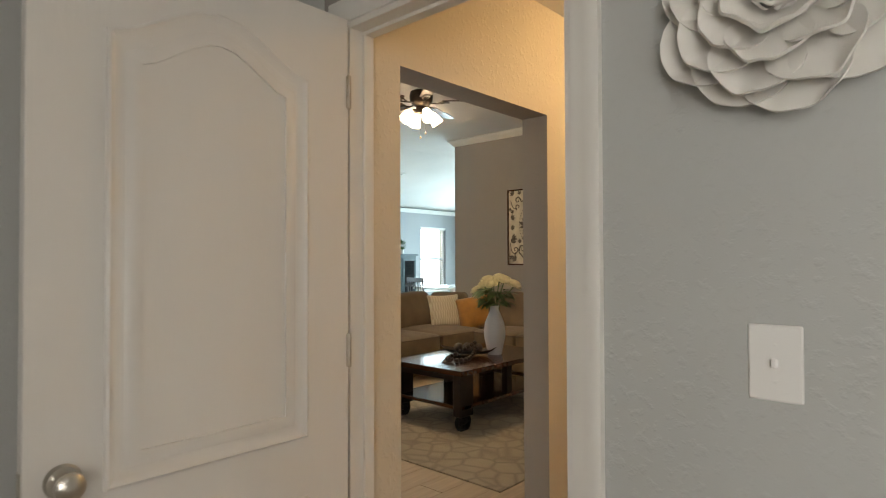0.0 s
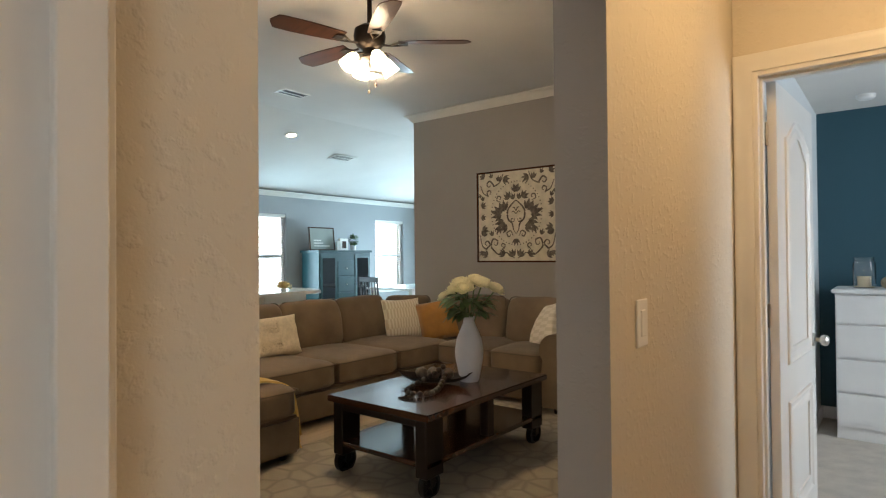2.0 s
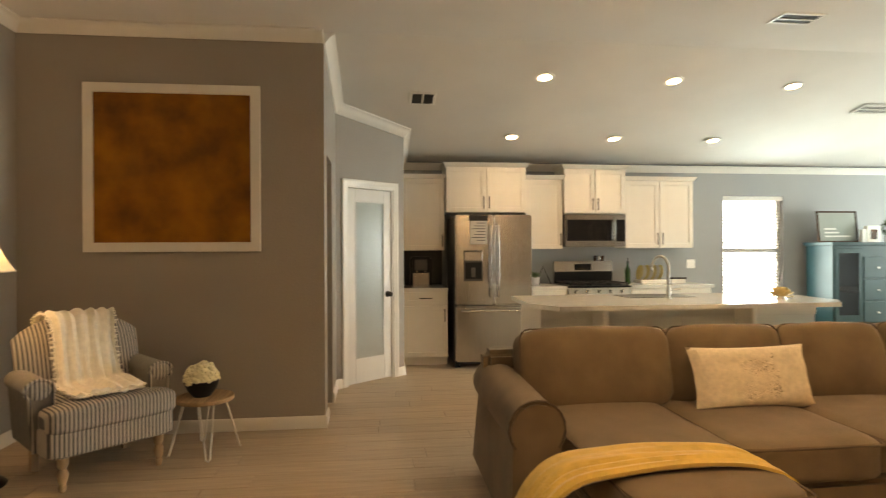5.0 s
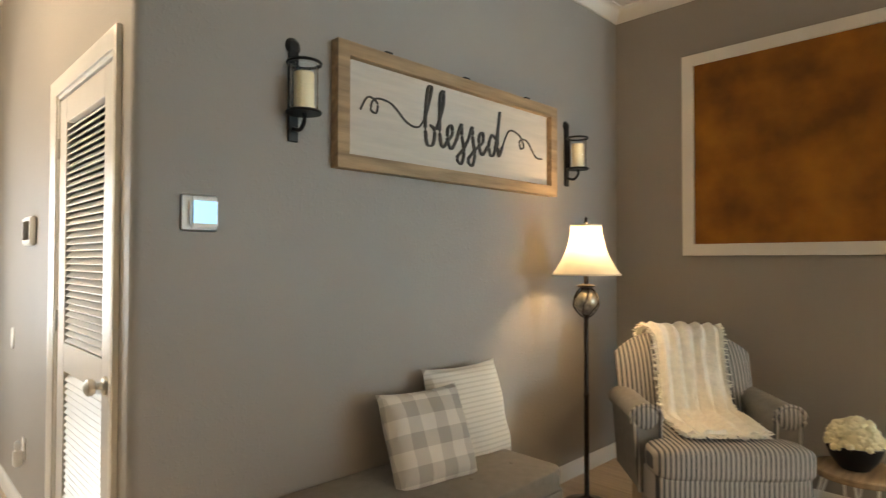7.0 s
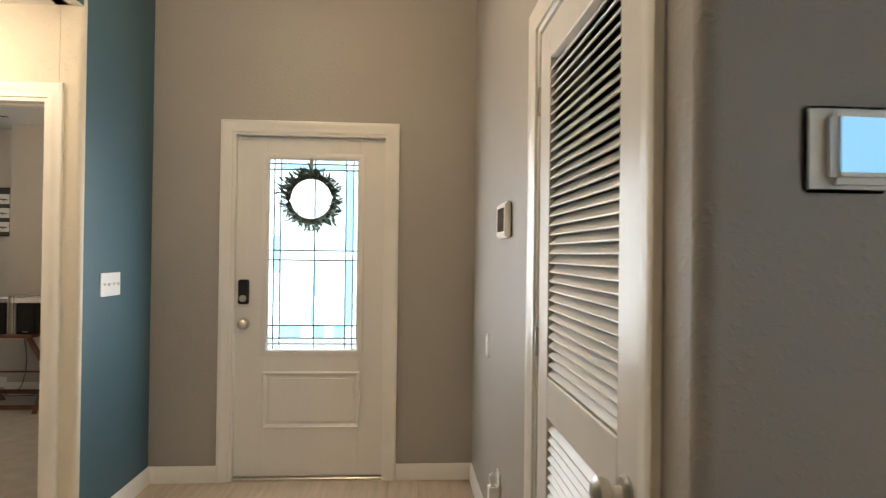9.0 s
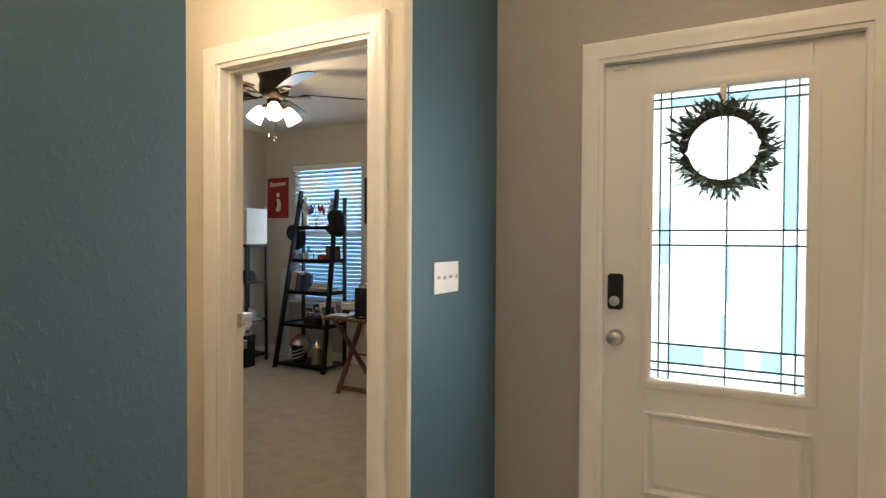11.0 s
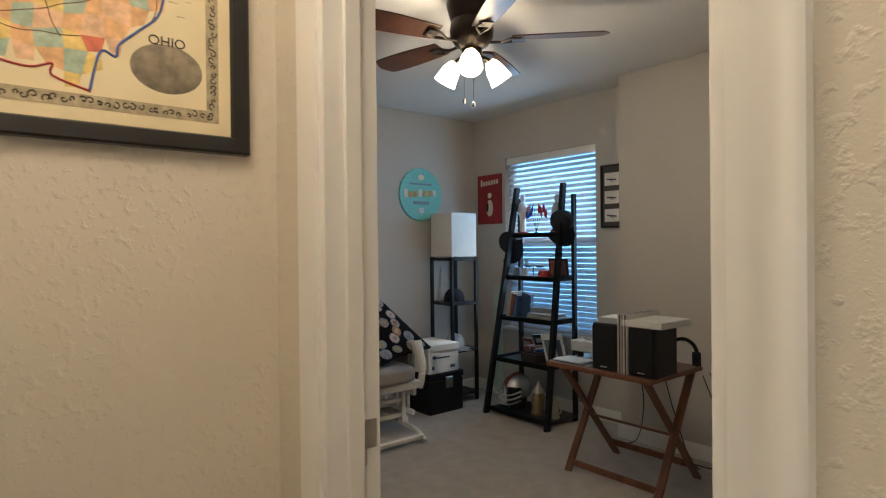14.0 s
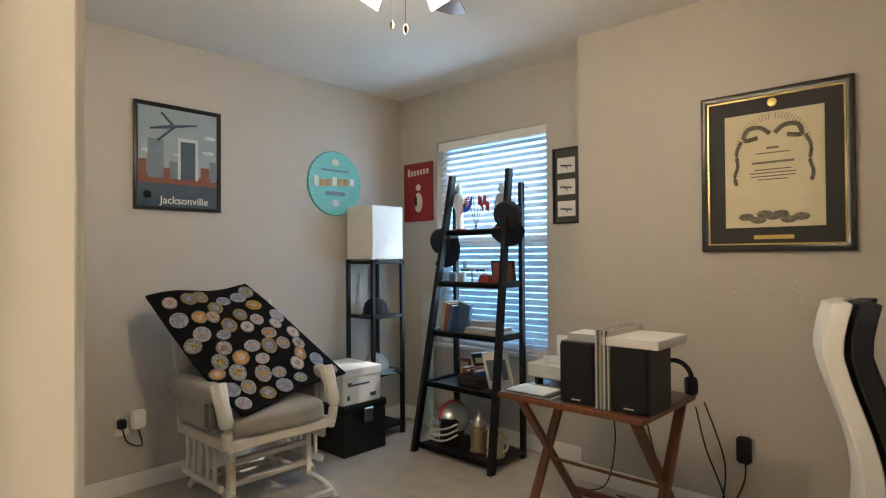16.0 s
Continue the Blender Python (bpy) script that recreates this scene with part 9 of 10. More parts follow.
# chest and postal box
bx1 = thing("black_chest", "black storage chest with a steel latch on the carpet", "chest", pose(2.10, -5.185, 0))
part("body", bx(-0.19, -0.18, 0.0, 0.19, 0.17, 0.27, 0.008, 2), M_BLACKPLASTIC, bx1)
part("lid", bx(-0.195, -0.185, 0.272, 0.195, 0.175, 0.325, 0.008, 2), M_BLACKPLASTIC, bx1)
part("latch", bx(-0.205, -0.06, 0.20, -0.19, 0.01, 0.29, 0.003), M_NICKEL, bx1, "steel latch")
bx2 = thing("postal_box", "white cardboard shipping box with a lid and small dark print", "cardboard box", pose(2.09, -5.17, 0.325))
M_CARD = material("white_cardboard", (0.66, 0.64, 0.62), 0.8, vary=0.04, scale=8)
part("body", bx(-0.17, -0.155, 0, 0.17, 0.155, 0.19, 0.003), M_CARD, bx2)
part("lid", bx(-0.176, -0.161, 0.17, 0.176, 0.161, 0.225, 0.004), M_CARD, bx2)
for y, z, w, h in ((0.02, 0.115, 0.16, 0.012), (-0.09, 0.03, 0.05, 0.025), (0.11, 0.03, 0.02, 0.03), (0.1, 0.115, 0.03, 0.025)):
    part("print_bar", bx(-0.1715, y - w / 2, z, -0.1698, y + w / 2, z + h), M_PR1, bx2)

# shelf lamp
sl = thing("shelf_lamp", "black tower shelf lamp with a square white shade", "floor lamp", pose(2.185, -5.51, 0))
for sx in (-1, 1):
    for sy in (-1, 1):
        part("post", bx(sx * 0.135 - 0.013, sy * 0.135 - 0.013, 0, sx * 0.135 + 0.013, sy * 0.135 + 0.013, 1.24, 0.002), M_BLACKPAINT, sl)
for z in (0.06, 0.43, 0.83, 1.21):
    part("shelf", bx(-0.148, -0.148, z, 0.148, 0.148, z + 0.022, 0.002), M_BLACKPAINT, sl)
bm = bm_new()
sweep(bm, panel_ring(-0.14, 0.14, -0.14, 0.14), [(0, 0), (0, 0.37), (0.004, 0.37), (0.004, 0)], lambda a, b, h: Vector((a, b, 1.245 + h)), closed=True)
part("shade", bm, material("white_fabric_shade", (0.72, 0.70, 0.66), 0.8, vary=0.03, scale=20), sl, "square white fabric shade")


def cap(m, mat, label, badge=None):
    c = thing("baseball_cap", label, "cap", m)
    part("crown", lathe(bm_new(), [(0.088, 0), (0.09, 0.03), (0.078, 0.075), (0.05, 0.105), (0, 0.118)], 20), mat, c)
    bm = bm_new()
    rows = []
    for i in range(9):
        a = radians(-62 + 124 * i / 8)
        row = []
        for r, z in ((0.085, 0.006), (0.125, 0.004), (0.150 + 0.015 * math.cos(a), -0.006 - 0.012 * math.sin(abs(a)))):
            row.append(bm.verts.new((r * math.sin(a), -r * math.cos(a) * (1.15 if r > 0.1 else 1), z)))
        rows.append(row)
    for a, b in zip(rows, rows[1:]):
        for j in range(2):
            bm.faces.new((a[j], a[j + 1], b[j + 1], b[j]))
    bmesh.ops.solidify(bm, geom=bm.faces, thickness=0.004)
    part("brim", bm, mat, c)
    part("button", lathe(bm_new(), [(0.008, 0.116), (0, 0.122)], 8), mat, c)
    if badge:
        part("badge", lathe(bm_new(), [(0, 0.004), (0.022, 0.003), (0.024, 0)], 14, pose(0, -0.083, 0.055, 78)), badge, c)
    return c


M_NAVYCLOTH, M_PALECLOTH = material("navy_cotton", (0.012, 0.013, 0.02), 0.9, vary=0.2, scale=30), material("pale_grey_cotton", (0.45, 0.46, 0.46), 0.9, vary=0.1, scale=20)
cap(pose(2.17, -5.50, 0.853, 0, 0, -120), M_NAVYCLOTH, "dark baseball cap on the lamp's shelf")
cap(pose(2.19, -5.52, 0.453, 0, 0, -110), M_PALECLOTH, "pale and dark baseball cap on the low lamp shelf")
bm = bm_new()
lathe(bm, [(0.02, 0), (0.024, 0.01), (0.016, 0.17), (0.008, 0.30), (0, 0.32)], 12, pose(2.27, -5.42, 0.852, 8, 6, 0))
solo("model_rocket", bm, M_PALECLOTH, "pale model rocket standing on the lamp's shelf", "model rocket")
bm = bx(2.00, -5.93, 0.0, 2.10, -5.90, 0.98, 0.004)
solo("rolled_banner", bm, material("pale_green_banner", (0.50, 0.62, 0.58), 0.8, vary=0.1, scale=12), "tall pale rolled banner standing by the window", "banner")

# ladder shelf
ls = thing("ladder_shelf", "black leaning ladder bookshelf with five shelves before the window", "ladder shelf", pose(0, 0, 0))
for xb, xt in ((1.70, 1.60), (1.07, 1.13)):
    bm = bm_new()
    for y0_, z0_, y1_, z1_ in ((-5.42, 0.0, -5.70, 1.80),):
        vs = []
        for (x, y, z) in ((xb, y0_, z0_), (xt, y1_, z1_)):
            vs.append([bm.verts.new((x + a, y + b, z)) for a, b in ((-0.015, -0.022), (0.015, -0.022), (0.015, 0.022), (-0.015, 0.022))])
        for i in range(4):
            bm.faces.new((vs[0][i], vs[0][(i + 1) % 4], vs[1][(i + 1) % 4], vs[1][i]))
        bm.faces.new(vs[0])
        bm.faces.new(vs[1])
    part("front_upright", bm, M_BLACKPAINT, ls)
    part("rear_upright", bx((xb + xt) / 2 - 0.014, -5.80, 0, (xb + xt) / 2 + 0.014, -5.765, 1.72, 0.002), M_BLACKPAINT, ls)
SHELVES = ((0.05, -5.44), (0.44, -5.49), (0.765, -5.54), (1.085, -5.59), (1.42, -5.645))
for z, y in SHELVES:
    f = z / 1.8
    x0, x1 = 1.07 + 0.06 * f + 0.012, 1.70 - 0.10 * f - 0.012
    part("shelf", bx(x0, -5.79, z - 0.02, x1, y, z, 0.003), M_BLACKPAINT, ls)
    part("front_lip", bx(x0, y - 0.012, z - 0.025, x1, y, z + 0.012, 0.002), M_BLACKPAINT, ls)
for xs in (1.645, 1.105):
    for z, y in SHELVES[1:]:
        part("side_brace", bx(xs - 0.01, -5.78, z - 0.02, xs + 0.01, y - 0.01, z + 0.02, 0.002), M_BLACKPAINT, ls)


def statuette(m, h, mat_a, mat_b, label):
    s = thing("statuette", label, "statuette", m)
    bm = lathe(bm_new(), [(0.035, 0), (0.035, 0.02 * h), (0.026, 0.03 * h), (0.024, 0.35 * h), (0.030, 0.50 * h), (0.036, 0.68 * h), (0.030, 0.76 * h), (0.013, 0.79 * h), (0.020, 0.85 * h), (0.021, 0.90 * h), (0.015, 0.95 * h), (0.018, 0.96 * h), (0.014, h), (0, h)], 16)
    for sx in (-1, 1):
        tube(bm, [(sx * 0.036, 0, 0.70 * h), (sx * 0.052, -0.005, 0.55 * h), (sx * 0.040, -0.02, 0.45 * h)], 0.010, 8)
    part("figure", bm, mat_a, s)
    part("base", lathe(bm_new(), [(0, 0), (0.046, 0), (0.046, 0.022), (0, 0.022)], 20), mat_b, s)
    return s


M_REDCLOTH = material("red_enamel_bright", (0.35, 0.02, 0.02), 0.4, vary=0.1, scale=20)
statuette(pose(1.55, -5.71, 1.42), 0.33, M_CERAMIC, M_REDCLOTH, "small white uniformed statuette on a red base")
statuette(pose(1.20, -5.71, 1.42), 0.30, M_PALECLOTH, M_REDCLOTH, "small statuette with a tall hat on a red base")
fs = thing("desk_flags", "small desk stand holding several miniature flags", "flag stand", pose(1.40, -5.70, 1.42))
part("stand", lathe(bm_new(), [(0, 0), (0.03, 0), (0.028, 0.012), (0.008, 0.02), (0, 0.02)], 16), M_BLACKPLASTIC, fs)
M_BLUECLOTH = material("blue_flag_cloth", (0.03, 0.09, 0.32), 0.8, vary=0.15, scale=20)
M_STRIPEFLAG = striped("striped_flag_cloth", (0.62, 0.58, 0.55), (0.42, 0.03, 0.04), 2, 0.014, 0.5)
for k, (dx, mt) in enumerate(((0.055, M_STRIPEFLAG), (0.02, M_BLUECLOTH), (-0.025, M_REDCLOTH), (-0.06, M_REDCLOTH))):
    st_ = part("staff", tube(bm_new(), [(0, 0, 0.015), (dx * 1.2, 0, 0.24)], 0.002, 5), M_BLACKPLASTIC, fs)
    bm = bm_new()
    cols = []
    for i in range(7):
        t = i / 6
        y = 0.012 * math.sin(t * 7 + k)
        cols.append([bm.verts.new((dx * (1.15 - 0.12 * j) + t * 0.075 * (1 if dx > 0 else -0.55), y, 0.235 - 0.06 * j - 0.055 * t)) for j in range(2)])
    for a, b in zip(cols, cols[1:]):
        bm.faces.new((a[0], a[1], b[1], b[0]))
    bmesh.ops.solidify(bm, geom=bm.faces, thickness=0.0015)
    part("flag", bm, mt, st_)
cap(pose(1.12, -5.64, 1.50, 90, 0, 0) @ pose(0, 0, 0, -20, 0, 0), M_NAVYCLOTH, "dark baseball cap hanging on the ladder shelf", M_GOLD)
cap(pose(1.70, -5.68, 1.36, 80, 40, 0), M_NAVYCLOTH, "black baseball cap hanging on the shelf's side")


def book(m, w, h, d, mat, label="book standing on the ladder shelf", lie=False):
    b = thing("book", label, "book", m, "books on the shelf")
    part("cover", bx(-w / 2, 0, 0, w / 2, d, h, 0.0015), mat, b)
    part("pages", bx(-w / 2 + 0.003, 0.004, -0.0005, w / 2 - 0.003, d - 0.002, h + 0.0005), M_WHITEPAPER, b)
    return b


bookmats = [material("book_cover_" + str(k), c, 0.5, vary=0.12, scale=15) for k, c in enumerate(((0.42, 0.34, 0.24), (0.20, 0.06, 0.04), (0.05, 0.10, 0.20), (0.08, 0.08, 0.09), (0.30, 0.31, 0.33), (0.40, 0.35, 0.26)))]
for k, (x, tl) in enumerate(((1.585, -8), (1.555, -10), (1.525, -12))):
    book(pose(x, -5.70, 0.766, 0, tl, 0), 0.028, 0.20 - 0.01 * k, 0.14, bookmats[k], "book leaning at the end of the shelf")
book(pose(1.47, -5.66, 0.768, -8, -14, 0), 0.10, 0.20, 0.03, bookmats[2], "dark blue book leaning face outwards")
for k, (z, w) in enumerate(((0.766, 0.26), (0.79, 0.24))):
    book(pose(1.27, -5.74, z, 0, 0, 2), w, 0.022, 0.17, bookmats[5 - k], "book lying flat on the shelf")
book(pose(1.30, -5.66, 0.80, 0, 0, 4) @ pose(0, 0, 0), 0.24, 0.05, 0.02, bookmats[4], "pale book standing behind the stack")
md = thing("model_airliner", "small grey model aircraft on a black stand", "model aircraft", pose(1.42, -5.68, 1.085))
part("stand", tube(bm_new(), [(0, 0, 0.006), (0, 0, 0.085)], 0.004, 6), M_BLACKPLASTIC, md)
part("stand_base", bx(-0.05, -0.025, 0, 0.05, 0.025, 0.008, 0.002), M_BLACKPLASTIC, md)
bm = tube(bm_new(), [(0, -0.08, 0.09), (0, 0, 0.092), (0, 0.08, 0.10)], 0.012, 8, taper=[0.5, 1, 0.4])
box(bm, -0.12, -0.018, 0.088, 0.12, 0.018, 0.093, 0.001)
box(bm, -0.004, 0.055, 0.095, 0.004, 0.085, 0.145, 0.001)
part("airframe", bm, M_PR4, md)
for x in (-0.08, -0.045, 0.045, 0.08):
    part("engine", lathe(bm_new(), [(0.009, -0.02), (0.009, 0.014), (0, 0.016)], 8, pose(x, -0.015, 0.083, 90)), M_BLACKPLASTIC, md)
hm = thing("small_helmet", "small red baseball helmet on the shelf", "helmet", pose(1.29, -5.66, 1.085))
part("shell", lathe(bm_new(), [(0.048, 0.0), (0.05, 0.025), (0.038, 0.055), (0, 0.066)], 18), M_REDCLOTH, hm)
part("peak", bx(-0.035, -0.078, 0.002, 0.035, -0.04, 0.008, 0.003), M_REDCLOTH, hm)
for x, y, c in ((1.57, -5.66, M_PR4), (1.50, -5.67, M_PALECLOTH)):
    solo("keepsake_cup", lathe(bm_new(), [(0, 0), (0.026, 0), (0.03, 0.05), (0.022, 0.07), (0, 0.072)], 14), c, "small keepsake cup on the shelf", "keepsake", pose(x, y, 1.085))
ph = thing("photo_frame", "small dark photo plaque on the shelf", "photo frame", pose(1.19, -5.73, 1.085, -8))
part("frame", bx(-0.09, 0, 0, 0.09, 0.014, 0.15, 0.002), M_BLACKFRAME, ph)
part("photo", bx(-0.075, 0.013, 0.015, 0.075, 0.0155, 0.135), bookmats[1], ph)
ph = thing("photo_frame", "small wooden photo frame on the lower shelf", "photo frame", pose(1.50, -5.72, 0.44, -8))
part("frame", bx(-0.05, 0, 0, 0.05, 0.014, 0.155, 0.002), M_REDWOOD, ph)
part("photo", bx(-0.034, 0.013, 0.02, 0.034, 0.0155, 0.13), bookmats[5], ph)
ph = thing("block_sign", "dark wooden block sign with pale bars", "block sign", pose(1.33, -5.73, 0.50, -14, 10, 0))
part("board", bx(-0.08, 0, 0, 0.08, 0.02, 0.15, 0.003), M_BLACKFRAME, ph)
for k in range(2):
    part("lettering", bx(-0.055, 0.02, 0.03 + 0.055 * k, 0.055, 0.0215, 0.065 + 0.055 * k), M_PALECLOTH, ph)
bk = thing("wicker_basket", "dark basket holding small packets on the shelf", "basket", pose(1.34, -5.62, 0.44))
part("basket", bx(-0.09, -0.09, 0, 0.09, 0.09, 0.08, 0.012, 2), M_TRAY, bk)
for k in range(6):
    part("packet", bx(-0.07 + 0.02 * k, -0.06 + 0.01 * (k % 3), 0.075, -0.03 + 0.022 * k, 0.05, 0.10 + 0.008 * (k % 3), 0.003), (M_BLUECLOTH, M_PALECLOTH, bookmats[1])[k % 3], bk)
for k, x in enumerate((1.19, 1.15)):
    ph = thing("standing_card", "white card frame standing on the lower shelf", "card", pose(x, -5.64 - 0.05 * k, 0.44, -10, 8, 15))
    part("card", bx(-0.05, 0, 0, 0.05, 0.012, 0.24, 0.002), M_WHITEPAPER, ph)
    part("photo", bx(-0.03, 0.012, 0.06, 0.03, 0.0135, 0.19), M_PR4, ph)
fh = thing("football_helmet", "silver football helmet with a face mask and centre stripe", "football helmet", pose(1.53, -5.60, 0.05))
M_SILVER = material("silver_helmet_paint", (0.50, 0.52, 0.54), 0.25, metal=0.6, vary=0.08, scale=10)
bm = bm_new()
bmesh.ops.create_icosphere(bm, subdivisions=3, radius=0.115)
for v in bm.verts:
    v.co = Vector((v.co.x * 0.9, v.co.y * 1.12, v.co.z * 1.02 + 0.15))
bmesh.ops.delete(bm, geom=[v for v in bm.verts if v.co.z < 0.075 or (v.co.y > 0.055 and v.co.z < 0.165)], context="VERTS")
bmesh.ops.solidify(bm, geom=bm.faces, thickness=0.008)
part("shell", bm, M_SILVER, fh)
part("stripe", tube(bm_new(), [(0, 0.128 * math.cos(a), 0.152 + 0.117 * math.sin(a)) for a in [radians(15 + 150 * k / 12) for k in range(13)]], 0.010, 6), M_REDCLOTH, fh, "red centre stripe")
bm = bm_new()
for z in (0.06, 0.095, 0.13):
    tube(bm, catmull([(-0.10, 0.06, z + 0.02), (-0.07, 0.14, z), (0.0, 0.165, z - 0.005), (0.07, 0.14, z), (0.10, 0.06, z + 0.02)], 5), 0.006, 6)
for x in (-0.03, 0.03):
    tube(bm, [(x, 0.158, 0.055), (x, 0.160, 0.13)], 0.005, 6)
part("face_mask", bm, M_PALECLOTH, fh, "grey wire face mask")
part("liner", lathe(bm_new(), [(0.07, 0.0), (0.085, 0.10), (0.06, 0.19), (0, 0.20)], 16), M_BLACKPLASTIC, fh)
for x, mt, lid in ((1.29, material("brass_stein", (0.35, 0.25, 0.10), 0.35, metal=0.5, second=(0.18, 0.16, 0.13), scale=25), True), (1.16, material("cream_stein", (0.58, 0.50, 0.36), 0.4, vary=0.15, scale=25), False)):
    sn = thing("beer_stein", "ornate lidded stein on the bottom shelf" if lid else "cream ceramic stein on the bottom shelf", "stein", pose(x, -5.58, 0.05))
    part("mug", lathe(bm_new(), [(0, 0), (0.055, 0), (0.058, 0.015), (0.050, 0.03), (0.054, 0.08), (0.048, 0.14), (0.044, 0.16), (0.046, 0.165), (0.04, 0.165), (0, 0.15)], 20), mt, sn)
    part("handle", tube(bm_new(), catmull([(-0.048, 0, 0.14), (-0.085, 0, 0.12), (-0.085, 0, 0.06), (-0.05, 0, 0.04)], 5), 0.008, 8), mt, sn)
    if lid:
        part("lid", lathe(bm_new(), [(0.047, 0.165), (0.045, 0.18), (0.02, 0.21), (0.01, 0.235), (0.012, 0.245), (0, 0.255)], 16), M_NICKEL, sn, "pointed pewter lid")

# folding tray table with hi-fi
tt = thing("tray_table", "reddish folding wooden tray table with crossed legs", "tray table", pose(0, 0, 0))
part("tabletop", bx(-0.10, -5.36, 0.635, 0.57, -4.83, 0.66, 0.005, 2), M_REDWOOD, tt)


def bar(p, q, w, t):
    """A flat wooden bar from p to q."""
    p, q = Vector(p), Vector(q)
    d = (q - p)
    m = Matrix.Translation(p) @ d.to_track_quat("Z", "X").to_matrix().to_4x4()
    bm = bx(-w / 2, -t / 2, 0, w / 2, t / 2, d.length, 0.003)
    bm.transform(m)
    return bm


for x in (0.52, -0.05):
    s = -0.02 if x > 0 else 0.02
    part("leg", bar((x, -4.96, 0.0), (x, -5.33, 0.635), 0.022, 0.042), M_REDWOOD, tt)
    part("leg", bar((x + s, -5.43, 0.0), (x + s, -4.90, 0.635), 0.022, 0.042), M_REDWOOD, tt)
for p, q in (((0.54, -4.99, 0.05), (-0.06, -4.99, 0.05)), ((0.52, -5.37, 0.09), (-0.03, -5.37, 0.09))):
    part("stretcher", bar(p, q, 0.036, 0.018), M_REDWOOD, tt)
part("dowel", tube(bm_new(), [(0.52, -5.14, 0.31), (-0.05, -5.14, 0.31)], 0.008, 8), M_REDWOOD, tt)
M_SPKBOX, M_GRILLE = material("black_vinyl_box", (0.012, 0.012, 0.012), 0.45, vary=0.2, scale=20), material("black_grille_cloth", (0.006, 0.006, 0.007), 0.95, bump=0.5, bump_scale=600)
for x0, x1, y0 in ((0.115, 0.272, -4.975), (-0.105, 0.048, -4.975)):
    sp = thing("bookshelf_speaker", "black bookshelf speaker with a cloth grille", "speaker", pose((x0 + x1) / 2, y0, 0.66), "pair of speakers")
    w = (x1 - x0) / 2
    part("cabinet", bx(-w, -0.10, 0, w, 0.10, 0.250, 0.003), M_SPKBOX, sp)
    part("grille", bx(-w + 0.004, 0.10, 0.004, w - 0.004, 0.115, 0.246, 0.006, 2), M_GRILLE, sp)
    part("badge", bx(-0.02, 0.1145, 0.018, 0.02, 0.1165, 0.024), M_NICKEL, sp)
recm = [material("record_sleeve_" + str(k), c, 0.5, vary=0.1) for k, c in enumerate(((0.60, 0.58, 0.54), (0.10, 0.09, 0.09), (0.45, 0.40, 0.30), (0.25, 0.24, 0.25), (0.66, 0.64, 0.60), (0.05, 0.05, 0.05)))]
for k in range(7):
    x = 0.105 - 0.0085 * k
    solo("record_sleeve", bx(x - 0.0028, -5.17, 0.66, x + 0.0028, -4.86, 0.968, 0.0008), recm[k % 6], "record sleeve standing between the speakers", "record", None, "records")
bk_ = thing("white_game_box", "white box lying on a speaker", "box", pose(-0.015, -5.0, 0.91))
part("body", bx(-0.13, -0.14, 0, 0.10, 0.14, 0.035, 0.003), M_CARD, bk_)
book(pose(0.19, -5.06, 0.91, 0, 0, 5), 0.15, 0.03, 0.16, bookmats[4], "grey book lying on a speaker")
tn = thing("turntable", "silver record player behind the speakers", "record player", pose(0.44, -5.26, 0.66))
tn.matrix_world = pose(0.50, -5.19, 0.662)
part("plinth", bx(-0.20, -0.12, 0.035, 0.06, 0.14, 0.10, 0.006), M_PALECLOTH, tn)
part("platter", lathe(bm_new(), [(0, 0), (0.10, 0), (0.10, 0.012), (0, 0.012)], 28, pose(-0.06, 0, 0.10)), M_PALECLOTH, tn)
part("dust_cover", bx(-0.20, -0.13, 0.10, 0.06, -0.12, 0.20, 0.002), M_WHITEPLASTIC, tn)
for sx in (-0.18, 0.02):
    part("foot", lathe(bm_new(), [(0.02, 0), (0.02, 0.036)], 12, pose(sx, 0.1, 0)), M_BLACKPLASTIC, tn)
    part("foot", lathe(bm_new(), [(0.02, 0), (0.02, 0.036)], 12, pose(sx, -0.09, 0)), M_BLACKPLASTIC, tn)
for k in range(3):
    solo("magazine", bx(0.30 + 0.02 * k, -5.03 + 0.02 * k, 0.6605 + 0.006 * k, 0.56 - 0.015 * k, -4.85, 0.666 + 0.006 * k, 0.001), (bookmats[4], M_PR1, M_PR3)[k], "magazine lying on the tray table", "magazine")
hp = thing("headphones", "dark blue over-ear headphones on the tray table", "headphones", pose(-0.055, -5.22, 0.66, 0, 0, 30))
part("headband", tube(bm_new(), [(0.075 * math.cos(radians(200 * k / 12 - 10)), 0.0, 0.075 + 0.085 * math.sin(radians(200 * k / 12 - 10))) for k in range(13)], 0.010, 8), M_NAVYCLOTH, hp)
for s in (-1, 1):
    part("ear_cup", lathe(bm_new(), [(0, -0.02), (0.035, -0.02), (0.042, 0.0), (0.035, 0.022), (0, 0.022)], 18, pose(s * 0.072, 0, 0.055, 0, 90, 0)), M_NAVYCLOTH, hp)
bm = bm_new()
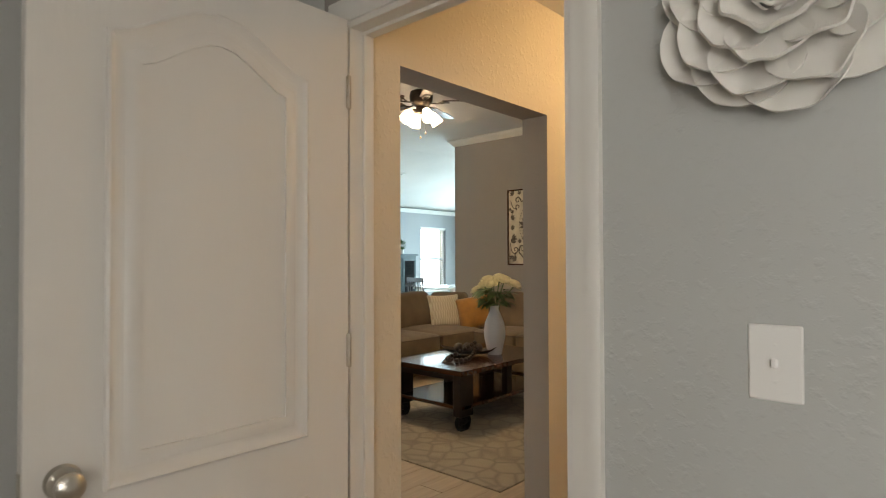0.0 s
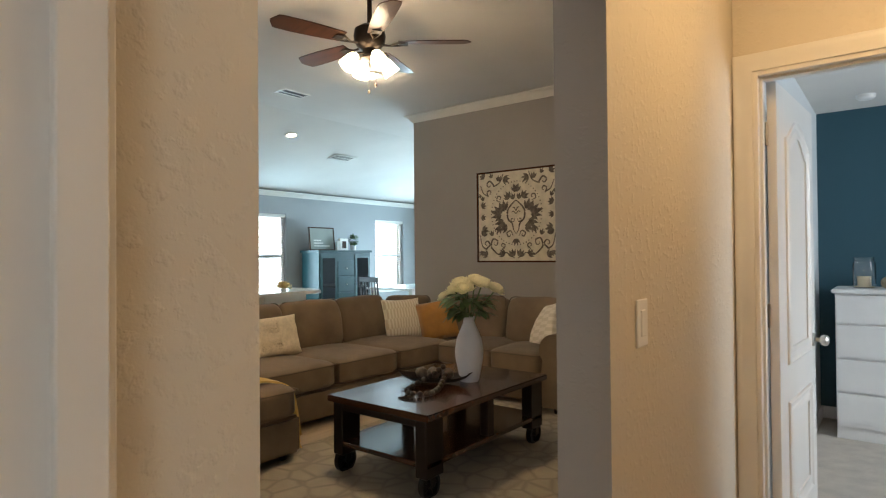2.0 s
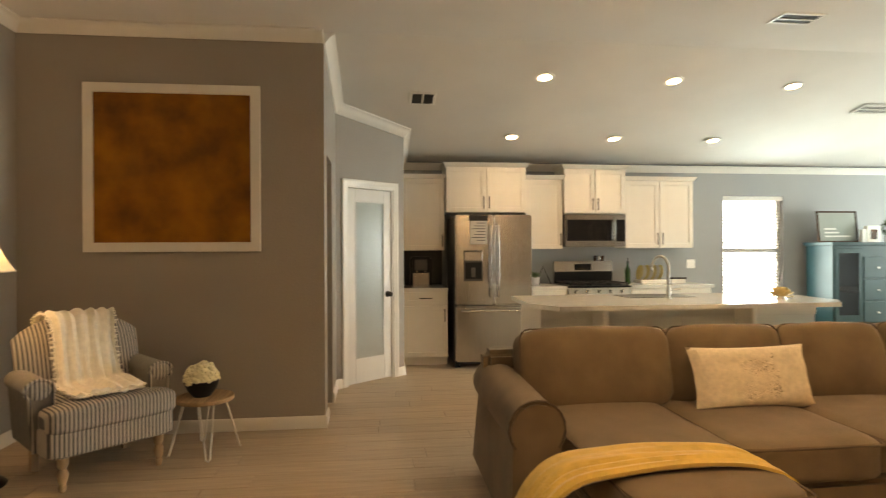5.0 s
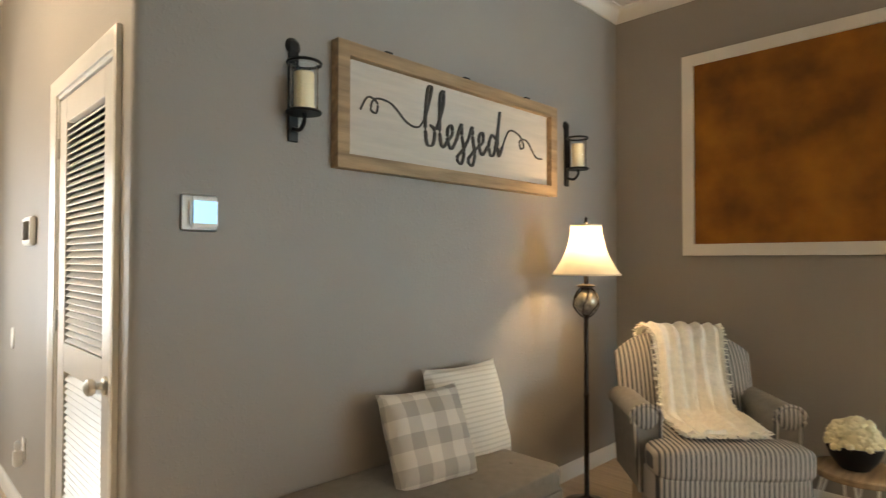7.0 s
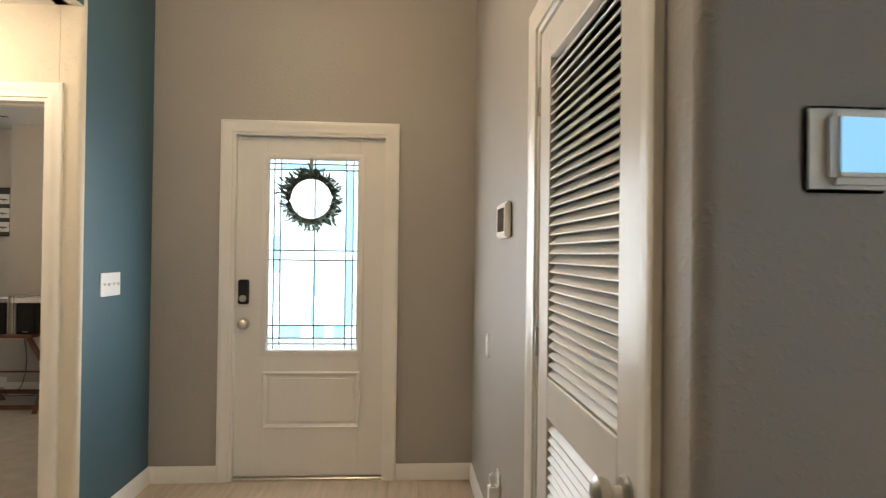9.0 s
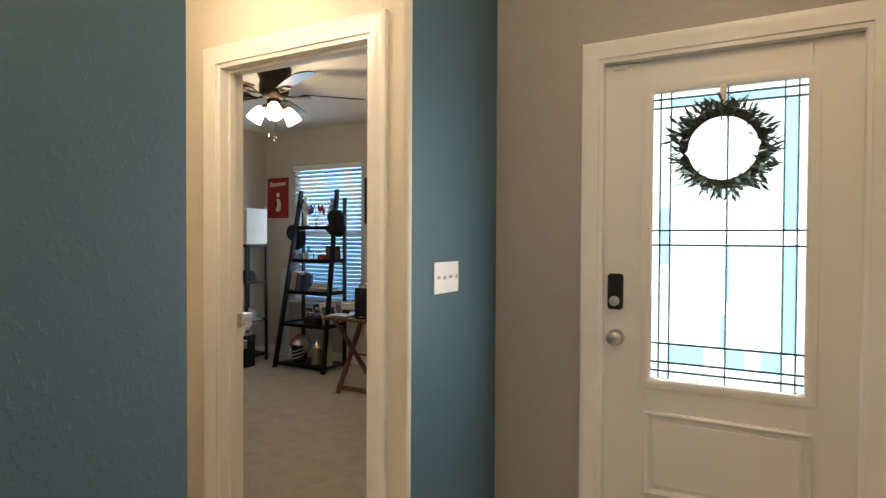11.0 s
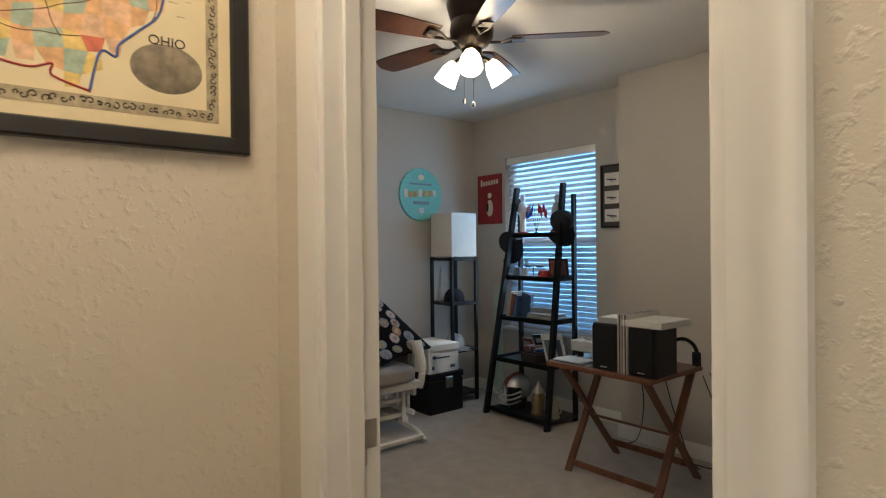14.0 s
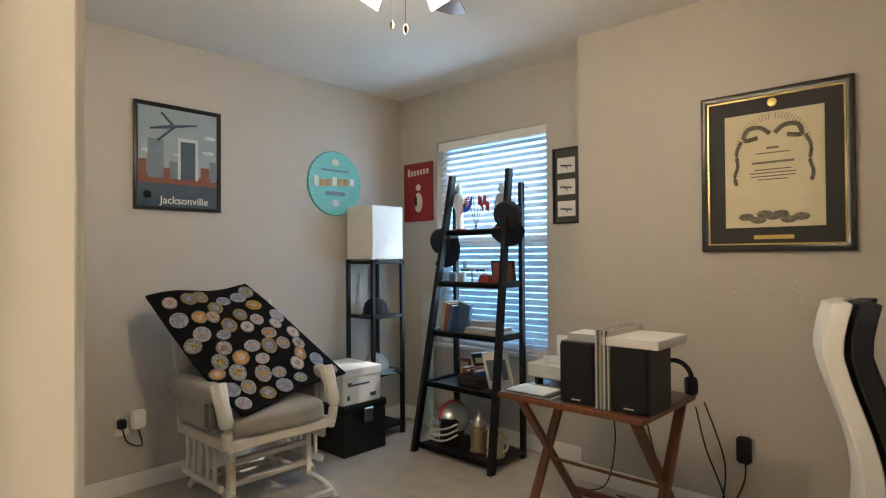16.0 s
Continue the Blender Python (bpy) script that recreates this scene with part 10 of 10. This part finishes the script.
for pts in (((0.30, -5.36, 0.62), (0.32, -5.45, 0.35), (0.40, -5.50, 0.10), (0.55, -5.52, 0.02), (0.30, -5.55, 0.012)), ((0.15, -5.37, 0.62), (0.14, -5.50, 0.30), (0.05, -5.55, 0.02), (-0.1, -5.62, 0.012)), ((-0.12, -5.40, 0.62), (-0.14, -5.60, 0.30), (-0.10, -5.66, 0.02), (-0.19, -5.69, 0.20), (-0.196, -5.70, 0.33)), ((-0.09, -5.38, 0.6), (-0.05, -5.62, 0.35), (-0.12, -5.66, 0.10), (-0.05, -5.6, 0.012), (0.4, -5.62, 0.012))):
    tube(bm, catmull(pts, 8), 0.0035, 6)
solo("extension_cord", bm, M_BLACKPLASTIC, "black extension cord trailing behind the tray table", "extension cord")
outlet(pose(-0.196, YJ, 0.36), "white wall outlet below the diploma")
pa = thing("power_adapter", "black power adapter plugged into the wall outlet", "power adapter", pose(-0.196, YJ + 0.009, 0.36))
part("body", bx(-0.03, 0, -0.06, 0.03, 0.045, 0.06, 0.008, 2), M_BLACKPLASTIC, pa)
outlet(pose(XE, -3.90, 0.37, 0, 0, 90), "white wall outlet on the office side wall")
pg = thing("plug_device", "white plug-in device with a black plug on the outlet", "plug-in device", pose(XE - 0.009, -3.93, 0.385, 0, 0, 90))
part("body", bx(-0.075, 0, -0.04, 0.0, 0.05, 0.055, 0.008, 2), M_WHITEPLASTIC, pg)
part("plug", bx(0.02, 0, -0.03, 0.06, 0.04, 0.02, 0.006, 2), M_BLACKPLASTIC, pg)
part("cord", tube(bm_new(), catmull([(0.04, 0.03, -0.03), (0.02, 0.05, -0.10), (-0.05, 0.05, -0.13), (-0.04, 0.03, -0.05)], 6), 0.004, 6), M_BLACKPLASTIC, pg)

# desk and chair
dk = thing("office_desk", "black office desk against the wall", "desk", pose(-1.155, -4.95, 0))
part("desktop", bx(-0.29, -0.74, 0.72, 0.295, 0.74, 0.75, 0.004), M_BLACKPAINT, dk)
for y in (-0.72, 0.72):
    part("side_panel", bx(-0.28, y - 0.02, 0, 0.27, y + 0.02, 0.72, 0.003), M_BLACKPAINT, dk)
part("modesty_panel", bx(-0.28, -0.70, 0.3, -0.26, 0.70, 0.72), M_BLACKPAINT, dk)
dn = thing("model_airliner", "white model aircraft lying on the desk", "model aircraft", pose(-1.02, -4.90, 0.75, 0, 0, 70))
bm = tube(bm_new(), [(0, -0.17, 0.05), (0, -0.12, 0.055), (0, 0.05, 0.055), (0, 0.17, 0.075)], 0.03, 10, taper=[0.4, 1, 1, 0.25])
box(bm, -0.18, -0.03, 0.045, 0.18, 0.03, 0.055, 0.003)
box(bm, -0.004, 0.13, 0.07, 0.004, 0.17, 0.14, 0.002)
part("airframe", bm, M_WHITEPLASTIC, dn)
part("stand", bx(-0.04, -0.04, 0, 0.04, 0.04, 0.03, 0.004), M_BLACKPLASTIC, dn)
nb = thing("desk_tray", "black desk tray with a pale notebook", "desk tray", pose(-1.05, -4.45, 0.75))
part("tray", bx(-0.12, -0.09, 0, 0.12, 0.09, 0.015, 0.004), M_BLACKPLASTIC, nb)
part("notebook", bx(-0.07, -0.05, 0.015, 0.09, 0.06, 0.03, 0.002), M_PAPER, nb)
hd = thing("desk_headset", "black rounded headset on the desk", "headset", pose(-1.16, -5.42, 0.75))
part("headset", cushion(bm_new(), 0.2, 0.16, 0.13, Matrix.Translation((0, 0, 0.066)), 3, 0.1, 0.004), M_BLACKPLASTIC, hd)
oc = thing("office_chair", "white and black high-back office chair at the desk", "office chair", pose(-0.88, -4.90, 0, 0, 0, 98))
# own frame: +y is the front (towards the desk)
n = 14
for nm, mt, off, thick in (("back_shell", M_WHITEPLASTIC, -0.035, 0.05), ("back_pad", M_NAVYCLOTH, 0.03, 0.05)):
    bm = bm_new()
    cols = []
    for i in range(n + 1):
        t = i / n
        z = 0.46 + 0.66 * t
        y = -0.12 - 0.06 * t + 0.03 * math.sin(t * 5.5) - (0.05 * max(0, t - 0.8) * -3)
        w = 0.23 * (1 - 0.25 * t) * (1 if t < 0.93 else 0.86)
        cols.append([bm.verts.new((s * w, y + off + d - 0.03 * (1 - s * s), z)) for s in (-1, 0, 1) for d in (0, thick)])
    for a, b in zip(cols, cols[1:]):
        for i0, i1 in ((0, 2), (2, 4), (4, 5), (5, 3), (3, 1), (1, 0)):
            bm.faces.new((a[i0], a[i1], b[i1], b[i0]))
    bm.faces.new([cols[0][i] for i in (0, 2, 4, 5, 3, 1)])
    bm.faces.new([cols[-1][i] for i in (0, 2, 4, 5, 3, 1)])
    bmesh.ops.bevel(bm, geom=list(bm.edges), offset=0.004, segments=1, affect="EDGES")
    part(nm, bm, mt, oc, "white plastic shell" if off < 0 else "black padded back")
part("seat", cushion(bm_new(), 0.50, 0.48, 0.10, Matrix.Translation((0, 0.10, 0.47)), 5, 0.2, 0.003), M_NAVYCLOTH, oc)
part("gas_column", lathe(bm_new(), [(0.03, 0.06), (0.03, 0.25), (0.02, 0.26), (0.02, 0.43)], 14, pose(0, 0.08, 0)), M_BLACKPLASTIC, oc)
for k in range(5):
    a = radians(18 + 72 * k)
    lg = part("base_leg", bar((0, 0.08, 0.09), (0.28 * math.cos(a), 0.08 + 0.28 * math.sin(a), 0.065), 0.035, 0.025), M_WHITEPLASTIC, oc)
    part("caster", lathe(bm_new(), [(0, -0.02), (0.028, -0.02), (0.028, 0.02), (0, 0.02)], 14, pose(0.28 * math.cos(a), 0.08 + 0.28 * math.sin(a), 0.029, 0, 90, 0)), M_BLACKPLASTIC, lg)
for s in (-1, 1):
    part("armrest", bx(s * 0.27 - 0.03, -0.02, 0.64, s * 0.27 + 0.03, 0.22, 0.67, 0.008, 2), M_BLACKPLASTIC, oc)
    part("arm_post", tube(bm_new(), [(s * 0.22, 0.08, 0.45), (s * 0.27, 0.08, 0.50), (s * 0.27, 0.08, 0.64)], 0.014, 8), M_BLACKPLASTIC, oc)

# ---------- floor planks, laid along y ----------
plank_meshes = {}
near, rest = [], bm_new()
planks = structure("floor_planks", bx(XK, 11.3, -0.012, XK + 0.18, 11.4, 0.0), M_PLANK, "pale greyish oak-look floor planks")
PWID, PLEN, GAP = 0.178, 1.22, 0.0022
rr = random.Random(91)
count = 0
i = 0
x = XK
while x < -1.38:
    y = YF + 0.05 - rr.uniform(0.1, 1.1)
    x1 = min(x + PWID, -1.375)
    while y < 11.3:
        y0, y1 = max(y, YF - 0.05), min(y + PLEN, 11.3)
        y += PLEN
        if y1 - y0 < 0.05:
            continue
        cx, cy = (x + x1) / 2, (y0 + y1) / 2
        in_nook = -7.6 < cx < -1.5 and -3.6 < cy < 2.6
        if in_nook and count < 300 and abs((y1 - y0) - PLEN) < 1e-6 and abs((x1 - x) - PWID) < 1e-6:
            if "full" not in plank_meshes:
                plank_meshes["full"] = finish("plank", bx(-PWID / 2 + GAP / 2, -PLEN / 2 + GAP / 2, -0.012, PWID / 2 - GAP / 2, PLEN / 2 - GAP / 2, 0.0, 0.0015), M_PLANK)
            o = new("plank", plank_meshes["full"])
            o.parent, o.matrix_basis = planks, Matrix.Translation((cx, cy, 0))
            count += 1
        else:
            box(rest, x + GAP / 2, y0 + GAP / 2, -0.012, x1 - GAP / 2, y1 - GAP / 2, 0.0)
    x += PWID
# hall planks
x = XH1 - 0.14
while x < 1.0:
    y = YD0 - rr.uniform(0, 1)
    while y < YB0 + 0.06:
        y0, y1 = max(y, YD0 + 0.05), min(y + PLEN, YB0 + 0.06)
        y += PLEN
        if y1 - y0 > 0.05:
            box(rest, max(x, -1.374) + GAP / 2, y0 + GAP / 2, -0.012, min(x + PWID, 1.0) - GAP / 2, y1 - GAP / 2, 0.0)
    x += PWID
# vestibule planks
x = XT0
while x < -0.44:
    y0, y1 = YO0 + 0.06, -1.918
    box(rest, max(x, -1.374) + GAP / 2, y0, -0.012, min(x + PWID, -0.44), y1, 0.0) if x + PWID > -1.36 else None
    x += PWID
rest_ob = part("plank_field", rest, M_PLANK, planks)
rest_ob["kind"] = "stuff"
